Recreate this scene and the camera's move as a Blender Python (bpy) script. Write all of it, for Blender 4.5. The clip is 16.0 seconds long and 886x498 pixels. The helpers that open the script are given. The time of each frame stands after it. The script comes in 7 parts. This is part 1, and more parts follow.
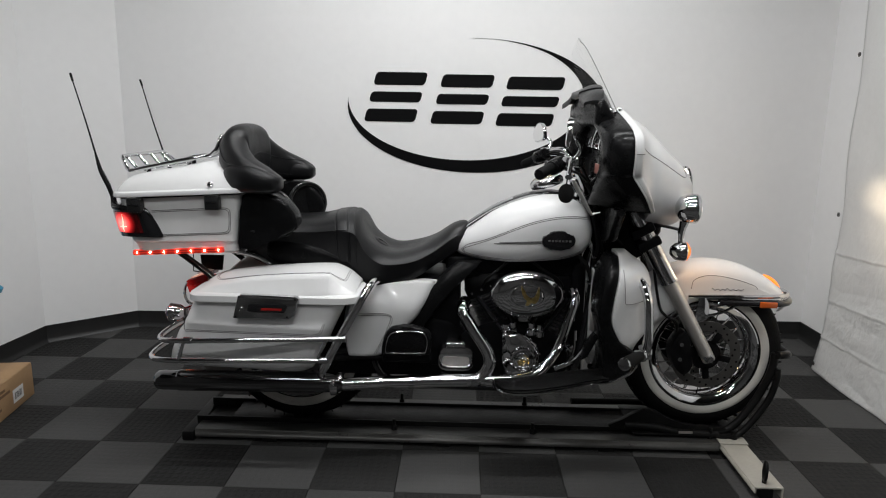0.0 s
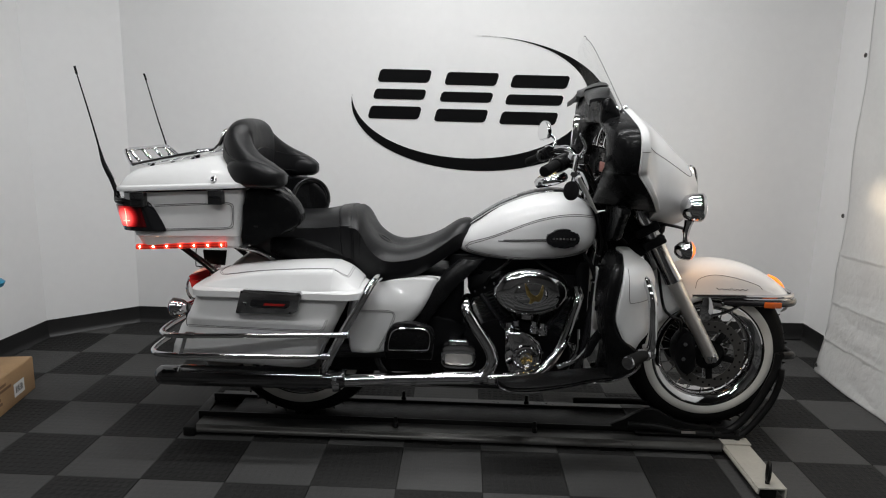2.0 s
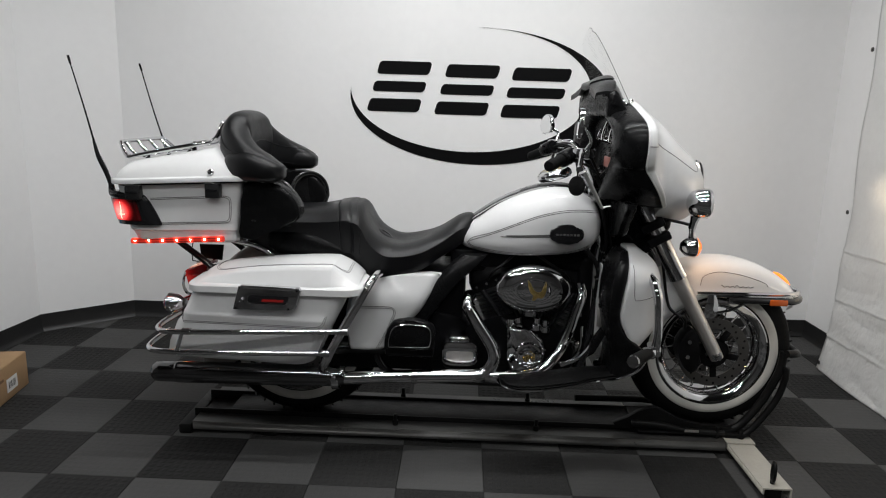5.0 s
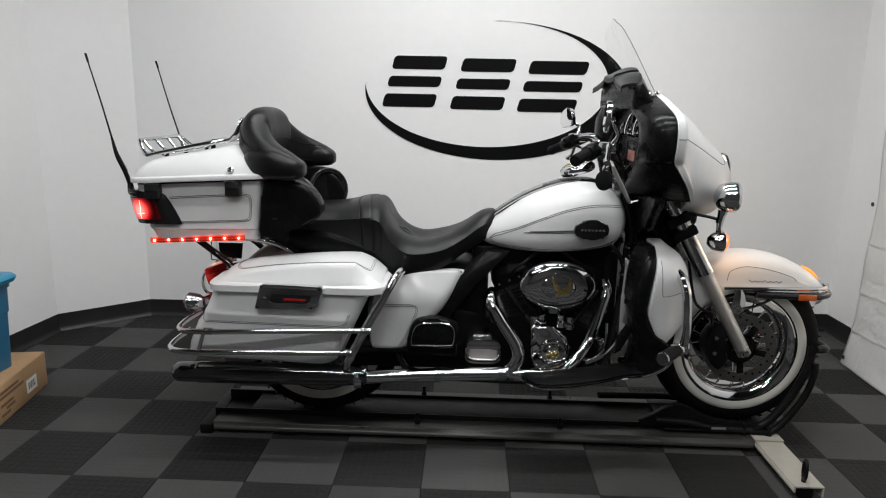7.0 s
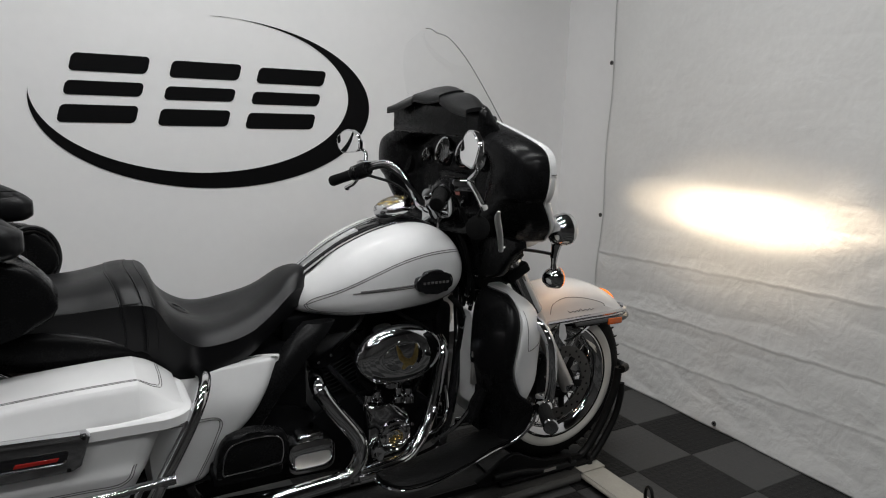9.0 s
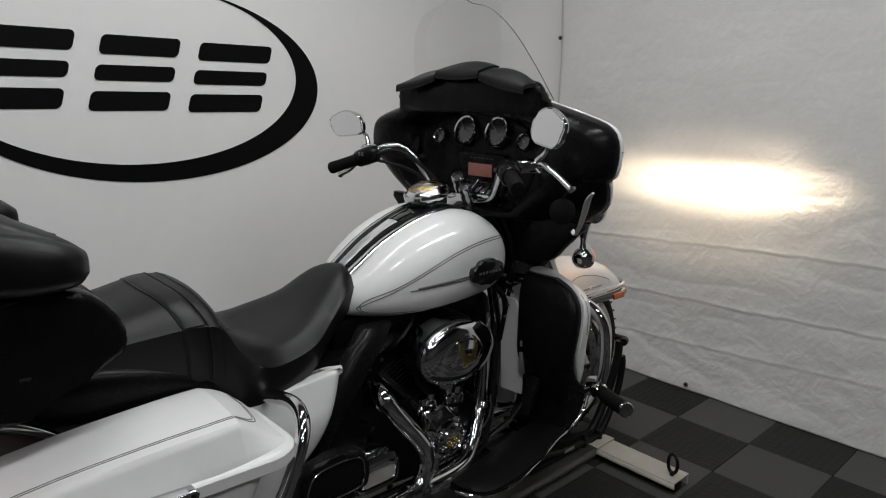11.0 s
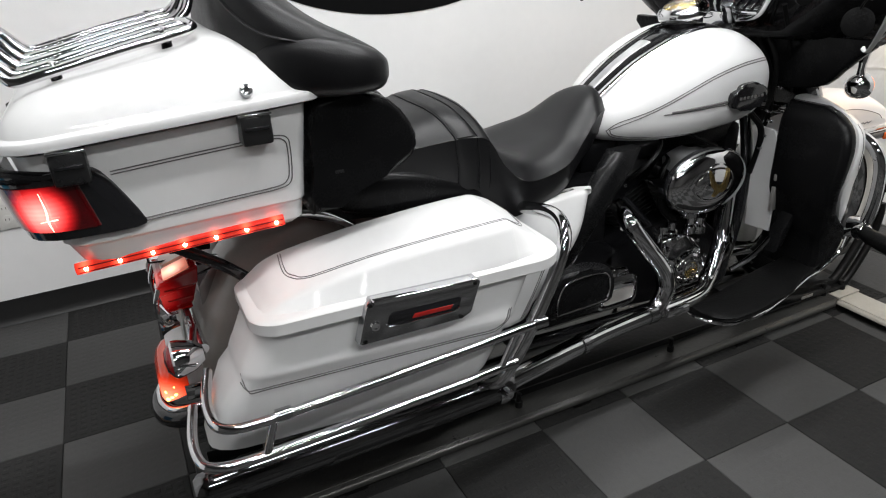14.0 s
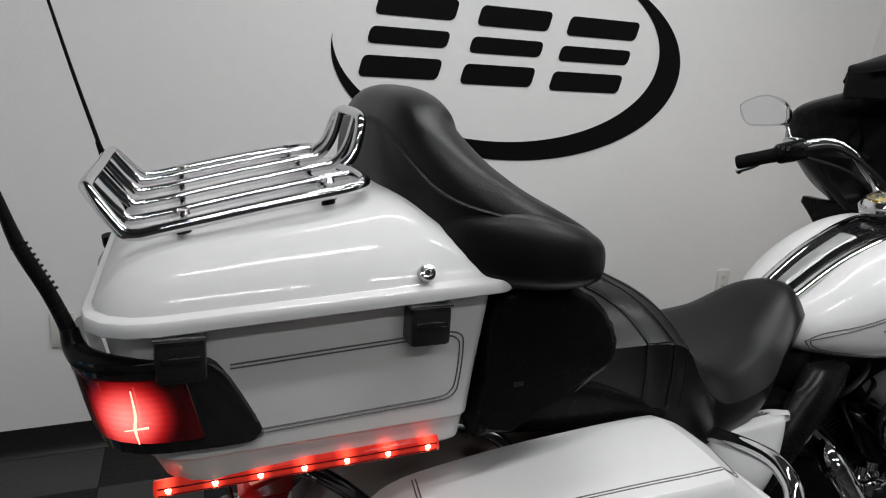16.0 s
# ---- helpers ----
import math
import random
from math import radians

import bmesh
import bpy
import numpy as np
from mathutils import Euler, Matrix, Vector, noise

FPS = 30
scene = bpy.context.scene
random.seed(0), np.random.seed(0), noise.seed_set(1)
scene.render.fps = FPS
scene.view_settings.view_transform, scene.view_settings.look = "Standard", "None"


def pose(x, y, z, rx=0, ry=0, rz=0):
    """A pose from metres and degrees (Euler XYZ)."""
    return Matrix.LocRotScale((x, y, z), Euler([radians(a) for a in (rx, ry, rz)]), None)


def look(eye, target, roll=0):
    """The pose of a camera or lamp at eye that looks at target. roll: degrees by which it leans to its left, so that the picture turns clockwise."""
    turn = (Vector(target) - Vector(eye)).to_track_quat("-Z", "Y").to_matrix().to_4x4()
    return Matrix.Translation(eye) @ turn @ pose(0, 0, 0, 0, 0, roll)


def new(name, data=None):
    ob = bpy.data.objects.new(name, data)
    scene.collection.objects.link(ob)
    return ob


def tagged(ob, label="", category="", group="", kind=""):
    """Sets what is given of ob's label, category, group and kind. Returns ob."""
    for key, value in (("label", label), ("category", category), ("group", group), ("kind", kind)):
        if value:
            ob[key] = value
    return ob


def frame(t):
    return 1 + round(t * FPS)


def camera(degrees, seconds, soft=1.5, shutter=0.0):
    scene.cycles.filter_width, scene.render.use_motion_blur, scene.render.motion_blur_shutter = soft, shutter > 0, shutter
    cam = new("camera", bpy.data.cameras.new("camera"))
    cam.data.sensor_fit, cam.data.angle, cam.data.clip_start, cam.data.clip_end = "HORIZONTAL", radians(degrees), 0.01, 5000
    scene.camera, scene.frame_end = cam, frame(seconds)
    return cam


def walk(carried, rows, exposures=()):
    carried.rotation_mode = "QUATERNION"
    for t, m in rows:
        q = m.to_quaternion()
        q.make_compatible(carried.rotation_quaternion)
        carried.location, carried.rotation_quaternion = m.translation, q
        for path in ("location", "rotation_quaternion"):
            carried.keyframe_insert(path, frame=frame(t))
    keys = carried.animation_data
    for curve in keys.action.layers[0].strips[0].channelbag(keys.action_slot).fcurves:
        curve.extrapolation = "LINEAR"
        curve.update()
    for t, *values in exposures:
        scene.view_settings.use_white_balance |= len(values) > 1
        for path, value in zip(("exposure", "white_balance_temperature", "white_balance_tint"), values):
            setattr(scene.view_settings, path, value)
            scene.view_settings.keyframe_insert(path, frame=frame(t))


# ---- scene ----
import mathutils.bvhtree

cam = camera(67.2, 16.0, soft=1.1)
PATH = [
    (0, (0.157, 0.309, 1.304), (0.103, 2.27, 0.914), 0.9),
    (0.5, (0.156, 0.305, 1.292), (0.098, 2.267, 0.905), 1.1),
    (1, (0.155, 0.31, 1.289), (0.093, 2.271, 0.903), 1.2),
    (1.5, (0.158, 0.309, 1.296), (0.095, 2.27, 0.907), 1.2),
    (2, (0.146, 0.315, 1.291), (0.09, 2.276, 0.901), 1.4),
    (2.5, (0.136, 0.328, 1.291), (0.08, 2.287, 0.893), 1.1),
    (3, (0.139, 0.338, 1.29), (0.087, 2.296, 0.886), 1.4),
    (3.5, (0.129, 0.35, 1.29), (0.088, 2.308, 0.887), 1.7),
    (4, (0.126, 0.355, 1.288), (0.088, 2.314, 0.886), 1.6),
    (6.5, (0.117, 0.363, 1.291), (0.049, 2.316, 0.868), 1.6),
    (7, (0.07, 0.392, 1.286), (0.004, 2.345, 0.863), 1.1),
    (7.5, (0.032, 0.564, 1.277), (0.144, 2.529, 0.924), 0.2),
    (8, (-0.042, 0.731, 1.308), (0.156, 2.688, 0.945), 0.9),
    (8.5, (-0.272, 0.89, 1.314), (0.379, 2.754, 0.996), 1.9),
    (8.7, (-0.325, 0.958, 1.337), (0.474, 2.759, 0.974), 1.9),
    (10.8, (-0.748, 1.488, 1.348), (0.588, 2.924, 0.956), 0.7),
    (11, (-0.766, 1.494, 1.328), (0.55, 2.933, 0.884), 0.7),
    (11.5, (-0.805, 1.502, 1.302), (0.431, 2.956, 0.704), 1.3),
    (12, (-0.837, 1.515, 1.28), (0.286, 2.986, 0.522), 0.7),
    (12.5, (-0.862, 1.508, 1.261), (0.125, 3.014, 0.391), -0.6),
    (13, (-0.891, 1.504, 1.249), (-0.021, 3.039, 0.308), -1.4),
    (13.5, (-0.912, 1.51, 1.255), (-0.132, 3.088, 0.305), -2.7),
    (14, (-0.92, 1.527, 1.266), (-0.149, 3.166, 0.417), -2.6),
    (14.5, (-0.914, 1.557, 1.287), (-0.123, 3.235, 0.54), -1.2),
    (15, (-0.943, 1.627, 1.291), (-0.21, 3.359, 0.611), 0.1),
    (15.5, (-0.93, 1.786, 1.278), (-0.295, 3.583, 0.669), 2.7),
    (16, (-1.0, 1.927, 1.28), (-0.279, 3.725, 0.783), 3.2),
]
EXPOSURES = [(0.0, -0.34), (2.5, -0.35), (3.5, -0.30), (6.5, -0.28), (7.0, -0.2), (7.5, -0.12), (8.0, -0.34), (8.7, -0.62), (10.8, -0.93), (11.0, -0.86), (11.5, -0.53), (12.0, -0.25), (12.5, 0.02), (13.0, 0.27), (13.6, 0.33), (14.0, 0.2), (14.5, -0.11), (15.0, -0.28), (15.5, -0.35), (16.0, -0.66)]
walk(cam, [(t, look(eye, target, roll)) for t, eye, target, roll in PATH], EXPOSURES)

# ---- world and light ----
world = bpy.data.worlds.new("world")
scene.world = world
world.use_nodes = True
world.node_tree.nodes["Background"].inputs[0].default_value = (0.9, 0.95, 1.0, 1)
world.node_tree.nodes["Background"].inputs[1].default_value = 0.03


def tube_lamp(x, y, z, watts, length=1.15, width=0.09):
    data = bpy.data.lights.new("tube_light", "AREA")
    data.energy, data.color = watts, (0.975, 0.99, 1.0)
    data.shape, data.size, data.size_y = "RECTANGLE", length, width
    ob = new("tube_light", data)
    ob.matrix_world = pose(x, y, z)


def beam_lamp(name, eye, target, watts, degrees, squash=1.0):
    data = bpy.data.lights.new(name, "SPOT")
    data.energy, data.color = watts, (1.0, 0.80, 0.56)
    data.spot_size, data.spot_blend, data.shadow_soft_size = radians(degrees), 1.0, 0.02
    ob = new(name, data)
    ob.matrix_world = look(eye, target) @ Matrix.Diagonal((1, squash, 1, 1))


CEIL = 3.05
# ceiling fixtures: x, y, length along x, power
FIXTURES = [(-0.9, 2.0, 21), (0.6, 2.0, 37), (-1.2, 0.4, 26), (0.5, 0.4, 30), (-0.35, 3.2, 17), (0.6, 3.2, 18), (-0.4, -1.4, 20)]
for fx, fy, watts in FIXTURES:
    tube_lamp(fx, fy, CEIL - 0.115, watts)
# the motorcycle's own lit headlamp and passing lamps throw their beams on the drape
beam_lamp("headlamp_beam", (1.115, 2.93, 1.07), (2.1, 2.88, 0.95), 140, 54, 0.31)
beam_lamp("headlamp_spill", (1.115, 2.93, 1.07), (2.1, 2.90, 0.90), 38, 80, 0.5)
beam_lamp("passing_beam", (1.055, 2.72, 0.995), (2.1, 2.64, 0.972), 60, 46, 0.32)
beam_lamp("passing_beam", (1.055, 3.14, 0.995), (2.1, 3.20, 0.972), 66, 46, 0.32)

# the lit amber turn signals below the passing lamps
for side in (-1, 1):
    data = bpy.data.lights.new("signal_glow", "SPOT")
    data.energy, data.color = 1.5, (1.0, 0.55, 0.25)
    data.spot_size, data.spot_blend, data.shadow_soft_size = radians(165), 0.4, 0.02
    new("signal_glow", data).matrix_world = look((1.0, 2.93 + 0.212 * side, 0.835), (1.5, 2.93 + 0.14 * side, 0.72))


# ---- materials ----
def material(name, colour, rough=0.5, metal=0.0, coat=0.0, vary=0.0, scale=8.0, bump=0.0, bump_scale=60.0, emit=None, power=0.0, random_piece=0.0, spec=0.4, rough_vary=0.0, coat_rough=0.05):
    mat = bpy.data.materials.new(name)
    mat.use_nodes = True
    nt = mat.node_tree
    b = nt.nodes["Principled BSDF"]
    b.inputs["Base Color"].default_value = (*colour, 1)
    b.inputs["Roughness"].default_value = rough
    b.inputs["Metallic"].default_value = metal
    b.inputs["Coat Weight"].default_value = coat
    b.inputs["Coat Roughness"].default_value = coat_rough
    b.inputs["Specular IOR Level"].default_value = spec
    coords = nt.nodes.new("ShaderNodeTexCoord")
    if vary or random_piece or rough_vary:
        big = nt.nodes.new("ShaderNodeTexNoise")
        big.inputs["Scale"].default_value, big.inputs["Detail"].default_value = scale, 6
        nt.links.new(coords.outputs["Object"], big.inputs["Vector"])
        fine = nt.nodes.new("ShaderNodeTexNoise")
        fine.inputs["Scale"].default_value, fine.inputs["Detail"].default_value = scale * 14, 4
        nt.links.new(coords.outputs["Object"], fine.inputs["Vector"])
        both = nt.nodes.new("ShaderNodeMix")
        both.inputs[0].default_value = 0.4
        nt.links.new(big.outputs["Fac"], both.inputs[2])
        nt.links.new(fine.outputs["Fac"], both.inputs[3])
        amount = both.outputs[0]
        if random_piece:
            info = nt.nodes.new("ShaderNodeObjectInfo")
            mix = nt.nodes.new("ShaderNodeMix")
            mix.inputs[0].default_value = random_piece
            nt.links.new(amount, mix.inputs[2])
            nt.links.new(info.outputs["Random"], mix.inputs[3])
            amount = mix.outputs[0]
        ramp = nt.nodes.new("ShaderNodeMapRange")
        ramp.inputs[1].default_value, ramp.inputs[2].default_value = 0.3, 0.7
        ramp.inputs[3].default_value, ramp.inputs[4].default_value = 1 - vary, 1 + vary
        nt.links.new(amount, ramp.inputs[0])
        mul = nt.nodes.new("ShaderNodeVectorMath")
        mul.operation = "SCALE"
        mul.inputs[0].default_value = colour
        nt.links.new(ramp.outputs[0], mul.inputs["Scale"])
        nt.links.new(mul.outputs[0], b.inputs["Base Color"])
        if rough_vary:
            rr = nt.nodes.new("ShaderNodeMapRange")
            rr.inputs[1].default_value, rr.inputs[2].default_value = 0.3, 0.7
            rr.inputs[3].default_value, rr.inputs[4].default_value = max(0.02, rough - rough_vary), rough + rough_vary
            nt.links.new(both.outputs[0], rr.inputs[0])
            nt.links.new(rr.outputs[0], b.inputs["Roughness"])
    if bump:
        grain = nt.nodes.new("ShaderNodeTexNoise")
        grain.inputs["Scale"].default_value, grain.inputs["Detail"].default_value = bump_scale, 5
        nt.links.new(coords.outputs["Object"], grain.inputs["Vector"])
        relief = nt.nodes.new("ShaderNodeBump")
        relief.inputs["Strength"].default_value, relief.inputs["Distance"].default_value = bump, 0.01
        nt.links.new(grain.outputs["Fac"], relief.inputs["Height"])
        nt.links.new(relief.outputs[0], b.inputs["Normal"])
    if emit:
        b.inputs["Emission Color"].default_value = (*emit, 1)
        b.inputs["Emission Strength"].default_value = power
    return mat


PAINT_WALL = material("wall paint", (0.775, 0.773, 0.77), 0.6, vary=0.025, scale=1.5, bump=0.05, bump_scale=140)
CEILING = material("dark ceiling", (0.10, 0.10, 0.10), 0.8, vary=0.04, scale=3, bump=0.1)
DARK_WALL = material("shop wall", (0.09, 0.088, 0.086), 0.7, vary=0.2, scale=1.2)
BASE_RUBBER = material("cove base rubber", (0.012, 0.012, 0.012), 0.45, vary=0.2, scale=6)
TILE_LIGHT = material("grey floor tile", (0.061, 0.0605, 0.0595), 0.62, spec=0.07, vary=0.16, scale=5, bump=0.25, bump_scale=260, random_piece=0.3, rough_vary=0.12)
TILE_DARK = material("charcoal floor tile", (0.022, 0.0218, 0.0213), 0.62, spec=0.07, vary=0.22, scale=5, bump=0.25, bump_scale=260, random_piece=0.3, rough_vary=0.12)
JOINT = material("tile joint dirt", (0.015, 0.015, 0.015), 0.9, vary=0.2)
LOGO_BLACK = material("black vinyl", (0.003, 0.003, 0.0033), 0.5, spec=0.08, vary=0.1)
PEARL = material("white pearl paint", (0.61, 0.608, 0.605), 0.42, coat=0.38, vary=0.02, scale=40, coat_rough=0.04)
TAUPE = material("grey-brown paint", (0.21, 0.192, 0.178), 0.35, coat=0.5, vary=0.06, scale=12)
STRIPE = material("grey pinstripe", (0.11, 0.105, 0.105), 0.4)
LEATHER = material("black seat leather", (0.0045, 0.0045, 0.005), 0.37, spec=0.25, vary=0.2, scale=20, bump=0.07, bump_scale=420, rough_vary=0.06)
STRAP_LEATHER = material("smooth strap leather", (0.005, 0.005, 0.0055), 0.36, spec=0.24, vary=0.15, scale=25, bump=0.04, bump_scale=300)
PLASTIC = material("black plastic", (0.005, 0.005, 0.0053), 0.27, spec=0.10, vary=0.1, scale=18, bump=0.015, bump_scale=300, rough_vary=0.02)
SATIN_BLACK = material("satin black trim", (0.012, 0.012, 0.0125), 0.3, spec=0.45, rough_vary=0.05, vary=0.1)
GLOSS_BLACK = material("gloss black", (0.008, 0.008, 0.009), 0.12, coat=0.6)
ENGINE_BLACK = material("engine black", (0.0035, 0.0035, 0.004), 0.36, spec=0.12, vary=0.3, scale=30, bump=0.1, bump_scale=200, rough_vary=0.1)
SMOKED = material("dark muffler chrome", (0.16, 0.16, 0.163), 0.09, metal=1.0, vary=0.06, scale=14)
FIN = material("fin metal", (0.022, 0.022, 0.022), 0.36, metal=0.3, vary=0.2, scale=30)
CHROME = material("chrome", (0.66, 0.66, 0.67), 0.05, metal=1.0, vary=0.02, scale=30)
DARK_CHROME = material("scuffed chrome", (0.45, 0.45, 0.46), 0.14, metal=1.0, vary=0.08, scale=20)
ALLOY = material("satin alloy", (0.62, 0.6, 0.57), 0.36, metal=0.85, vary=0.08, scale=20, rough_vary=0.08)
IRON = material("brake iron", (0.11, 0.106, 0.102), 0.4, metal=0.8, vary=0.15, scale=30, rough_vary=0.1)
INSERT = material("brushed insert", (0.33, 0.33, 0.33), 0.4, metal=0.7, vary=0.1, scale=30)
STRAP_WHITE = material("pale plastic strap", (0.6, 0.6, 0.58), 0.4, vary=0.05, scale=30)
BOARD_RUBBER = material("floorboard rubber", (0.0028, 0.0028, 0.0028), 0.45, spec=0.06, vary=0.2, scale=14, bump=0.15, bump_scale=160)
TYRE = material("tyre rubber", (0.007, 0.007, 0.007), 0.6, spec=0.05, vary=0.25, scale=14, bump=0.15, bump_scale=160)
WHITEWALL = material("whitewall rubber", (0.47, 0.46, 0.43), 0.6, vary=0.07, scale=20)
STEEL = material("bare steel channel", (0.06, 0.059, 0.056), 0.36, metal=0.5, vary=0.22, scale=9, bump=0.1, bump_scale=90, rough_vary=0.12)
STEEL_PAINT = material("beige painted steel", (0.34, 0.325, 0.285), 0.45, vary=0.14, scale=9, rough_vary=0.1)
STEEL_DARK = material("black painted steel", (0.006, 0.006, 0.006), 0.42, spec=0.15, vary=0.3, scale=14, bump=0.1, rough_vary=0.12)
RED_DARK = material("unlit red lens", (0.16, 0.006, 0.008), 0.1, coat=0.6)
RED_HOT = material("red lamp filament", (1, 0.3, 0.2), 0.3, emit=(1.0, 0.42, 0.3), power=3.6)
AMBER_DOT = material("amber diode", (1, 0.5, 0.2), 0.3, emit=(1.0, 0.42, 0.08), power=9.0)
RED_REFLECTOR = material("red reflector", (0.28, 0.012, 0.01), 0.12, coat=0.6)
LED = material("red diode", (1, 0.4, 0.3), 0.3, emit=(1.0, 0.40, 0.18), power=70.0)
AMBER_LIT = material("lit amber lens", (0.8, 0.25, 0.03), 0.15, coat=0.4, emit=(1.0, 0.2, 0.02), power=1.2)
AMBER = material("orange reflector", (0.45, 0.09, 0.015), 0.15, coat=0.4)
LAMP_GLASS = material("lit headlamp glass", (0.9, 0.9, 0.88), 0.1, emit=(1.0, 0.86, 0.66), power=9.0)
DIFFUSER = material("ceiling tube diffuser", (0.9, 0.9, 0.9), 0.5, emit=(1.0, 0.97, 0.93), power=5.0)
LCD = material("lit radio display", (0.18, 0.07, 0.055), 0.3, emit=(0.9, 0.36, 0.3), power=0.12)
DIAL = material("gauge face", (0.05, 0.05, 0.052), 0.25, coat=0.8, vary=0.1)
CARD = material("corrugated cardboard", (0.36, 0.225, 0.115), 0.75, vary=0.1, scale=7, bump=0.08, bump_scale=120)
CARD_DARK = material("cardboard print", (0.16, 0.09, 0.045), 0.75)
PAPER = material("paper label", (0.7, 0.69, 0.67), 0.6, vary=0.03)
INK = material("label ink", (0.05, 0.05, 0.05), 0.6)
TEAL = material("teal plastic", (0.02, 0.22, 0.36), 0.35, vary=0.06, scale=6, bump=0.04)
BLUE = material("blue plastic", (0.02, 0.13, 0.24), 0.4, vary=0.06, scale=6, bump=0.04)
OUTLET = material("white outlet plastic", (0.62, 0.61, 0.58), 0.4)
MIRROR = material("mirror glass", (0.9, 0.9, 0.9), 0.015, metal=1.0)


def emblem_material():
    """Chrome relief flecked with gold."""
    mat = material("gold-flecked chrome", (0.7, 0.7, 0.68), 0.2, metal=1.0, bump=0.9, bump_scale=70)
    nt = mat.node_tree
    b = nt.nodes["Principled BSDF"]
    coords, spots = nt.nodes.new("ShaderNodeTexCoord"), nt.nodes.new("ShaderNodeTexNoise")
    spots.inputs["Scale"].default_value, spots.inputs["Detail"].default_value = 55, 4
    nt.links.new(coords.outputs["Object"], spots.inputs["Vector"])
    ramp = nt.nodes.new("ShaderNodeValToRGB")
    ramp.color_ramp.elements[0].position, ramp.color_ramp.elements[1].position = 0.46, 0.54
    ramp.color_ramp.elements[0].color, ramp.color_ramp.elements[1].color = (0.5, 0.5, 0.49, 1), (0.62, 0.45, 0.16, 1)
    nt.links.new(spots.outputs["Fac"], ramp.inputs[0])
    nt.links.new(ramp.outputs[0], b.inputs["Base Color"])
    return mat


EMBLEM = emblem_material()
EMBLEM_GOLD = material("gold relief", (0.24, 0.175, 0.07), 0.3, metal=1.0, vary=0.75, scale=45, bump=0.8, bump_scale=160)


def drape_material():
    mat = material("white poly sheet", (0.58, 0.58, 0.57), 0.30, vary=0.05, scale=3, spec=0.6)
    nt = mat.node_tree
    b = nt.nodes["Principled BSDF"]
    coords = nt.nodes.new("ShaderNodeTexCoord")
    total = None
    for size, depth, rough, twist in ((2.2, 1.0, 0.45, 0.3), (7.0, 0.75, 0.5, 0.5), (19.0, 0.28, 0.55, 0.3), (90.0, 0.008, 0.5, 0.0)):
        n = nt.nodes.new("ShaderNodeTexNoise")
        n.inputs["Scale"].default_value, n.inputs["Detail"].default_value, n.inputs["Roughness"].default_value = size, 3, rough
        n.inputs["Distortion"].default_value = twist
        nt.links.new(coords.outputs["Object"], n.inputs["Vector"])
        m = nt.nodes.new("ShaderNodeMath")
        m.operation = "MULTIPLY_ADD"
        m.inputs[1].default_value = depth
        m.inputs[2].default_value = 0.0
        nt.links.new(n.outputs["Fac"], m.inputs[0])
        if total is not None:
            nt.links.new(total, m.inputs[2])
        total = m.outputs[0]
    split, slack = nt.nodes.new("ShaderNodeSeparateXYZ"), nt.nodes.new("ShaderNodeMapRange")
    nt.links.new(coords.outputs["Object"], split.inputs[0])
    nt.links.new(split.outputs["Z"], slack.inputs[0])
    slack.inputs[1].default_value, slack.inputs[2].default_value = 0.1, 1.3
    slack.inputs[3].default_value, slack.inputs[4].default_value = 0.95, 0.4
    relief = nt.nodes.new("ShaderNodeBump")
    relief.inputs["Distance"].default_value = 0.017
    nt.links.new(slack.outputs[0], relief.inputs["Strength"])
    nt.links.new(total, relief.inputs["Height"])
    nt.links.new(relief.outputs[0], b.inputs["Normal"])
    return mat


def clear_material(name, tint, gloss_rough=0.02):
    mat = bpy.data.materials.new(name)
    mat.use_nodes = True
    nt = mat.node_tree
    nt.nodes.clear()
    out = nt.nodes.new("ShaderNodeOutputMaterial")
    clear, shine = nt.nodes.new("ShaderNodeBsdfTransparent"), nt.nodes.new("ShaderNodeBsdfGlossy")
    clear.inputs[0].default_value = (*tint, 1)
    shine.inputs["Roughness"].default_value = gloss_rough
    mix = nt.nodes.new("ShaderNodeMixShader")
    mix.inputs[0].default_value = 0.045
    nt.links.new(clear.outputs[0], mix.inputs[1])
    nt.links.new(shine.outputs[0], mix.inputs[2])
    nt.links.new(mix.outputs[0], out.inputs[0])
    return mat


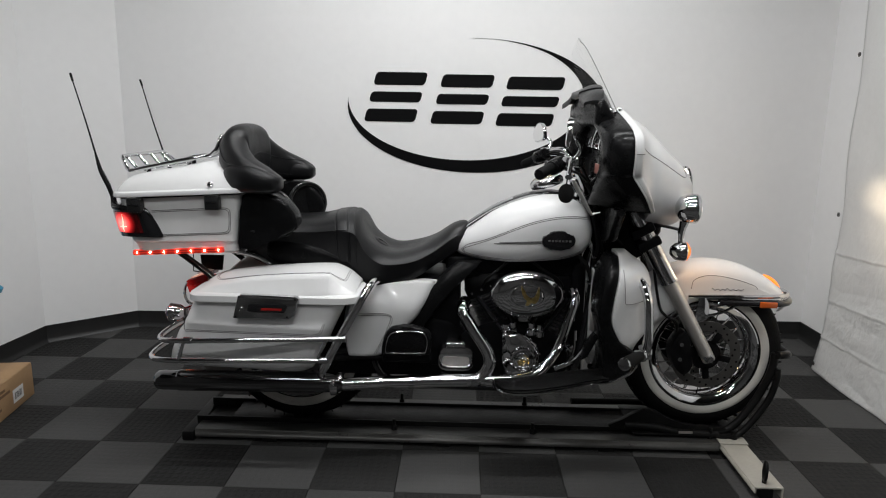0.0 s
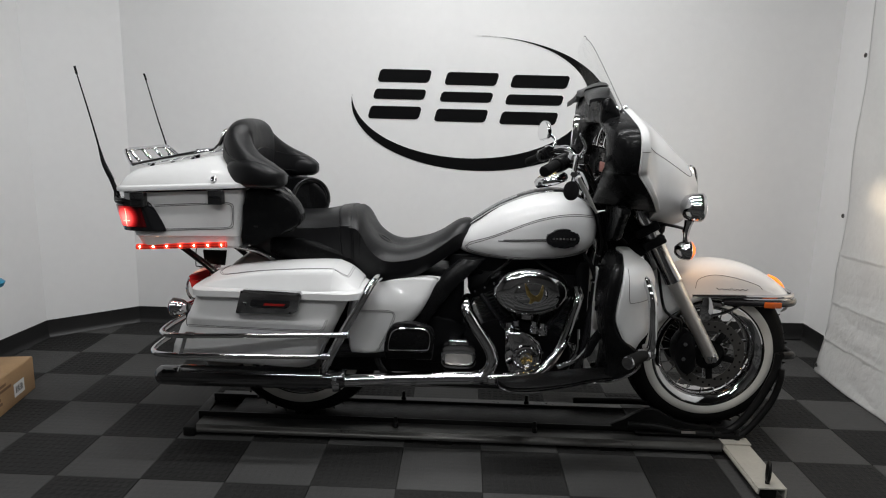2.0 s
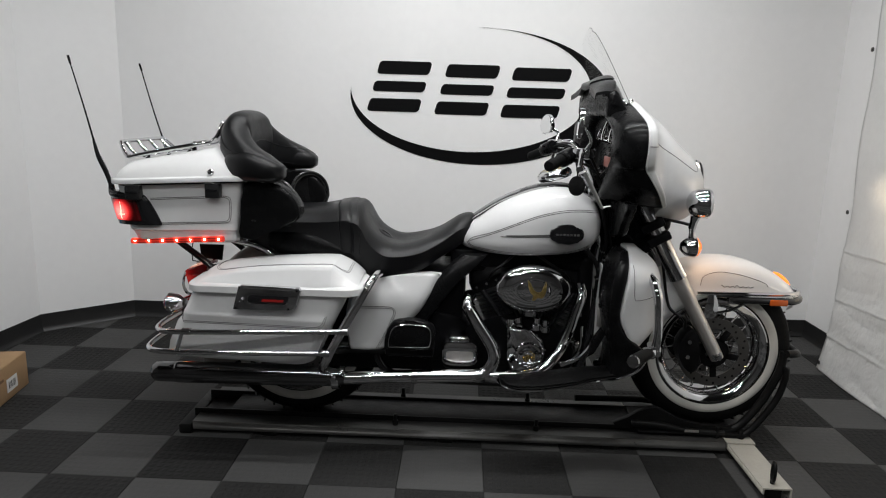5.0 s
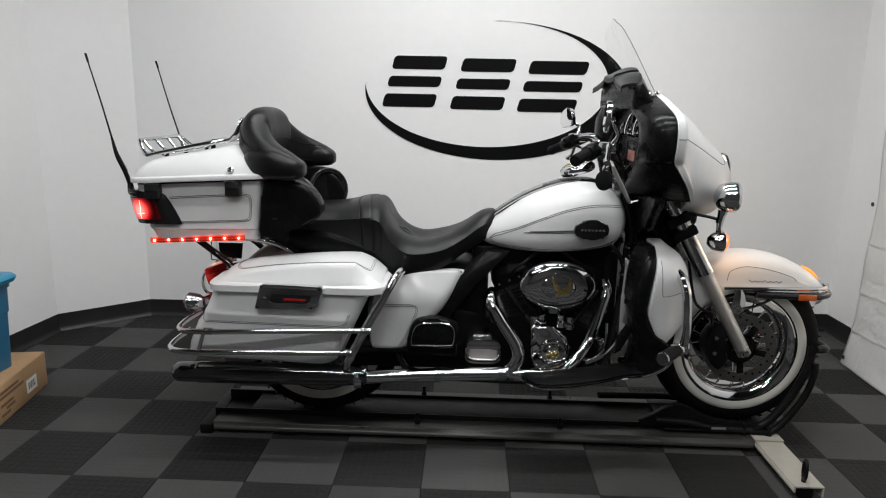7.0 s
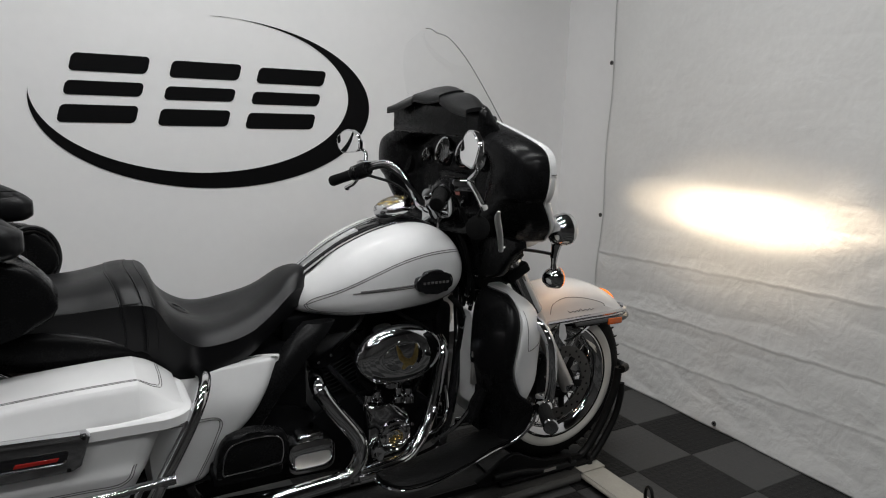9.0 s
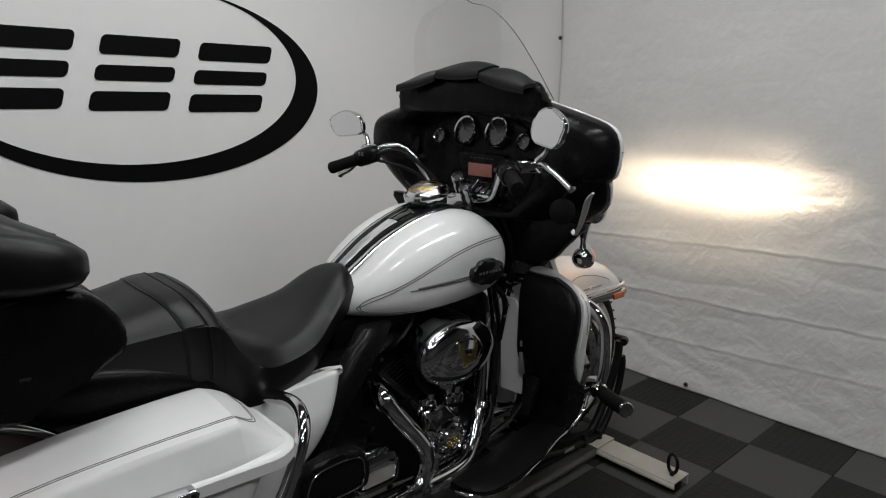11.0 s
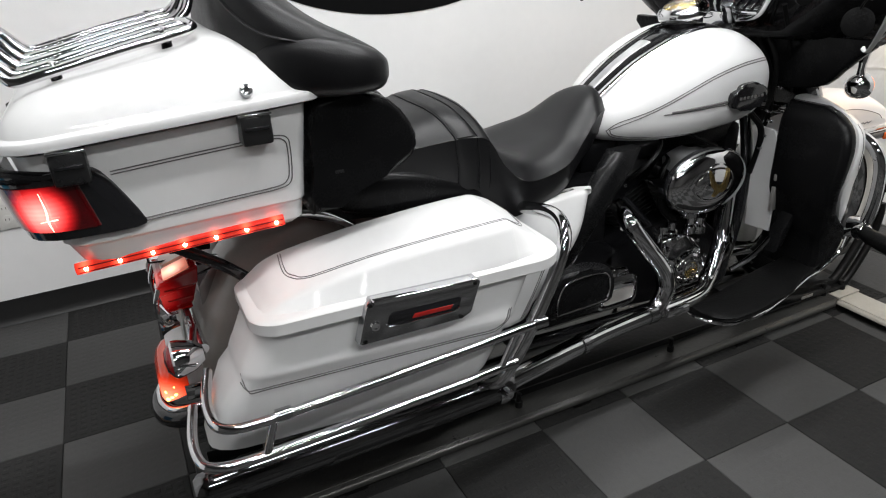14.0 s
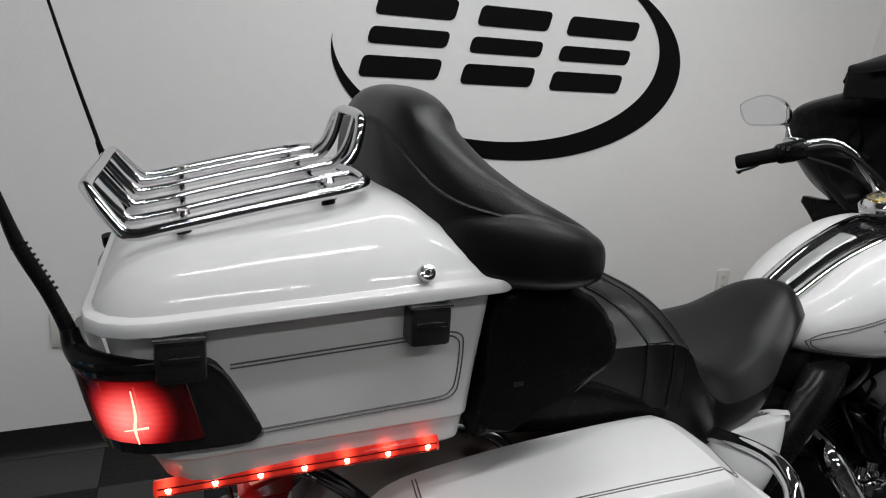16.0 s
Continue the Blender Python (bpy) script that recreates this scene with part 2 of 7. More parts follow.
def lit_lens(name, colour, glow, spot, reach, most, least):
    """A lens lit from a bulb at spot (in the vehicle's own metres), dimmer away from it."""
    mat = material(name, colour, 0.12, coat=0.5)
    nt = mat.node_tree
    b = nt.nodes["Principled BSDF"]
    coords, away = nt.nodes.new("ShaderNodeTexCoord"), nt.nodes.new("ShaderNodeVectorMath")
    away.operation = "DISTANCE"
    away.inputs[1].default_value = spot
    nt.links.new(coords.outputs["Object"], away.inputs[0])
    ramp = nt.nodes.new("ShaderNodeMapRange")
    ramp.interpolation_type = "SMOOTHERSTEP"
    ramp.inputs[1].default_value, ramp.inputs[2].default_value = 0.0, reach
    ramp.inputs[3].default_value, ramp.inputs[4].default_value = most, least
    nt.links.new(away.outputs["Value"], ramp.inputs[0])
    waves = nt.nodes.new("ShaderNodeTexWave")
    waves.bands_direction = "Z"
    waves.inputs["Scale"].default_value, waves.inputs["Distortion"].default_value = 40, 1.5
    nt.links.new(coords.outputs["Object"], waves.inputs["Vector"])
    dim = nt.nodes.new("ShaderNodeMapRange")
    dim.inputs[3].default_value, dim.inputs[4].default_value = 0.88, 1.0
    nt.links.new(waves.outputs["Fac"], dim.inputs[0])
    mul = nt.nodes.new("ShaderNodeMath")
    mul.operation = "MULTIPLY"
    nt.links.new(ramp.outputs[0], mul.inputs[0])
    nt.links.new(dim.outputs[0], mul.inputs[1])
    near = nt.nodes.new("ShaderNodeValToRGB")
    near.color_ramp.elements[0].position, near.color_ramp.elements[1].position = 0.0, 1.0
    near.color_ramp.elements[0].color, near.color_ramp.elements[1].color = (glow[0], glow[1] + 0.2, glow[2] + 0.15, 1), (glow[0], glow[1] * 0.4, glow[2] * 0.4, 1)
    far_off = nt.nodes.new("ShaderNodeMapRange")
    far_off.inputs[2].default_value = reach * 0.7
    nt.links.new(away.outputs["Value"], far_off.inputs[0])
    nt.links.new(far_off.outputs[0], near.inputs[0])
    nt.links.new(near.outputs[0], b.inputs["Emission Color"])
    nt.links.new(mul.outputs[0], b.inputs["Emission Strength"])
    return mat


CORNER_LENS = lit_lens("lit corner lens", (0.05, 0.001, 0.002), (1.0, 0.05, 0.06), (-1.070, -0.292, 0.905), 0.062, 3.4, 0.0)
CORNER_LENS_LEFT = lit_lens("lit left corner lens", (0.5, 0.01, 0.01), (1.0, 0.07, 0.05), (-1.07, 0.292, 0.905), 0.072, 1.7, 0.04)
CENTRE_LENS = lit_lens("lit centre lens", (0.11, 0.001, 0.002), (1.0, 0.02, 0.025), (-0.938, -0.03, 0.625), 0.07, 0.75, 0.02)
WARM_WINDOW = lit_lens("lit clear window", (0.6, 0.4, 0.3), (1.0, 0.6, 0.4), (-0.905, -0.032, 0.662), 0.05, 1.3, 0.3)
AMBER_TIP = lit_lens("lit amber tip lens", (0.5, 0.05, 0.015), (1.0, 0.10, 0.015), (-0.995, -0.075, 0.385), 0.075, 2.2, 0.12)


def strip_material():
    """A red light strip, brighter round each of its evenly spaced diodes."""
    mat = material("red light strip", (0.35, 0.006, 0.006), 0.15, coat=0.5)
    nt = mat.node_tree
    b = nt.nodes["Principled BSDF"]
    coords, split = nt.nodes.new("ShaderNodeTexCoord"), nt.nodes.new("ShaderNodeSeparateXYZ")
    nt.links.new(coords.outputs["Object"], split.inputs[0])
    value = split.outputs["X"]
    for kind, amount in (("ADD", 1.0315), ("MULTIPLY", 2 * math.pi / 0.0522), ("COSINE", 0), ("ADD", 1.0), ("MULTIPLY", 0.5), ("POWER", 4.0), ("MULTIPLY", 3.4), ("ADD", 0.42)):
        step = nt.nodes.new("ShaderNodeMath")
        step.operation = kind
        step.inputs[1].default_value = amount
        nt.links.new(value, step.inputs[0])
        value = step.outputs[0]
    b.inputs["Emission Color"].default_value = (1.0, 0.06, 0.03, 1)
    nt.links.new(value, b.inputs["Emission Strength"])
    return mat


RED_STRIP = strip_material()
DRAPE = drape_material()
SCREEN = clear_material("clear windscreen", (0.965, 0.968, 0.968))


# ---- mesh helpers ----
def part(name, bm, mat, parent=None, label="", sharp=38, both=False):
    """One mesh object from bm under parent; both: and its mirror image on the left side."""
    bmesh.ops.remove_doubles(bm, verts=bm.verts, dist=1e-5)
    bmesh.ops.recalc_face_normals(bm, faces=bm.faces)
    limit = radians(sharp)
    for f in bm.faces:
        f.smooth = True
    for e in bm.edges:
        e.smooth = len(e.link_faces) != 2 or e.calc_face_angle(0) < limit
    me = bpy.data.meshes.new(name)
    bm.to_mesh(me)
    me.materials.append(mat)
    ob = new(name, me)
    ob.parent = parent
    if label:
        ob["label"] = label
    if both:
        for v in bm.verts:
            v.co.y = -v.co.y
        bmesh.ops.reverse_faces(bm, faces=bm.faces)
        twin = bpy.data.meshes.new(name)
        bm.to_mesh(twin)
        twin.materials.append(mat)
        other = new(name, twin)
        other.parent = parent
        if label:
            other["label"] = label
    bm.free()
    return ob


def thing(name, label, category, at=(0, 0, 0), group="", kind=""):
    ob = new(name)
    ob.location = at
    ob.empty_display_size = 0.05
    return tagged(ob, label, category, group, kind)


def curve(pts, n=4, closed=False):
    """Catmull-Rom points through pts, n to a stretch."""
    p = [Vector(q) for q in pts]
    if n <= 1:
        return p
    count = len(p)
    made = []
    for i in range(count if closed else count - 1):
        if closed:
            a, b, c, d = p[i - 1], p[i], p[(i + 1) % count], p[(i + 2) % count]
        else:
            b, c = p[i], p[i + 1]
            a = p[i - 1] if i else b * 2 - c
            d = p[i + 2] if i + 2 < count else c * 2 - b
        for k in range(n):
            t = k / n
            made.append(0.5 * (2 * b + (c - a) * t + (2 * a - 5 * b + 4 * c - d) * t * t + (3 * b - a - 3 * c + d) * t ** 3))
    if not closed:
        made.append(p[-1])
    return made


def skin(rings, along=4, around=3, cap=True, closed=True):
    """A smooth surface through rings of equally many points; cap: True closes both ends, "end" the last alone."""
    rings = [curve(r, around, closed) for r in rings]
    lines = list(zip(*[curve(line, along) for line in zip(*rings)]))
    bm = bmesh.new()
    grid = [[bm.verts.new(co) for co in ring] for ring in lines]
    n = len(grid[0])
    for a, b in zip(grid, grid[1:]):
        for i in range(n if closed else n - 1):
            j = (i + 1) % n
            bm.faces.new((a[i], a[j], b[j], b[i]))
    if cap is True and closed:
        bm.faces.new(grid[0])
    if cap and closed:
        bm.faces.new(grid[-1][::-1])
    return bm


def oval(x, hw, zb, zt, n=2.6, k=16, y=0.0, low=0.0):
    """A superellipse ring at x, in the y-z plane; low moves the widest line down."""
    ring, zc, hz = [], (zb + zt) / 2, (zt - zb) / 2
    for i in range(k):
        a = 2 * math.pi * (i + 0.5) / k
        c, s = math.cos(a), math.sin(a)
        yy = hw * math.copysign(abs(c) ** (2 / n), c)
        zz = hz * math.copysign(abs(s) ** (2 / n), s)
        ring.append((x, y + yy, zc + zz - low * hz * (1 - s * s)))
    return ring


def slab(z, x0, x1, y0, y1, r, tilt=0.0, k=4, nose=None):
    """A level rounded rectangle ring; tilt raises it along x, nose is the front corners' radius."""
    ring = []
    q = r if nose is None else nose
    for cx, cy, start, r in ((x1 - q, y1 - q, 0, q), (x0 + r, y1 - r, 90, r), (x0 + r, y0 + r, 180, r), (x1 - q, y0 + q, 270, q)):
        for i in range(k + 1):
            a = radians(start + 90 * i / k)
            x = cx + r * math.cos(a)
            ring.append((x, cy + r * math.sin(a), z + tilt * (x - x0)))
    return ring


def stack(rings, cap=True):
    return skin(rings, 1, 1, cap)


def tube(pts, r, seg=10, n=5, closed=False, bm=None, flat=1.0):
    """A round bar along pts; r is one radius or one for each point."""
    path = curve(pts, n, closed)
    if isinstance(r, (list, tuple)):
        radii = [v.x for v in curve([(q, 0, 0) for q in r], n)]
    else:
        radii = [r] * len(path)
    bm = bm or bmesh.new()
    rings, up = [], None
    for i, p in enumerate(path):
        a = path[i - 1] if i or closed else p
        b = path[(i + 1) % len(path)] if i + 1 < len(path) or closed else p
        ahead = (b - a).normalized()
        if up is None:
            up = Vector((0, 0, 1)) if abs(ahead.z) < 0.9 else Vector((1, 0, 0))
        up = (up - ahead * up.dot(ahead)).normalized()
        side = ahead.cross(up)
        rings.append([bm.verts.new(p + (up * math.cos(t) * flat + side * math.sin(t)) * radii[i]) for t in (2 * math.pi * k / seg for k in range(seg))])
    pairs = list(zip(rings, rings[1:])) + ([(rings[-1], rings[0])] if closed else [])
    for a, b in pairs:
        for i in range(seg):
            j = (i + 1) % seg
            bm.faces.new((a[i], a[j], b[j], b[i]))
    if not closed:
        bm.faces.new(rings[0][::-1])
        bm.faces.new(rings[-1])
    return bm


def lathe(profile, at, axis=(0, -1, 0), seg=40, bm=None, sx=1.0, closed=False):
    """profile: (radius, height along axis) pairs, turned round axis through at; sx stretches across."""
    bm = bm or bmesh.new()
    w = Vector(axis).normalized()
    u = Vector((1, 0, 0)) if abs(w.x) < 0.9 else Vector((0, 1, 0))
    u = (u - w * u.dot(w)).normalized()
    v = w.cross(u)
    rings = []
    for r, h in profile:
        base = Vector(at) + w * h
        if r < 1e-6:
            rings.append([bm.verts.new(base)])
        else:
            rings.append([bm.verts.new(base + (u * math.cos(t) * sx + v * math.sin(t)) * r) for t in (2 * math.pi * k / seg for k in range(seg))])
    pairs = list(zip(rings, rings[1:])) + ([(rings[-1], rings[0])] if closed else [])
    for a, b in pairs:
        for i in range(seg):
            j = (i + 1) % seg
            if len(a) == 1 and len(b) > 1:
                bm.faces.new((a[0], b[j], b[i]))
            elif len(b) == 1 and len(a) > 1:
                bm.faces.new((a[i], a[j], b[0]))
            elif len(a) > 1:
                bm.faces.new((a[i], a[j], b[j], b[i]))
    if not closed:
        for ring in (rings[0], rings[-1]):
            if len(ring) > 1:
                bm.faces.new(ring)
    return bm


def block(x0, x1, y0, y1, z0, z1, bevel=0.0, seg=2, bm=None):
    made = bmesh.new()
    bmesh.ops.create_cube(made, size=1)
    for v in made.verts:
        v.co = Vector(((x0 + x1) / 2 + v.co.x * (x1 - x0), (y0 + y1) / 2 + v.co.y * (y1 - y0), (z0 + z1) / 2 + v.co.z * (z1 - z0)))
    if bevel:
        bmesh.ops.bevel(made, geom=made.edges, offset=bevel, segments=seg, affect="EDGES", profile=0.5)
    return joined(made, bm)


def joined(a, bm=None):
    if bm is None:
        return a
    me = bpy.data.meshes.new("joint")
    a.to_mesh(me)
    a.free()
    bm.from_mesh(me)
    bpy.data.meshes.remove(me)
    return bm


def moved(bm, m):
    bmesh.ops.transform(bm, matrix=m, verts=bm.verts)
    return bm


def plate(outline, y0, y1, bevel=0.0, seg=2, n=1, closed=True):
    """A plate with an outline of (x, z) points, between y0 and y1."""
    pts = [(p.x, p.z) for p in curve([(x, 0, z) for x, z in outline], n, closed)]
    bm = bmesh.new()
    a = [bm.verts.new((x, y0, z)) for x, z in pts]
    b = [bm.verts.new((x, y1, z)) for x, z in pts]
    fa, fb = bm.faces.new(a), bm.faces.new(b[::-1])
    k = len(pts)
    for i in range(k):
        j = (i + 1) % k
        bm.faces.new((a[j], a[i], b[i], b[j]))
    if bevel:
        edges = list({*fa.edges, *fb.edges})
        bmesh.ops.bevel(bm, geom=edges, offset=bevel, segments=seg, affect="EDGES", profile=0.5)
    return bm


def surface_of(ob):
    bm = bmesh.new()
    bm.from_mesh(ob.data)
    tree = mathutils.bvhtree.BVHTree.FromBMesh(bm)
    bm.free()
    return tree


def pin_line(ob, pts, r=0.0012, n=6, closed=False, way=(0, 1, 0), away=1.0, lift=0.0005):
    """A painted line that follows ob's side along (x, z) points, seen against way."""
    tree, w, out = surface_of(ob), Vector(way), []
    for p in curve([(x, 0, z) for x, z in pts], n, closed):
        hit = tree.ray_cast(p - w * away, w)
        if hit[0] is not None:
            out.append(hit[0] - w * lift)
    return tube(out, r, seg=6, n=1, closed=closed) if len(out) > 2 else bmesh.new()

# ---- the room ----
def wall(name, x0, y0, x1, y1, z0, z1, thick, mat, label):
    """A wall whose inner face runs from (x0, y0) to (x1, y1), with its thickness to the right of that way."""
    d = Vector((x1 - x0, y1 - y0, 0))
    n = Vector((d.y, -d.x, 0)).normalized() * thick
    bm = bmesh.new()
    a, b = Vector((x0, y0, 0)), Vector((x1, y1, 0))
    low = [bm.verts.new((p.x, p.y, z0)) for p in (a, b, b + n, a + n)]
    top = [bm.verts.new((p.x, p.y, z1)) for p in (a, b, b + n, a + n)]
    bm.faces.new(low[::-1])
    bm.faces.new(top)
    for i in range(4):
        j = (i + 1) % 4
        bm.faces.new((low[i], low[j], top[j], top[i]))
    return tagged(part(name, bm, mat), label, "wall", kind="structure")


WALL_A, WALL_B = (2.255, 4.31), (-1.83, 4.215)   # the wall with the sign, right end to left end
BEND = (-2.2, 3.88)
wall("wall_north", 2.6, 4.318, WALL_B[0], WALL_B[1], 0, CEIL, 0.12, PAINT_WALL, "smooth off-white painted wall behind the motorcycle")
wall("wall_bevel", WALL_B[0], WALL_B[1], BEND[0], BEND[1], 0, CEIL, 0.12, PAINT_WALL, "off-white painted corner wall set at an angle")
wall("wall_west", BEND[0], BEND[1], -2.3, 2.6, 0, CEIL, 0.12, PAINT_WALL, "off-white painted side wall")
wall("wall_west_rear", -2.3, 2.6, -3.2, 1.6, 0, CEIL, 0.12, PAINT_WALL, "off-white painted side wall further back")
wall("wall_west_shop", -3.2, 1.6, -3.2, -3.0, 0, CEIL, 0.12, DARK_WALL, "dark workshop wall")
wall("wall_south", -3.2, -3.0, 3.4, -3.0, 0, CEIL, 0.12, DARK_WALL, "dark workshop wall behind the camera")
wall("wall_east_shop", 3.4, -3.0, 3.4, 1.0, 0, CEIL, 0.12, DARK_WALL, "dark workshop wall")
wall("wall_east_return", 3.4, 1.0, 2.26, 1.0, 0, CEIL, 0.12, PAINT_WALL, "off-white painted wall return")
wall("wall_east", 2.255, 0.95, 2.255, 4.42, 0, CEIL, 0.12, PAINT_WALL, "off-white painted side wall behind the hanging sheet")
tagged(part("ceiling", block(-3.4, 3.6, -3.2, 4.5, CEIL, CEIL + 0.1), CEILING), "flat dark-painted ceiling", "ceiling", kind="structure")


def cove_base(name, x0, y0, x1, y1):
    """Rubber cove base, 0.1 high, with a flared toe."""
    d = Vector((x1 - x0, y1 - y0, 0))
    n = Vector((-d.y, d.x, 0)).normalized()
    bm = bmesh.new()
    rings = []
    for p in (Vector((x0, y0, 0)), Vector((x1, y1, 0))):
        rings.append([bm.verts.new(p + n * o + Vector((0, 0, z))) for o, z in ((0.0005, 0.002), (0.0005, 0.1), (0.004, 0.1), (0.005, 0.03), (0.011, 0.01), (0.018, 0.002))])
    for i in range(6):
        j = (i + 1) % 6
        bm.faces.new((rings[0][i], rings[0][j], rings[1][j], rings[1][i]))
    bm.faces.new(rings[0])
    bm.faces.new(rings[1][::-1])
    return tagged(part(name, bm, BASE_RUBBER), "black rubber cove baseboard along the wall foot", "baseboard", kind="structure")


cove_base("baseboard", WALL_A[0], WALL_A[1], *WALL_B)
cove_base("baseboard", *WALL_B, *BEND)
cove_base("baseboard", *BEND, -2.3, 2.6)
cove_base("baseboard", 2.255, 0.95, 2.255, 4.30)


# the sign on the wall: an open swoosh round three stacks of slanted black bars
def on_wall(x, z, off):
    y = WALL_B[1] + (WALL_A[1] - WALL_B[1]) * (x - WALL_B[0]) / (WALL_A[0] - WALL_B[0])
    return Vector((x, y - off, z))


def flat_shape(outer, holes=(), off=0.003, thick=0.002):
    """A thin cut-out on the wall from an outline with holes, in (x, z)."""
    bm = bmesh.new()
    edges = []
    for loop in (outer, *holes):
        vs = [bm.verts.new((x, 0, z)) for x, z in loop]
        edges += [bm.edges.new((vs[i], vs[(i + 1) % len(vs)])) for i in range(len(vs))]
    bmesh.ops.triangle_fill(bm, edges=edges, use_beauty=True, use_dissolve=False)
    made = bmesh.ops.extrude_face_region(bm, geom=list(bm.faces))
    for v in made["geom"]:
        if isinstance(v, bmesh.types.BMVert):
            v.co.y = thick
    for v in bm.verts:
        v.co = on_wall(v.co.x, v.co.z, off + (0 if v.co.y == 0 else -thick))
    return bm


def rounded(x0, x1, z0, z1, r, slant=0.0, k=5):
    loop = []
    for cx, cz, start in ((x1 - r, z1 - r, 0), (x0 + r, z1 - r, 90), (x0 + r, z0 + r, 180), (x1 - r, z0 + r, 270)):
        for i in range(k + 1):
            a = radians(start + 90 * i / k)
            z = cz + r * math.sin(a)
            loop.append((cx + r * math.cos(a) + slant * (z - z0), z))
    return loop


sign = thing("wall_sign", "black vinyl sign of slanted bars in an open oval", "sign", (0, 0, 0))


def swoosh(k=80):
    """The crescent between an outer ellipse and a smaller one shifted up and to the left, pointed at both ends."""
    outer, inner = [], []
    for i in range(k + 1):
        f = i / k
        a, b = radians(173.5 + 278.5 * f), radians(180 + 267.5 * f)
        outer.append((0.2255 + 0.742 * math.cos(a), 1.362 + 0.381 * math.sin(a)))
        inner.append((0.1695 + 0.6835 * math.cos(b), 1.405 + 0.352 * math.sin(b) - 0.012 * max(0.0, f - 0.85) / 0.15))
    return outer + inner[-2:0:-1]


part("oval_swoosh", flat_shape(swoosh()), LOGO_BLACK, sign)
for bx0, bx1, top in ((-0.424, -0.128, 1.55), (-0.04, 0.258, 1.542), (0.338, 0.664, 1.535)):
    for k, (low, high) in enumerate(((0.0, 0.073), (0.112, 0.17), (0.208, 0.28))):
        z0, z1 = top - 0.28 + low, top - 0.28 + high
        part("sign_bar", flat_shape(rounded(bx0 + 0.27 * low, bx1 + 0.27 * low, z0, z1, 0.02, 0.27)), LOGO_BLACK, sign)


def wall_outlet(x, z):
    ob = thing("wall_outlet", "white plastic power outlet on the wall", "outlet", on_wall(x, z, 0), group="wall outlets")
    part("cover_plate", block(-0.036, 0.036, -0.009, -0.0005, -0.058, 0.058, 0.003), OUTLET, ob)
    for dz in (-0.021, 0.021):
        part("socket", lathe([(0.0, 0.0105), (0.016, 0.0105), (0.017, 0.0085)], (0, 0, dz), seg=20), OUTLET, ob)
        for dx in (-0.006, 0.006):
            part("slot", block(dx - 0.001, dx + 0.001, -0.0112, -0.0102, dz - 0.004, dz + 0.004), INK, ob)


wall_outlet(1.397, 0.406)
wall_outlet(-1.374, 0.432)


# the hanging sheet: a wavy white poly drape on eyelets
def drape_x(y, z):
    sway = noise.noise((y * 1.3, z * 0.9, 3.1)) * 0.008 + noise.noise((y * 4.0, z * 2.5, 7.7)) * 0.003
    return 2.088 - 0.004 * z + sway - 0.042 * math.exp(-z * 3.5)


drape = thing("hanging_sheet", "wrinkled white poly sheet hung over the wall to the floor", "drape")
bm = bmesh.new()
NY, NZ = 110, 430
grid = [[None] * (NZ + 1) for _ in range(NY + 1)]
for i in range(NY + 1):
    for j in range(NZ + 1):
        y, z = 3.765 - 2.72 * i / NY, 0.004 + 2.98 * j / NZ
        seams = 0.0
        for s, d in ((0.218, 0.006), (0.422, 0.007), (0.683, 0.0065)):
            over = z - s + 0.045 * (y - 3.0) - 0.006 * math.sin(y * 3.1 + s * 9) - 0.004 * noise.noise((y * 7, s * 5, 2))
            seams += d * (0.75 + 0.5 * noise.noise((y * 2.5, s * 3, 4))) * math.exp(-over / 0.014) if over > 0 else 0.0
        fold = 0.010 * abs(noise.noise((y * 2.2 + z, z * 6.0, 1.0))) ** 0.6
        edge = 0.03 * math.exp(-max(0, 3.765 - y) * 18) * (0.4 + noise.noise((z * 2.0, 0, 5)))
        grid[i][j] = bm.verts.new((drape_x(y, z) - seams - fold * math.exp(-z * 0.8) + edge, y - 0.03 * math.exp(-i * 0.2) * math.sin(z * 1.2), z))
for i in range(NY):
    for j in range(NZ):
        bm.faces.new((grid[i][j], grid[i][j + 1], grid[i + 1][j + 1], grid[i + 1][j]))
sheet = part("sheet", bm, DRAPE, drape, sharp=80)
thick = sheet.modifiers.new("thickness", "SOLIDIFY")
thick.thickness, thick.offset = 0.0015, 0
for ey, ez in ((3.726, 1.63), (3.723, 0.846), (3.72, 0.05), (2.866, 0.03), (2.0, 0.03)):
    x = drape_x(ey, ez) - 0.012
    part("eyelet", lathe([(0.005, 0.0), (0.005, 0.004), (0.011, 0.004), (0.011, 0.0)], (x, ey, ez), (-1, 0, 0), 20, closed=True), IRON, drape)
    part("eyelet_hole", lathe([(0.0, 0.002), (0.0055, 0.002), (0.0055, 0.0)], (x, ey, ez), (-1, 0, 0), 16), STEEL_DARK, drape)


# ceiling fixtures, seen as reflections in the chrome
for fx, fy, watts in FIXTURES:
    ob = thing("ceiling_light", "white ceiling fixture with a lit tube diffuser", "ceiling light", (fx, fy, CEIL), group="ceiling lights")
    part("housing", block(-0.61, 0.61, -0.07, 0.07, -0.07, -0.001, 0.01), STRAP_WHITE, ob)
    part("diffuser", block(-0.59, 0.59, -0.055, 0.055, -0.105, -0.071, 0.012), DIFFUSER, ob)


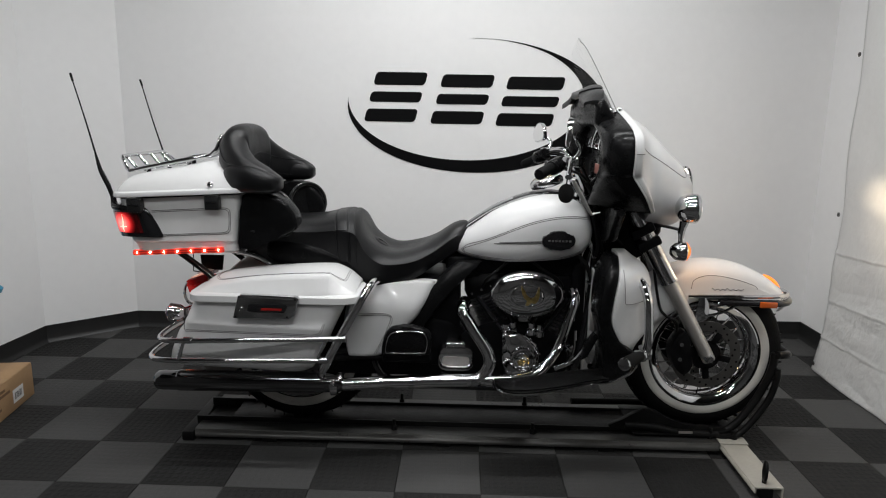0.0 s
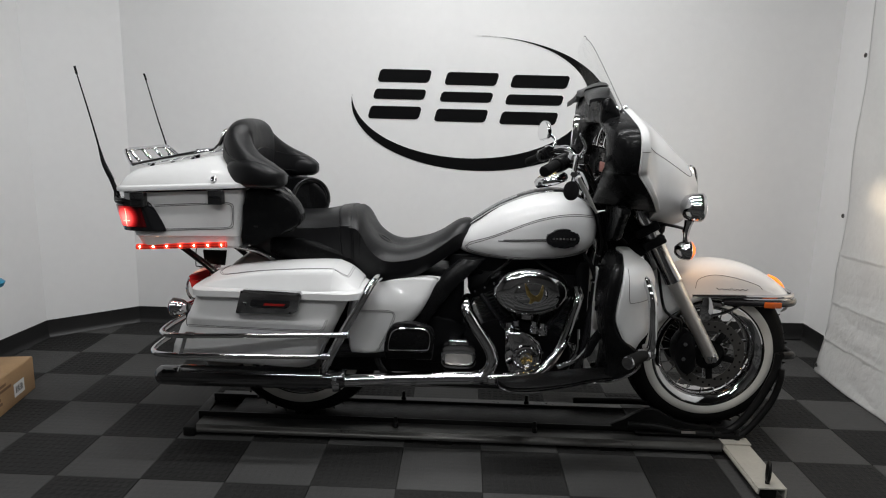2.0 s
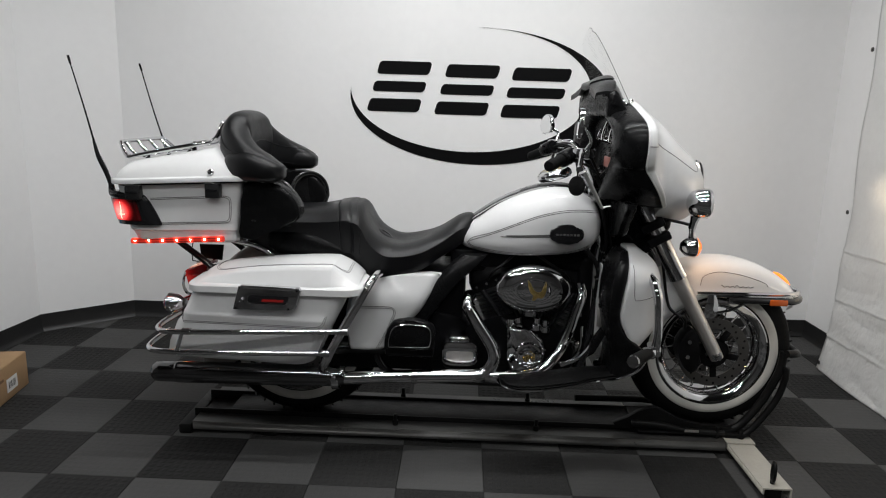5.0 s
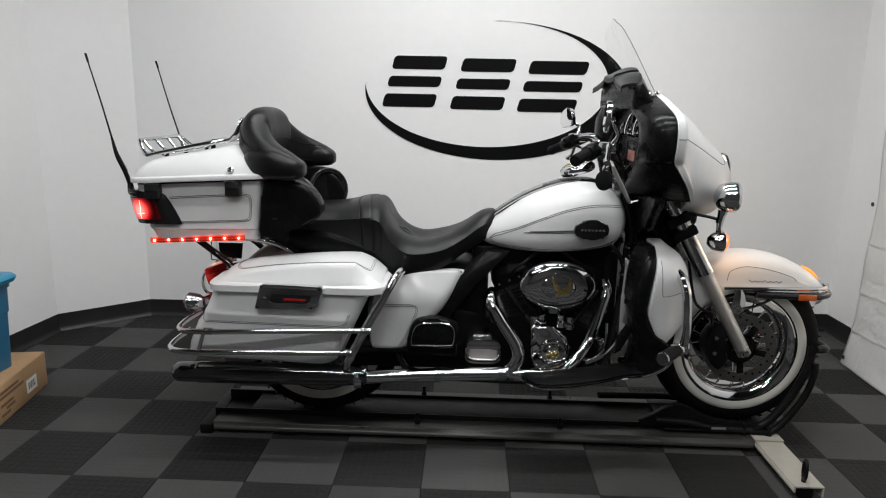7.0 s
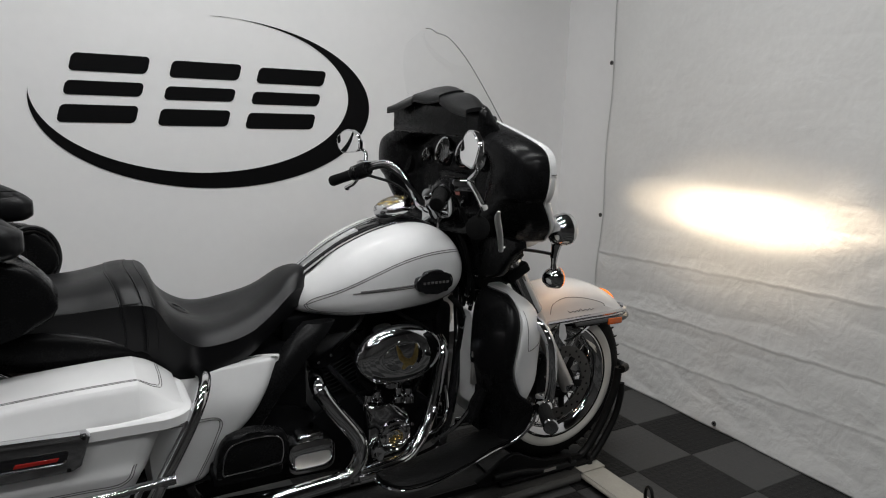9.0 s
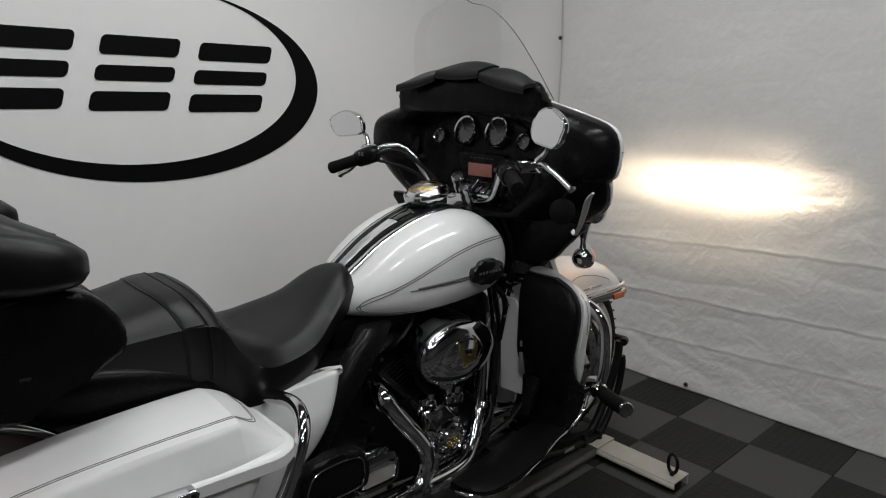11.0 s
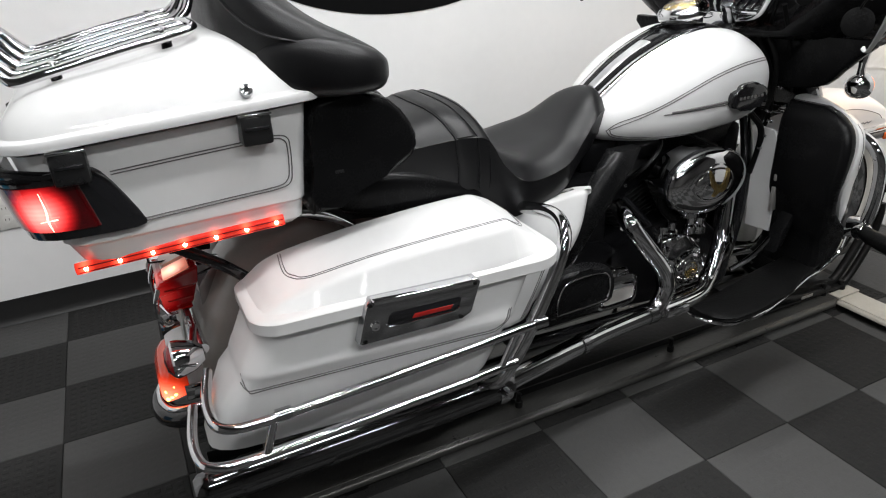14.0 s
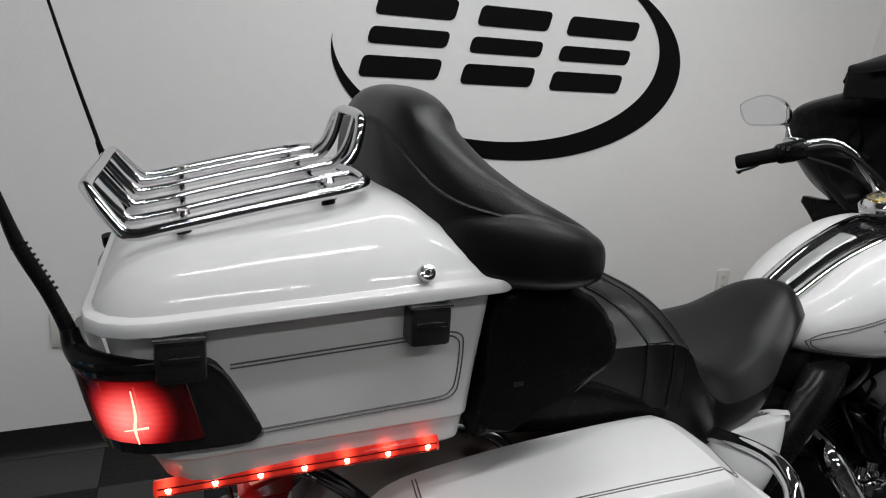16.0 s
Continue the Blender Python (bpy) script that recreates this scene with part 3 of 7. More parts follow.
# the cardboard box and the plastic tub
box = thing("cardboard_box", "closed brown cardboard box on the tile floor", "box", (0, 0, 0))
BOX_TURN = pose(-1.824, 3.182, 0, 0, 0, 9)
body = part("carton", moved(block(-0.40, 0.0, -0.46, 0.0, 0.002, 0.155, 0.004), BOX_TURN @ pose(0, 0, 0, 0, 0, 0)), CARD, box)
part("flap", moved(block(-0.398, -0.002, -0.458, -0.231, 0.1555, 0.158, 0.001), BOX_TURN), CARD, box)
part("flap", moved(block(-0.398, -0.002, -0.229, -0.002, 0.1555, 0.158, 0.001), BOX_TURN), CARD, box)
part("tape", moved(block(-0.401, 0.001, -0.252, -0.208, 0.1582, 0.1586), BOX_TURN), CARD, box, "strip of brown packing tape")
part("label", moved(block(0.0005, 0.0012, -0.19, -0.10, 0.035, 0.095), BOX_TURN), PAPER, box, "white paper label")
for k in range(9):
    part("label_bar", moved(block(0.0013, 0.0018, -0.175 + 0.007 * k, -0.175 + 0.007 * k + (0.002 if k % 3 else 0.004), 0.05, 0.08), BOX_TURN), INK, box)
for k, (ya, yb, za) in enumerate(((-0.40, -0.25, 0.118), (-0.40, -0.21, 0.098), (-0.40, -0.30, 0.066), (-0.36, -0.29, 0.046), (-0.40, -0.33, 0.026))):
    part("print_bar", moved(block(0.0005, 0.001, ya, yb, za, za + 0.012), BOX_TURN), CARD_DARK, box, "dark printed bar")

tub = thing("storage_tub", "blue plastic storage tub with a teal lid on a box", "storage tub", (-2.018, 2.85, 0.157))
part("tub_body", stack([slab(0.003, -0.20, 0.165, -0.17, 0.18, 0.04), slab(0.24, -0.205, 0.172, -0.178, 0.187, 0.042), slab(0.244, -0.209, 0.176, -0.182, 0.191, 0.042), slab(0.35, -0.212, 0.18, -0.185, 0.194, 0.045)]), BLUE, tub)
for rx in (-0.1, 0.0, 0.1):
    part("rib", block(rx - 0.012, rx + 0.012, -0.188, -0.172, 0.03, 0.33, 0.004), BLUE, tub)
part("tub_rim", stack([slab(0.352, -0.22, 0.188, -0.192, 0.20, 0.048), slab(0.372, -0.22, 0.188, -0.192, 0.20, 0.048)]), BLUE, tub)
part("tub_lid", stack([slab(0.374, -0.235, 0.205, -0.208, 0.215, 0.055), slab(0.392, -0.24, 0.212, -0.212, 0.222, 0.058), slab(0.402, -0.232, 0.202, -0.205, 0.214, 0.055), slab(0.403, -0.20, 0.17, -0.17, 0.18, 0.04), slab(0.395, -0.195, 0.165, -0.165, 0.175, 0.04)]), TEAL, tub, "teal snap-on lid")

# ---- the motorcycle; x ahead, y to its left, z up ----
MID = 2.93
bike = thing("motorcycle", "white pearl touring motorcycle with chrome trim on a low lift", "motorcycle", (0, MID, 0))
FRONT, REAR, RADIUS = Vector((1.135, 0, 0.392)), Vector((-0.49, 0, 0.388)), 0.322


# wheels
def wheel(name, hub, width, white, spokes, label):
    x, z = hub.x, hub.z
    h = width / 2
    outline = [(0.192, -h * 0.74), (0.206, -h * 0.93), (0.220, -h * 0.99), (0.240, -h * 1.03), (0.264, -h * 1.0), (0.288, -h * 0.87), (0.306, -h * 0.66), (0.318, -h * 0.36), (RADIUS, 0)]
    outline += [(r, -o) for r, o in outline[-2::-1]]
    tyre = part(name, lathe(outline, (x, 0, z), (0, -1, 0), 72, closed=True), TYRE, bike, label)
    tread = bmesh.new()
    for k in range(48):
        a = 2 * math.pi * k / 48
        for side in (-1, 1):
            m = pose(x, 0, z, 0, -math.degrees(a), 0) @ pose(RADIUS - 0.0075, side * h * 0.42, 0, side * 28, 0, 0)
            joined(moved(block(-0.004, 0.004, -h * 0.26, h * 0.26, -0.0022, 0.0022), m), tread)
    part("tread_groove", tread, STEEL_DARK, tyre)["kind"] = "stuff"
    for side in (-1, 1) if white else ():
        o = h * 1.025 + 0.0006
        ring = [(0.217, o - 0.008), (0.219, o - 0.0035), (0.228, o - 0.0002), (0.240, o + 0.0012), (0.252, o - 0.0002), (0.255, o - 0.003), (0.236, o - 0.010)]
        part("whitewall", lathe(ring, (x, 0, z), (0, side, 0), 72, closed=True), WHITEWALL, tyre, "white sidewall band")
    rim = [(0.176, -h * 0.5), (0.181, -h * 0.70), (0.193, -h * 0.88), (0.210, -h * 1.0), (0.215, -h * 0.97), (0.198, -h * 0.65)]
    rim += [(r, -o) for r, o in rim[::-1]]
    part("rim", lathe(rim, (x, 0, z), (0, -1, 0), 72, closed=True), CHROME, tyre, "chrome wheel rim")
    hub_bm = lathe([(0.0, -0.07), (0.022, -0.07), (0.024, -0.06), (0.05, -0.055), (0.052, -0.045), (0.026, -0.035), (0.024, 0.035), (0.052, 0.045), (0.05, 0.055), (0.024, 0.06), (0.022, 0.07), (0, 0.07)], (x, 0, z), (0, -1, 0), 32)
    part("hub", hub_bm, DARK_CHROME, tyre)
    for k in range(spokes):
        a = 2 * math.pi * k / spokes
        side = 1 if k % 2 else -1
        b = a + (0.42 if (k // 2) % 2 else -0.42)
        p = (x + 0.045 * math.cos(b), side * 0.045, z + 0.045 * math.sin(b))
        q = (x + 0.180 * math.cos(a), side * 0.022, z + 0.180 * math.sin(a))
        part("spoke", tube([p, q], 0.0024, 6, 1), CHROME, tyre)
    return tyre


def brake_disc(hub, y, r, tyre):
    disc = bmesh.new()
    profile = [(0.098, -0.0025), (r, -0.0025), (r, 0.0025), (0.098, 0.0025)]
    lathe(profile, (hub.x, y, hub.z), (0, -1, 0), 60, disc, closed=True)
    part("brake_disc", disc, IRON, tyre, "drilled iron brake disc")
    carrier = lathe([(0.03, -0.003), (0.06, -0.003), (0.06, 0.003), (0.03, 0.003)], (hub.x, y, hub.z), (0, -1, 0), 30, closed=True)
    for k in range(5):
        m = pose(hub.x, y, hub.z, 0, 72 * k + 12, 0)
        joined(moved(block(0.05, 0.102, -0.003, 0.003, -0.013, 0.013, 0.002), m), carrier)
    part("disc_carrier", carrier, ENGINE_BLACK, tyre)
    holes = bmesh.new()
    for k in range(30):
        a = 2 * math.pi * k / 30
        rr = 0.106 + 0.010 * (k % 3)
        lathe([(0, 0.0031), (0.0045, 0.0031), (0.0045, 0.0024)], (hub.x + rr * math.cos(a), y, hub.z + rr * math.sin(a)), (0, -1, 0), 10, holes)
    part("disc_holes", holes, STEEL_DARK, tyre)["kind"] = "stuff"


front_tyre = wheel("front_wheel", FRONT, 0.132, True, 40, "wire-spoked front wheel with a whitewall tyre")
brake_disc(FRONT, -0.073, 0.138, front_tyre)
brake_disc(FRONT, 0.073, 0.138, front_tyre)
rear_tyre = wheel("rear_wheel", REAR, 0.175, True, 40, "wire-spoked rear wheel with a whitewall tyre")
brake_disc(REAR, -0.09, 0.15, rear_tyre)

# fork: bright lower legs, black upper tubes and clamps
AXLE, TOP = Vector((1.128, -0.112, 0.40)), Vector((0.845, -0.112, 0.895))
fork = part("fork_leg", tube([AXLE + (AXLE - TOP) * 0.03, AXLE.lerp(TOP, 0.02), AXLE.lerp(TOP, 0.55), AXLE.lerp(TOP, 0.62)], [0.021, 0.026, 0.0265, 0.029], 20, 3), ALLOY, bike, "satin alloy lower fork leg", both=True)
part("fork_tube", tube([AXLE.lerp(TOP, 0.6), AXLE.lerp(TOP, 0.68), TOP, AXLE.lerp(TOP, 1.35)], [0.034, 0.032, 0.033, 0.033], 20, 3), DARK_CHROME, bike, "dark chrome upper fork tube", both=True)
part("axle_nut", lathe([(0, 0.03), (0.011, 0.03), (0.012, 0.026), (0.012, 0.012), (0.02, 0.01), (0.021, -0.01)], (1.128, -0.125, 0.398), (0, -1, 0), 6), DARK_CHROME, bike, both=True)
part("axle", tube([(FRONT.x, -0.12, FRONT.z + 0.005), (FRONT.x, 0.12, FRONT.z + 0.005)], 0.011, 12, 1), DARK_CHROME, bike)
clamp = bmesh.new()
for h in (0.9, 1.0):
    p = AXLE.lerp(TOP, h)
    joined(moved(block(-0.045, 0.045, -0.155, 0.155, -0.018, 0.018, 0.008), pose(p.x - 0.01, 0, p.z, 0, -29, 0)), clamp)
part("fork_clamp", clamp, ENGINE_BLACK, bike)
caliper = plate([(1.00, 0.36), (1.04, 0.32), (1.075, 0.36), (1.06, 0.42), (1.06, 0.47), (1.03, 0.50), (0.995, 0.47), (0.985, 0.41)], -0.125, -0.055, 0.01, 2, n=3)
cal = part("brake_caliper", caliper, ENGINE_BLACK, bike, "black front brake caliper", both=True)
for px_, pz in ((1.018, 0.39), (1.02, 0.45)):
    part("caliper_bolt", lathe([(0, 0.008), (0.008, 0.008), (0.009, 0.005), (0.009, 0)], (px_, -0.125, pz), (0, -1, 0), 10), CHROME, cal)
part("brake_hose", tube([(1.0, -0.12, 0.5), (0.985, -0.15, 0.55), (0.95, -0.13, 0.565), (0.93, -0.1, 0.6), (0.9, -0.09, 0.75)], 0.0055, 8), STEEL_DARK, bike, both=True)

# front fender: a domed guard with deep skirts
rings = []
for deg, half, r_top, r_low in ((34, 0.06, 0.372, 0.33), (38, 0.082, 0.388, 0.345), (46, 0.09, 0.388, 0.325), (58, 0.092, 0.382, 0.276), (72, 0.093, 0.377, 0.248), (88, 0.093, 0.374, 0.235), (104, 0.093, 0.373, 0.235),
                                (120, 0.093, 0.376, 0.226), (138, 0.093, 0.376, 0.236), (156, 0.093, 0.378, 0.26), (172, 0.092, 0.382, 0.285), (184, 0.09, 0.386, 0.31), (188, 0.086, 0.386, 0.33)):
    a = radians(deg)
    prof = [(-half * 0.99, r_low), (-half, r_low + (r_top - r_low) * 0.4), (-half * 0.97, r_top - 0.05), (-half * 0.8, r_top - 0.02), (-half * 0.42, r_top - 0.003), (0, r_top)]
    prof += [(-y, r) for y, r in prof[-2::-1]]
    rings.append([(FRONT.x + r * math.cos(a), y, FRONT.z + r * math.sin(a)) for y, r in prof])
fender = part("front_fender", skin(rings, 5, 3, closed=False), PEARL, bike, "white pearl front fender with a chrome side rail", sharp=60)
shell = fender.modifiers.new("thickness", "SOLIDIFY")
shell.thickness, shell.offset = 0.003, -1
for zz, xx, th in ((0.641, 1.04, 0.0075), (0.6295, 1.08, 0.0035)):
    path = [(xx, -0.096, zz - 0.006), (1.2, -0.097, zz - 0.002), (1.33, -0.096, zz - 0.001), (1.41, -0.082, zz), (1.445, -0.045, zz), (1.452, 0, zz), (1.445, 0.045, zz), (1.41, 0.082, zz), (1.33, 0.096, zz - 0.001), (1.2, 0.097, zz - 0.002), (xx, 0.096, zz - 0.006)]
    part("fender_rail", tube(path, th, 8, 4), CHROME, fender, "chrome fender side rail")
bumper = [(1.16, -0.094, 0.612), (1.30, -0.096, 0.613), (1.385, -0.094, 0.613), (1.438, -0.066, 0.613), (1.462, 0, 0.613), (1.438, 0.066, 0.613), (1.385, 0.094, 0.613), (1.30, 0.096, 0.613), (1.16, 0.094, 0.612)]
part("fender_valance", tube(bumper, 0.0135, 10, 4), GLOSS_BLACK, fender)
part("side_reflector", block(1.312, 1.378, -0.1135, -0.1045, 0.599, 0.622, 0.003), AMBER, fender, "orange side reflector", both=True)
part("fender_light_base", skin([oval(1.33, 0.012, 0.695, 0.705, 2.2), oval(1.365, 0.024, 0.674, 0.70, 2.2), oval(1.412, 0.026, 0.642, 0.672, 2.2), oval(1.434, 0.014, 0.635, 0.65, 2.2)], 4, 2), CHROME, fender, "chrome fender-tip lamp housing")
part("fender_light", skin([oval(1.365, 0.010, 0.695, 0.708, 2.2), oval(1.388, 0.021, 0.672, 0.700, 2.2), oval(1.412, 0.022, 0.655, 0.682, 2.2), oval(1.428, 0.010, 0.65, 0.662, 2.2)], 4, 2), AMBER_LIT, fender, "lit amber fender-tip lamp")
part("pinstripe", pin_line(fender, [(1.05, 0.665), (1.06, 0.70), (1.11, 0.718), (1.17, 0.715), (1.23, 0.702), (1.29, 0.682), (1.305, 0.668)]), STRIPE, fender)
script = [(1.128 + 0.0065 * k, 0.664 + 0.0028 * math.sin(k * 2.1) + (0.006 if k in (0, 9) else 0)) for k in range(20)]
part("trim_scroll", pin_line(fender, script, 0.0015), DARK_CHROME, fender, "small chrome scroll")
part("fender_stay", tube([(1.12, -0.099, 0.56), (1.17, -0.104, 0.575), (1.23, -0.099, 0.605)], 0.0055, 8), CHROME, fender, both=True)
part("fender_bracket", plate([(1.075, 0.54), (1.12, 0.545), (1.125, 0.59), (1.11, 0.63), (1.085, 0.63)], -0.1, -0.092, 0.003, n=2), CHROME, fender, both=True)

# batwing fairing: wings with a notch and a lower lobe at the seam, a narrow nacelle ahead
SEAM = [(0.0, 1.345), (0.10, 1.343), (0.18, 1.335), (0.255, 1.319), (0.32, 1.303), (0.39, 1.284), (0.445, 1.266), (0.476, 1.242), (0.487, 1.205), (0.485, 1.165), (0.476, 1.134), (0.455, 1.118), (0.452, 1.104), (0.434, 1.064), (0.408, 1.034), (0.368, 1.008), (0.33, 0.988), (0.2, 0.976), (0.0, 0.972)]


def nacelle(hw, zb, zt, n):
    out = []
    for i in range(len(SEAM)):
        a = math.pi * (0.5 - i / (len(SEAM) - 1))
        c, s = max(0.0, math.cos(a)), math.sin(a)
        out.append((hw * c ** (2 / n), (zb + zt) / 2 + (zt - zb) / 2 * math.copysign(abs(s) ** (2 / n), s)))
    return out


def full_ring(x, half, low=0.0):
    """A closed ring from half an outline of (y, z); low sweeps its foot forward."""
    right = [(x + low * max(0.0, 1.13 - z), -y, z) for y, z in half]
    return right + [(px_, -y, z) for px_, y, z in right[-2:0:-1]]


def mixed(a, b, f):
    return [(p[0] + (q[0] - p[0]) * f, p[1] + (q[1] - p[1]) * f) for p, q in zip(a, b)]


def shrunk(f, g=None, z0=1.15, tuck=0.0):
    return [(y * f * (1 - tuck * min(1.0, max(0.0, 1.14 - z) / 0.12)), z0 + (z - z0) * (g or f)) for y, z in SEAM]


NOSE = nacelle(0.25, 0.915, 1.30, 2.6)
rings = [full_ring(0.700, SEAM, 0.75), full_ring(0.713, shrunk(0.998), 0.72), full_ring(0.732, shrunk(0.972, 0.985), 0.64), full_ring(0.750, mixed(shrunk(0.92, 0.95), NOSE, 0.22), 0.53), full_ring(0.768, mixed(shrunk(0.86, 0.94), NOSE, 0.52), 0.40), full_ring(0.792, mixed(shrunk(0.84, 0.94), NOSE, 0.86), 0.24), full_ring(0.822, nacelle(0.230, 0.91, 1.288, 2.5), 0.10)]
for x, hw, zb, zt, n in ((0.87, 0.216, 0.902, 1.25, 2.4), (0.92, 0.192, 0.90, 1.20, 2.3), (0.97, 0.16, 0.905, 1.158, 2.2), (1.008, 0.118, 0.935, 1.122, 2.0), (1.026, 0.085, 0.97, 1.098, 2.0)):
    rings.append(full_ring(x, nacelle(hw, zb, zt, n)))
fairing = part("fairing", skin(rings, 4, 2, cap="end"), PEARL, bike, "white pearl batwing fairing with a clear windscreen", sharp=50)
rings = [full_ring(0.698, shrunk(1.003), 0.75), full_ring(0.684, shrunk(1.001), 0.62), full_ring(0.658, shrunk(0.985, tuck=0.05), 0.40), full_ring(0.634, shrunk(0.945, tuck=0.16), 0.2), full_ring(0.620, shrunk(0.88, 0.91, tuck=0.24)), full_ring(0.614, shrunk(0.78, 0.85, tuck=0.24)), full_ring(0.622, shrunk(0.68, 0.79, 1.16)), full_ring(0.648, shrunk(0.58, 0.73, 1.17)), full_ring(0.676, shrunk(0.52, 0.68, 1.17)), full_ring(0.691, shrunk(0.42, 0.58, 1.17)), full_ring(0.697, shrunk(0.12, 0.2, 1.17))]
inner = part("inner_fairing", skin(rings, 4, 2), PLASTIC, bike, "black inner fairing with gauges and radio", sharp=50)
part("fairing_edge", tube(full_ring(0.701, shrunk(1.003), 0.75), 0.003, 6, 2, closed=True), PEARL, inner)
part("steering_cowl", plate([(0.655, 1.0), (0.66, 0.86), (0.685, 0.77), (0.735, 0.745), (0.79, 0.76), (0.86, 0.81), (0.915, 0.885), (0.90, 0.96), (0.80, 1.02)], -0.11, 0.11, 0.02, 3, n=2), PLASTIC, inner)
panel = [(0.0, 1.0), (-0.2, 1.0), (-0.40, 1.005), (-0.378, 0.965), (-0.338, 0.925), (-0.30, 0.886), (-0.22, 0.866), (-0.10, 0.86), (0.0, 0.86)]
panel += [(-y, z) for y, z in panel[-2:0:-1]]
part("lower_panel", skin([[(x, y * k, 0.93 + (z - 0.93) * k) for y, z in panel] for x, k in ((0.672, 0.96), (0.676, 1.0), (0.70, 1.0), (0.704, 0.97))], 2, 2), PLASTIC, inner, sharp=50)
part("pinstripe", pin_line(fairing, [(0.70, 1.196), (0.72, 1.196), (0.745, 1.195), (0.765, 1.194)]), STRIPE, fairing)
part("pinstripe", pin_line(fairing, [(0.775, 1.215), (0.80, 1.195), (0.87, 1.155), (0.93, 1.12), (0.965, 1.10), (0.985, 1.10), (0.985, 1.125)]), STRIPE, fairing)

# headlamp in its nacelle
part("headlamp_ring", lathe([(0.074, 0.0), (0.08, 0.002), (0.081, 0.008), (0.076, 0.014), (0.07, 0.012), (0.069, 0.004)], (1.012, 0, 1.05), (1, 0, -0.05), 40, closed=True), CHROME, fairing, "chrome headlamp ring")
part("headlamp_lens", lathe([(0, 0.018), (0.035, 0.017), (0.06, 0.013), (0.07, 0.009), (0.07, 0.004)], (1.012, 0, 1.05), (1, 0, -0.05), 40), LAMP_GLASS, fairing, "lit headlamp lens")

# passing lamps and turn signals
for side in (-1, 1):
    y = 0.212 * side
    lamp_shell = part("passing_lamp", lathe([(0, -0.040), (0.022, -0.037), (0.040, -0.026), (0.049, -0.006), (0.051, 0.01), (0.053, 0.014), (0.053, 0.03), (0.049, 0.036), (0.046, 0.033)], (0.968, y, 0.993), (1, 0, -0.03), 36), CHROME, bike, "chrome passing lamp, lit")
    part("lens", lathe([(0, 0.046), (0.028, 0.044), (0.046, 0.036), (0.046, 0.03)], (0.968, y, 0.993), (1, 0, -0.03), 30), LAMP_GLASS, lamp_shell, "lit passing lamp lens")
    part("lamp_stalk", tube([(0.962, y, 0.945), (0.958, y, 0.925), (0.953, y, 0.90)], [0.018, 0.014, 0.013], 14), CHROME, lamp_shell)
    part("lamp_bracket", tube([(0.955, y, 0.912), (0.93, y * 0.8, 0.915), (0.88, y * 0.6, 0.92), (0.84, y * 0.3, 0.925)], 0.011, 10, 4, flat=0.5), GLOSS_BLACK, lamp_shell)
    signal = part("turn_signal", lathe([(0, -0.04), (0.014, -0.038), (0.03, -0.022), (0.036, 0.0), (0.037, 0.012), (0.034, 0.016)], (0.958, y, 0.835), (1, 0, 0), 30), CHROME, bike, "chrome bullet turn signal with a lit amber lens")
    part("signal_lens", lathe([(0, 0.034), (0.02, 0.031), (0.033, 0.02), (0.034, 0.012)], (0.958, y, 0.835), (1, 0, 0), 30), AMBER_LIT, signal, "lit amber lens")
    part("signal_stem", tube([(0.958, y, 0.865), (0.955, y, 0.885), (0.955, y, 0.91)], [0.014, 0.01, 0.013], 12), CHROME, signal)

# windscreen
rings = []
for f in (0.0, 0.35, 0.7, 0.93, 1.0):
    x, z = 0.715 - 0.135 * f, 1.325 + 0.272 * f
    hw = (0.285, 0.250, 0.202, 0.140, 0.075)[(0.0, 0.35, 0.7, 0.93, 1.0).index(f)]
    rings.append([(x - 0.30 * (hw * s) ** 2 * 4 * 0.35, hw * s, z - 0.05 * (1 - f) * 0 - 0.02 * f * s * s) for s in (-1, -0.7, -0.35, 0, 0.35, 0.7, 1)])
screen = part("windscreen", skin(rings, 4, 3, closed=False), SCREEN, bike, "clear short windscreen", sharp=80)
screen.visible_shadow = False
edge = [r[0] for r in rings] + rings[-1][1:-1] + [r[-1] for r in rings[::-1]]
part("screen_edge", tube(edge[:8], 0.0011, 6, 3), IRON, screen, "polished screen edge")
part("screen_trim", tube([(0.66, -0.285, 1.322), (0.70, -0.16, 1.335), (0.722, 0, 1.342), (0.70, 0.16, 1.335), (0.66, 0.285, 1.322)], 0.009, 8, 4, flat=0.6), CHROME, screen, "chrome trim along the screen foot")
for by in (-0.2, 0, 0.2):
    part("screen_bolt", lathe([(0, 0.008), (0.007, 0.007), (0.009, 0.002), (0.009, -0.004)], (0.735 - abs(by) * 0.15, by, 1.335), (0.8, 0, 0.6), 12), CHROME, screen)

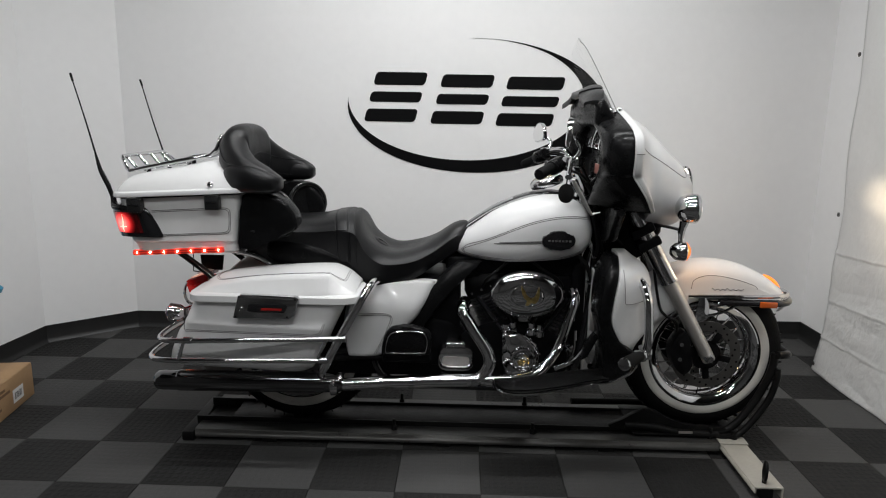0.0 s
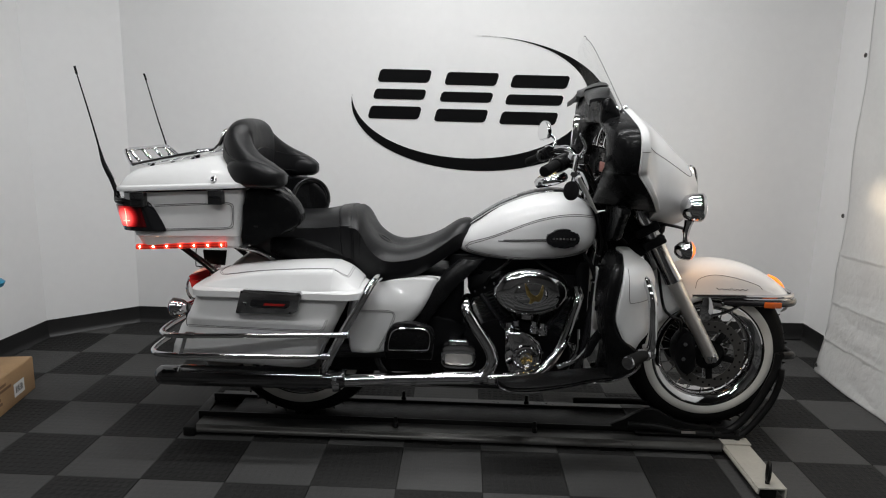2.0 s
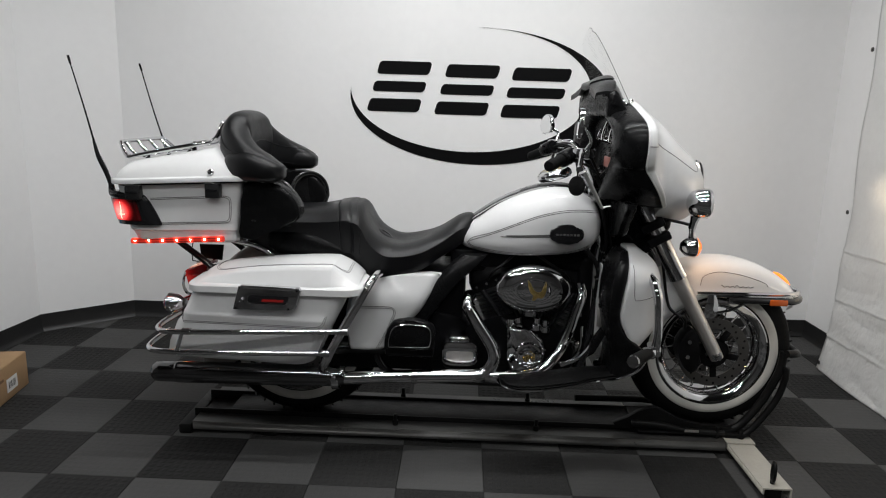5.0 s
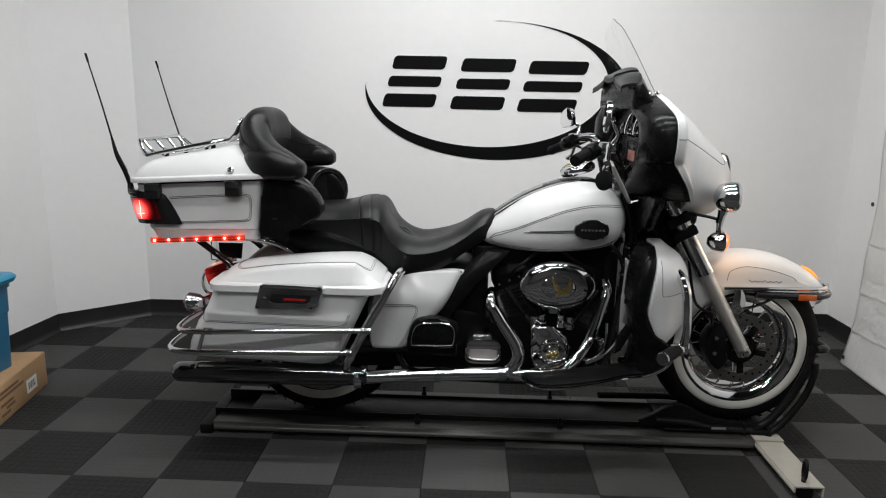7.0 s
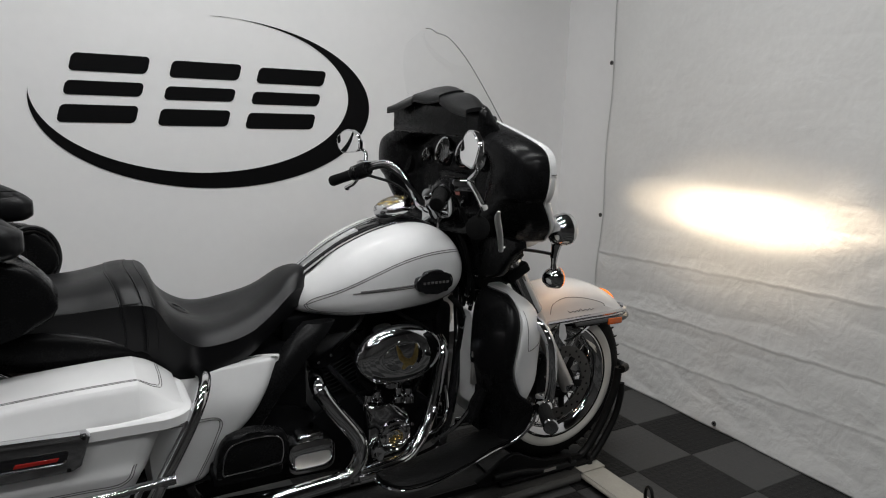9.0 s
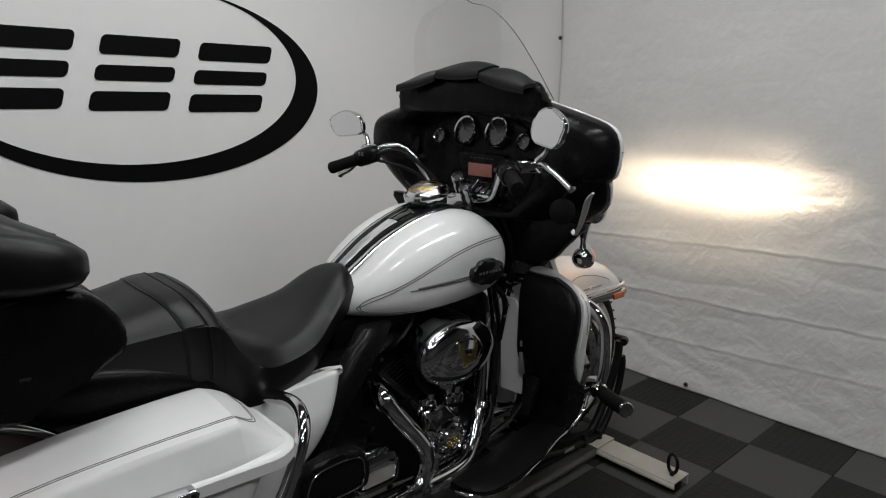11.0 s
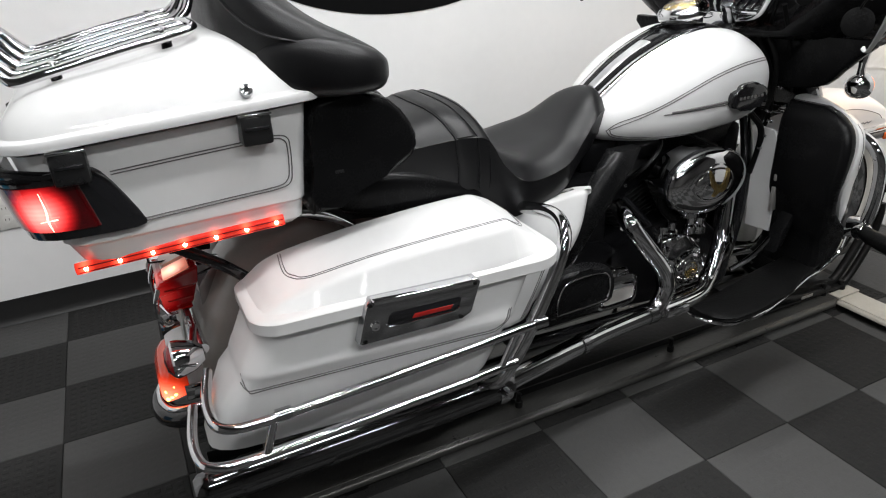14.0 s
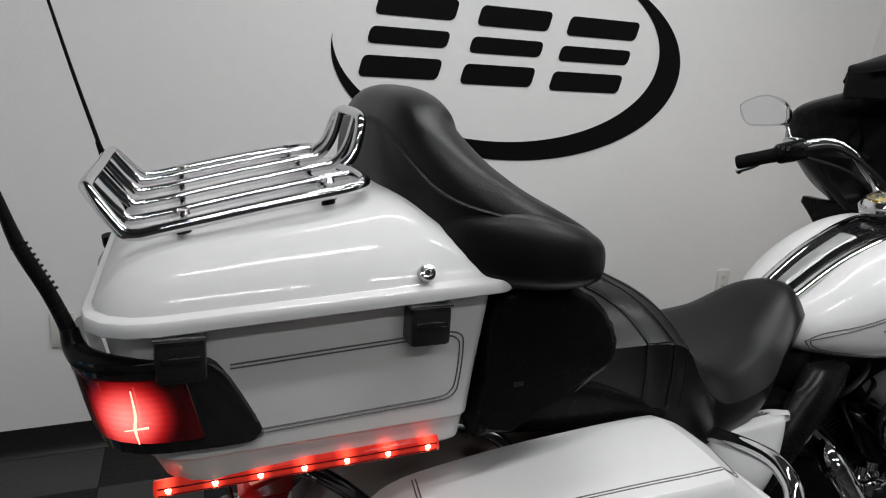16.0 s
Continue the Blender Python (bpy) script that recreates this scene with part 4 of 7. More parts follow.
# leather pouch in three flaps along the inside of the screen foot
pouch = None
for y0, y1, dz in ((-0.274, -0.104, 0.004), (-0.10, 0.076, 0.010), (0.08, 0.25, 0.002)):
    rings = []
    for f in (0.0, 0.1, 0.3, 0.5, 0.7, 0.9, 1.0):
        y = y0 + (y1 - y0) * f
        puff = math.sin(math.pi * f)
        t = 0.0045 + 0.004 * puff
        out = abs(y) / 0.27
        top = Vector((0.662 - 0.035 * out ** 2, y, 1.412 + dz - 0.052 * out ** 2 + 0.006 * puff))
        low = Vector((0.580 - 0.012 * out ** 2, y, 1.392 + dz - 0.040 * out ** 2 - 0.010 * puff))
        nrm = Vector((-0.25, 0, 0.97)) * t
        rings.append([top + nrm * 0.4, top.lerp(low, 0.35) + nrm * 1.5, top.lerp(low, 0.75) + nrm * 1.3, low + nrm * 0.5, low - Vector((0, 0, 0.014)), low.lerp(top, 0.12) - nrm, top - nrm])
    ob = part("screen_pouch", skin(rings, 3, 3), LEATHER, bike if pouch is None else pouch, "black leather pouch along the windscreen foot" if pouch is None else "")
    part("pouch_piping", tube([r[4] for r in rings], 0.003, 6, 3), LEATHER, ob if pouch is None else pouch)
    pouch = pouch or ob
rings = []
for y in (-0.296, -0.285, -0.24, -0.12, 0.0, 0.12, 0.24, 0.285, 0.296):
    k = (y / 0.29) ** 2
    end = 0.03 if abs(y) > 0.29 else 0.0
    rings.append([(0.705 - 0.03 * k, y, 1.30), (0.70 - 0.045 * k, y, 1.352 - 0.02 * k - end * 0.5), (0.665 - 0.035 * k - end * 0.4, y, 1.412 - 0.052 * k - end), (0.612 - 0.0 * k + end * 0.5, y, 1.398 - 0.048 * k - end), (0.594 + 0.018 * k + end, y, 1.36 - 0.03 * k - end * 0.5), (0.592 + 0.02 * k + end, y, 1.30 - 0.01 * k), (0.603 + 0.02 * k + end, y, 1.283), (0.66, y, 1.285)])
part("dash_hood", skin(rings, 3, 3), PLASTIC, inner, sharp=60)
for side in (-1, 1):
    part("hood_clip", lathe([(0, 0.02), (0.01, 0.018), (0.012, 0.0)], (0.66, 0.262 * side, 1.33), (-0.3, side, 0.3), 14), DARK_CHROME, inner)

# gauges and radio on the inner fairing
DASH = Vector((-1, 0, 0.28)).normalized()


def gauge(y, z, r, x=0.69):
    at = (x, y, z)
    ob = part("gauge", lathe([(r * 0.86, 0.002), (r * 0.9, 0.012), (r, 0.014), (r * 1.06, 0.008), (r * 1.08, -0.02), (r * 0.86, -0.02)], at, DASH, 36, closed=True), CHROME, inner, "round gauge with a chrome bezel")
    part("dial", lathe([(0, 0.003), (r * 0.88, 0.003), (r * 0.88, -0.015)], at, DASH, 32), DIAL, ob)
    u, v = Vector((0, 1, 0)), DASH.cross(Vector((0, 1, 0)))
    base = Vector(at) + DASH * 0.006
    part("needle", tube([base, base + (u * 0.6 - v * 0.5) * r * 0.8], [0.0012, 0.0006], 6, 1), ALLOY, ob)
    for k in range(11):
        a = radians(-130 + 26 * k)
        d = u * math.sin(a) + v * math.cos(a)
        part("tick", tube([base + d * r * 0.7, base + d * r * 0.8], 0.0007, 4, 1), ALLOY, ob)


gauge(-0.080, 1.228, 0.044)
gauge(0.052, 1.228, 0.044)
gauge(-0.185, 1.205, 0.024, 0.69)
gauge(0.168, 1.205, 0.024, 0.69)
radio = part("radio", block(0.678, 0.72, -0.115, 0.075, 1.065, 1.165, 0.006), PLASTIC, inner, "dashboard radio with a lit display")
part("display", block(0.6755, 0.6795, -0.068, 0.030, 1.096, 1.134, 0.001), LCD, radio, "dim orange display")
for y in (-0.10, 0.06):
    part("knob", lathe([(0, 0.012), (0.011, 0.011), (0.012, 0.0)], (0.678, y, 1.085), (-1, 0, 0), 20), PLASTIC, radio)
for k in range(5):
    part("radio_key", block(0.676, 0.679, -0.076 + 0.026 * k, -0.066 + 0.026 * k, 1.077, 1.082, 0.001), GLOSS_BLACK, radio)
for k in range(6):
    part("lettering_bar", block(0.6765, 0.679, -0.07 + 0.017 * k, -0.06 + 0.017 * k, 1.1495, 1.1515), IRON, radio)
seat_at = pose(0.630, -0.098, 1.066, 0, -40, 0)
switches = part("switch_panel", moved(block(-0.026, 0.026, -0.048, 0.048, -0.010, 0.006, 0.005), seat_at), GLOSS_BLACK, bike, "black switch panel with a chrome surround below the radio")
part("surround", moved(tube([(0.028, -0.050, 0.008), (-0.016, -0.050, 0.008), (-0.030, -0.038, 0.008), (-0.030, 0.038, 0.008), (-0.016, 0.050, 0.008), (0.028, 0.050, 0.008)], 0.0042, 8, 3), seat_at), CHROME, switches, "chrome surround")
for k in range(3):
    part("switch", moved(block(-0.02, 0.018, -0.036 + 0.026 * k, -0.016 + 0.026 * k, 0.005, 0.013, 0.003), seat_at), GLOSS_BLACK, switches)
    part("switch_edge", moved(block(-0.022, -0.019, -0.034 + 0.026 * k, -0.018 + 0.026 * k, 0.009, 0.0125, 0.001), seat_at), CHROME, switches)
for x, y, z, r in ((0.612, 0.0, 1.078, 0.021), (0.600, -0.042, 1.050, 0.019)):
    part("riser_clamp", lathe([(0, 0.034), (r * 0.8, 0.033), (r, 0.028), (r, 0.016), (r * 0.86, 0.013), (r * 0.86, 0.004), (r, 0.0), (r, -0.022), (r * 0.7, -0.026)], (x, y, z), (-0.55, -0.25, 0.8), 24), DARK_CHROME, switches, "chrome ignition and riser clamp")
for side in (-1, 1):
    y = 0.31 * side
    part("speaker_grille", lathe([(0, 0.006), (0.045, 0.004), (0.062, 0.0), (0.062, -0.02)], (0.66, y, 1.17), DASH, 36), PLASTIC, inner, "round fairing speaker grille")

# handlebar, grips, controls and mirrors
bar_path = [(0.42, -0.394, 1.125), (0.47, -0.326, 1.143), (0.51, -0.275, 1.156), (0.545, -0.23, 1.145), (0.58, -0.185, 1.10), (0.615, -0.12, 1.045), (0.635, 0.0, 1.03), (0.635, 0.12, 1.04), (0.630, 0.178, 1.095), (0.605, 0.215, 1.15), (0.578, 0.248, 1.172), (0.545, 0.29, 1.166), (0.50, 0.325, 1.140), (0.44, 0.41, 1.10)]
bar = part("handlebar", tube(bar_path, 0.0118, 14, 5), CHROME, bike, "chrome handlebar with black grips")
part("riser", block(0.605, 0.665, -0.055, 0.055, 0.985, 1.05, 0.012), CHROME, bar)
for side in (-1, 1):
    e, i = (Vector((0.408, -0.409, 1.120)), Vector((0.462, -0.335, 1.141))) if side < 0 else (Vector((0.433, 0.424, 1.097)), Vector((0.480, 0.338, 1.130)))
    part("grip", tube([e, e.lerp(i, 0.06), e.lerp(i, 0.5), e.lerp(i, 0.95), i], [0.015, 0.0195, 0.0185, 0.0195, 0.021], 18, 2), TYRE, bar, "black rubber grip")
    c = Vector((0.478, -0.315, 1.145)) if side < 0 else Vector((0.496, 0.308, 1.142))
    d = (i - e).normalized()
    housing = part("switch_housing", tube([c - d * 0.036, c - d * 0.03, c + d * 0.03, c + d * 0.036], [0.02, 0.027, 0.027, 0.02], 14, 2), PLASTIC, bar)
    for k in range(3):
        part("button", moved(block(-0.006, 0.006, -0.006, 0.006, -0.006, 0.006, 0.002), Matrix.Translation(c + Vector((-0.026, side * 0.016 * (k - 1), 0.008)))), GLOSS_BLACK, bar)
    m = Vector((0.535, 0.335 * side, 1.158))
    part("master_cylinder", moved(block(-0.035, 0.03, -0.028, 0.028, -0.015, 0.02, 0.009), Matrix.Translation(m) @ pose(0, 0, 0, 0, 0, side * 35)), CHROME, bar)
    sag = Vector((0.03, 0, -0.06)) if side > 0 else Vector((0, 0, 0))
    part("lever", tube([m + Vector((0.0, 0.02 * side, 0.006)), Vector((0.516, 0.393 * side, 1.170)) + sag * 0.6, Vector((0.503, 0.45 * side, 1.148)) + sag, Vector((0.493, 0.492 * side, 1.127)) + sag, Vector((0.492, 0.502 * side, 1.122)) + sag], [0.010, 0.009, 0.008, 0.009, 0.012], 12, 4, flat=0.8), CHROME, bar, "chrome hand lever")
    head = Vector((0.497, 0.42 * side, 1.258 if side < 0 else 1.238))
    turn = Matrix.Translation(head) @ pose(0, 0, 0, 4 * side, 4, -7 if side < 0 else 13) @ pose(0, 0, 0, 0, 0, 90)
    drop = [(u * side * (0.78 if side < 0 else 1.02), w * (1.0 if side < 0 else 0.9)) for u, w in ((-0.072, 0.0), (-0.058, 0.031), (-0.025, 0.047), (0.010, 0.049), (0.048, 0.032), (0.075, 0.009), (0.064, -0.018), (0.040, -0.046), (0.0, -0.044), (-0.067, -0.027))]
    mirror = part("mirror", moved(plate(drop, -0.010, 0.004, 0.005, 3, n=4), turn), CHROME, bike, "chrome teardrop mirror on a bent stem")
    part("mirror_glass", moved(plate([(u * 0.9, w * 0.9) for u, w in drop], 0.0035, 0.0052, 0, n=4), turn), MIRROR, mirror, "mirror glass")
    part("mirror_stem", tube([m + Vector((0.0, 0.02 * side, 0.015)), m + Vector((0.01, 0.045 * side, 0.045)), head + Vector((0.03, -0.03 * side, -0.02)), head + Vector((0.022, -0.005 * side, -0.004))], [0.008, 0.0065, 0.006, 0.007], 10, 5), CHROME, mirror)
for side in (-1, 1):
    part("cable", tube([(0.50, 0.30 * side, 1.14), (0.56, 0.22 * side, 1.16), (0.63, 0.12 * side, 1.07), (0.68, 0.06 * side, 0.95), (0.66, 0.05 * side, 0.84)], 0.006, 8), STEEL_DARK, bar)
    part("cable", tube([(0.50, 0.29 * side, 1.135), (0.59, 0.2 * side, 1.10), (0.65, 0.14 * side, 1.02), (0.70, 0.1 * side, 0.9)], 0.005, 8), STEEL_DARK, bar)

# fuel tank with console
rings = []
for x, hw, zb, zt, n, low in ((0.128, 0.05, 0.795, 0.83, 2.2, 0.1), (0.15, 0.092, 0.775, 0.862, 2.2, 0.2), (0.20, 0.135, 0.764, 0.905, 2.3, 0.22), (0.28, 0.172, 0.757, 0.962, 2.6, 0.22), (0.37, 0.195, 0.757, 1.003, 2.75, 0.2), (0.46, 0.21, 0.762, 1.026, 2.8, 0.16), (0.54, 0.213, 0.770, 1.025, 2.8, 0.12), (0.60, 0.198, 0.785, 1.0, 2.7, 0.08), (0.637, 0.165, 0.81, 0.965, 2.3, 0.05), (0.655, 0.11, 0.845, 0.925, 2.2, 0)):
    rings.append([(px_, y, z - (0.017 * math.exp(-(y / 0.06) ** 2) if z > (zb + zt) / 2 and x > 0.18 else 0.0)) for px_, y, z in oval(x, hw, zb, zt, n, 28, low=low)])
tank = part("fuel_tank", skin(rings, 4, 3), PEARL, bike, "white pearl fuel tank with pinstripes and black badge", sharp=60)
for grow in (0.0, 0.006):
    pts = [(0.165 - grow, 0.808 - grow * 0.4), (0.19 - grow, 0.822 + grow), (0.25, 0.848 + grow), (0.34, 0.889 + grow), (0.42, 0.922 + grow), (0.50, 0.942 + grow), (0.57, 0.946 + grow), (0.63, 0.938 + grow)]
    part("pinstripe", pin_line(tank, pts), STRIPE, tank)
    part("pinstripe", pin_line(tank, [(0.165 - grow, 0.808 - grow * 0.4), (0.175, 0.795 - grow), (0.22, 0.787 - grow), (0.35, 0.78 - grow), (0.47, 0.785 - grow), (0.55, 0.80 - grow), (0.60, 0.82 - grow)]), STRIPE, tank)
part("badge_spear", pin_line(tank, [(0.30, 0.846), (0.36, 0.851), (0.43, 0.857), (0.47, 0.860)], 0.003), STRIPE, tank)
part("badge_spear", pin_line(tank, [(0.28, 0.842), (0.36, 0.846), (0.47, 0.853)], 0.0015), STRIPE, tank)
badge = part("tank_badge", plate([(0.452, 0.858), (0.456, 0.880), (0.474, 0.886), (0.482, 0.897), (0.512, 0.902), (0.536, 0.900), (0.548, 0.888), (0.566, 0.886), (0.574, 0.868), (0.568, 0.848), (0.552, 0.842), (0.536, 0.832), (0.504, 0.830), (0.484, 0.838), (0.462, 0.842)], -0.226, -0.19, 0.005, 2, n=2), GLOSS_BLACK, tank, "black tank badge", both=True)
for k in range(7):
    part("badge_bar", block(0.474 + 0.0125 * k, 0.482 + 0.0125 * k, -0.2272, -0.2255, 0.862, 0.869, 0.0006), STRIPE, badge)
rings = []
for x, hw, z in ((0.15, 0.036, 0.878), (0.20, 0.041, 0.916), (0.28, 0.046, 0.969), (0.37, 0.052, 1.010), (0.46, 0.060, 1.034), (0.54, 0.060, 1.036), (0.60, 0.048, 1.016)):
    rings.append([(x, -hw, z - 0.014), (x, -hw * 0.96, z + 0.002), (x, -hw * 0.7, z + 0.007), (x, 0, z + 0.009), (x, hw * 0.7, z + 0.007), (x, hw * 0.96, z + 0.002), (x, hw, z - 0.014), (x, 0, z - 0.02)])
SUNK = Matrix.Translation((0, 0, -0.019))
console = part("tank_console", moved(skin(rings, 4, 2), SUNK), PLASTIC, bike, "black tank console with chrome side rails", sharp=50)
for side in (-1, 1):
    rail = [(x, side * hw, z + 0.001) for x, hw, z in ((0.16, 0.038, 0.886), (0.20, 0.042, 0.916), (0.28, 0.047, 0.969), (0.37, 0.053, 1.010), (0.44, 0.060, 1.031), (0.49, 0.064, 1.038))]
    part("console_rail", moved(tube(rail, 0.014, 10, 4, flat=0.4), SUNK), CHROME, console, "chrome console rail")
insert = part("console_insert", moved(skin([[(x, -hw, z + 0.006), (x, -hw * 0.9, z + 0.0105), (x, 0, z + 0.0125), (x, hw * 0.9, z + 0.0105), (x, hw, z + 0.006), (x, 0, z + 0.002)] for x, hw, z in ((0.185, 0.014, 0.906), (0.25, 0.017, 0.951), (0.31, 0.019, 0.983), (0.355, 0.021, 1.004))], 3, 2), SUNK), INSERT, console, "ribbed silver console insert", sharp=40)
for k in range(7):
    part("insert_rib", moved(tube([(x, -0.012 + 0.004 * k, z + 0.0120) for x, z in ((0.19, 0.908), (0.25, 0.950), (0.31, 0.983), (0.35, 1.002))], 0.0011, 6, 2), SUNK), INSERT, console)
part("console_pocket", moved(skin([[(x, -hw, z + 0.007), (x, -hw * 0.9, z + 0.011), (x, 0, z + 0.013), (x, hw * 0.9, z + 0.011), (x, hw, z + 0.007), (x, 0, z + 0.003)] for x, hw, z in ((0.357, 0.022, 1.005), (0.39, 0.024, 1.016), (0.42, 0.025, 1.024))], 3, 2), SUNK), GLOSS_BLACK, console, "gloss black console end", sharp=40)
cap = part("fuel_cap", lathe([(0.06, -0.018), (0.066, -0.01), (0.066, 0.004), (0.060, 0.012), (0.05, 0.018), (0.048, 0.018)], (0.486, 0.008, 1.060), (-0.28, 0, 0.96), 40), CHROME, bike, "domed chrome fuel cap with a gold emblem")
part("cap_emblem", lathe([(0.049, 0.012), (0.049, 0.0185), (0.036, 0.024), (0.018, 0.0275), (0.0, 0.0285)], (0.486, 0.008, 1.060), (-0.28, 0, 0.96), 36), EMBLEM, cap, "chrome medallion flecked with gold")

# hoses, wires and clips round the steering head
for k, pts in enumerate(([(0.62, -0.15, 1.02), (0.645, -0.18, 0.93), (0.665, -0.165, 0.84), (0.655, -0.15, 0.76)], [(0.63, -0.11, 1.02), (0.66, -0.155, 0.9), (0.69, -0.15, 0.80), (0.685, -0.135, 0.72)], [(0.60, -0.21, 1.08), (0.65, -0.205, 0.98), (0.70, -0.175, 0.90), (0.76, -0.15, 0.84)], [(0.60, -0.16, 0.80), (0.63, -0.175, 0.76), (0.65, -0.165, 0.70), (0.645, -0.15, 0.62)])):
    part("hose", tube(pts, 0.0065 if k < 3 else 0.009, 8, 6), TYRE, bike)
for x, y, z in ((0.655, -0.172, 0.80), (0.662, -0.176, 0.772), (0.648, -0.176, 0.735), (0.64, -0.172, 0.70), (0.69, -0.165, 0.86)):
    part("hose_clip", lathe([(0.004, -0.004), (0.009, -0.003), (0.009, 0.003), (0.004, 0.004)], (x, y, z), (0.2, -0.3, 0.9), 12), DARK_CHROME, bike)

# a round tag that dangles from the brake lever
tag = part("key_tag", lathe([(0, 0.004), (0.028, 0.004), (0.031, 0.002), (0.031, -0.002), (0.028, -0.004), (0, -0.004)], (0.490, -0.478, 1.068), (-0.7, -0.65, 0.1), 28), TYRE, None)
tag.location = (0, MID, 0)
tagged(tag, "dark round tag hanging from the chrome brake lever", "tag")
part("loop", tube([(0.490, -0.478, 1.096), (0.490, -0.486, 1.112), (0.492, -0.496, 1.124)], 0.0025, 6, 3), STEEL_DARK, tag)
part("strap", tube([(0.498, -0.556, 1.120), (0.510, -0.534, 1.099), (0.541, -0.502, 1.053), (0.576, -0.460, 1.001), (0.588, -0.440, 0.999), (0.612, -0.424, 1.001)], [0.004, 0.008, 0.008, 0.006, 0.0055, 0.003], 8, 4, flat=0.5), STRAP_WHITE, tag, "pale plastic strap")

# seat: rider's bucket, ridge with strap, passenger part
rings = []
for x, hw, zb, zt, n in ((0.192, 0.035, 0.855, 0.885, 2.2), (0.175, 0.075, 0.82, 0.908, 2.3), (0.13, 0.105, 0.785, 0.898, 2.4), (0.06, 0.14, 0.742, 0.850, 2.6), (-0.01, 0.18, 0.70, 0.825, 2.8), (-0.09, 0.198, 0.676, 0.818, 2.9), (-0.15, 0.208, 0.672, 0.834, 2.9),
                         (-0.20, 0.207, 0.676, 0.876, 2.6), (-0.235, 0.203, 0.682, 0.930, 2.5), (-0.27, 0.198, 0.69, 0.945, 2.4), (-0.32, 0.19, 0.70, 0.941, 2.6), (-0.40, 0.176, 0.72, 0.924, 2.9), (-0.50, 0.176, 0.735, 0.916, 2.9), (-0.60, 0.176, 0.748, 0.915, 2.9), (-0.655, 0.165, 0.77, 0.915, 2.6)):
    dip = 0.034 if -0.22 < x < -0.05 else 0.020 if -0.05 < x < 0.05 else 0.008
    edge = zb + (zt - zb) * (0.42 if x > 0.15 else 0.6 if x > -0.18 else 0.68 if x > -0.22 else 0.76)
    ring = []
    for k in range(11):
        u = -1 + 0.2 * k
        ring.append((x, hw * u, edge + (zt - edge) * (1 - abs(u) ** (n + (1.3 if -0.21 < x < 0.05 else 0.3))) - dip * (1 - u * u)))
    skirt = [(1.008, edge - 0.004), (1.0, edge - 0.012), (0.985, zb + (edge - zb) * 0.5), (0.94, zb + 0.012), (0.82, zb)]
    ring += [(x, hw * u, z) for u, z in skirt] + [(x, 0, zb)] + [(x, -hw * u, z) for u, z in skirt[::-1]]
    rings.append(ring)
seat = part("seat", skin(rings, 5, 2), LEATHER, bike, "black leather two-up touring seat with a strap", sharp=32)


def over_seat(x, lift=0.002, reach=112, k=26, lean=0.0):
    """Points over the seat from side to side at x, that lean forward down the sides."""
    tree, pts = surface_of(seat), []
    for i in range(k + 1):
        a = radians(-reach + 2 * reach * i / k)
        d = Vector((0, math.sin(a), math.cos(a)))
        at = Vector((x + lean * abs(math.sin(a)) ** 3, 0, 0.80))
        hit = tree.ray_cast(at + d * 0.6, -d)
        if hit[0] is not None:
            pts.append(hit[0] + d * lift)
    return pts


for x, r in ((-0.286, 0.0019), (-0.334, 0.0019), (-0.262, 0.001)):
    part("seat_piping", tube(over_seat(x, 0.0008, 100, 90, 0.03), r, 8, 2), LEATHER, seat)
rows = []
for p, q in zip(over_seat(-0.329, 0.0, 100, 90, 0.03), over_seat(-0.291, 0.0, 100, 90, 0.03)):
    d = Vector((0, p.y, p.z - 0.80)).normalized()
    rows.append([p - d * 0.003, p + d * 0.0022, p.lerp(q, 0.5) + d * 0.0034, q + d * 0.0022, q - d * 0.003])
part("seat_strap", skin(rows, 1, 2), STRAP_LEATHER, seat, "smooth black leather strap")
hit = surface_of(seat).ray_cast(Vector((-0.160, 0, 1.3)), Vector((0, 0, -1)))[0]
button = part("seat_button", lathe([(0, -0.012), (0.011, -0.012), (0.015, -0.003), (0.021, 0.004), (0.032, 0.004), (0.046, -0.004)], hit, (0.55, 0, 0.83), 28), LEATHER, seat, "puckered seat button")
part("button_well", lathe([(0, -0.010), (0.010, -0.010), (0.014, -0.002)], hit, (0.55, 0, 0.83), 20), TYRE, button)
part("frame_cover", block(0.10, 0.235, -0.085, 0.085, 0.69, 0.772, 0.01), ENGINE_BLACK, bike)


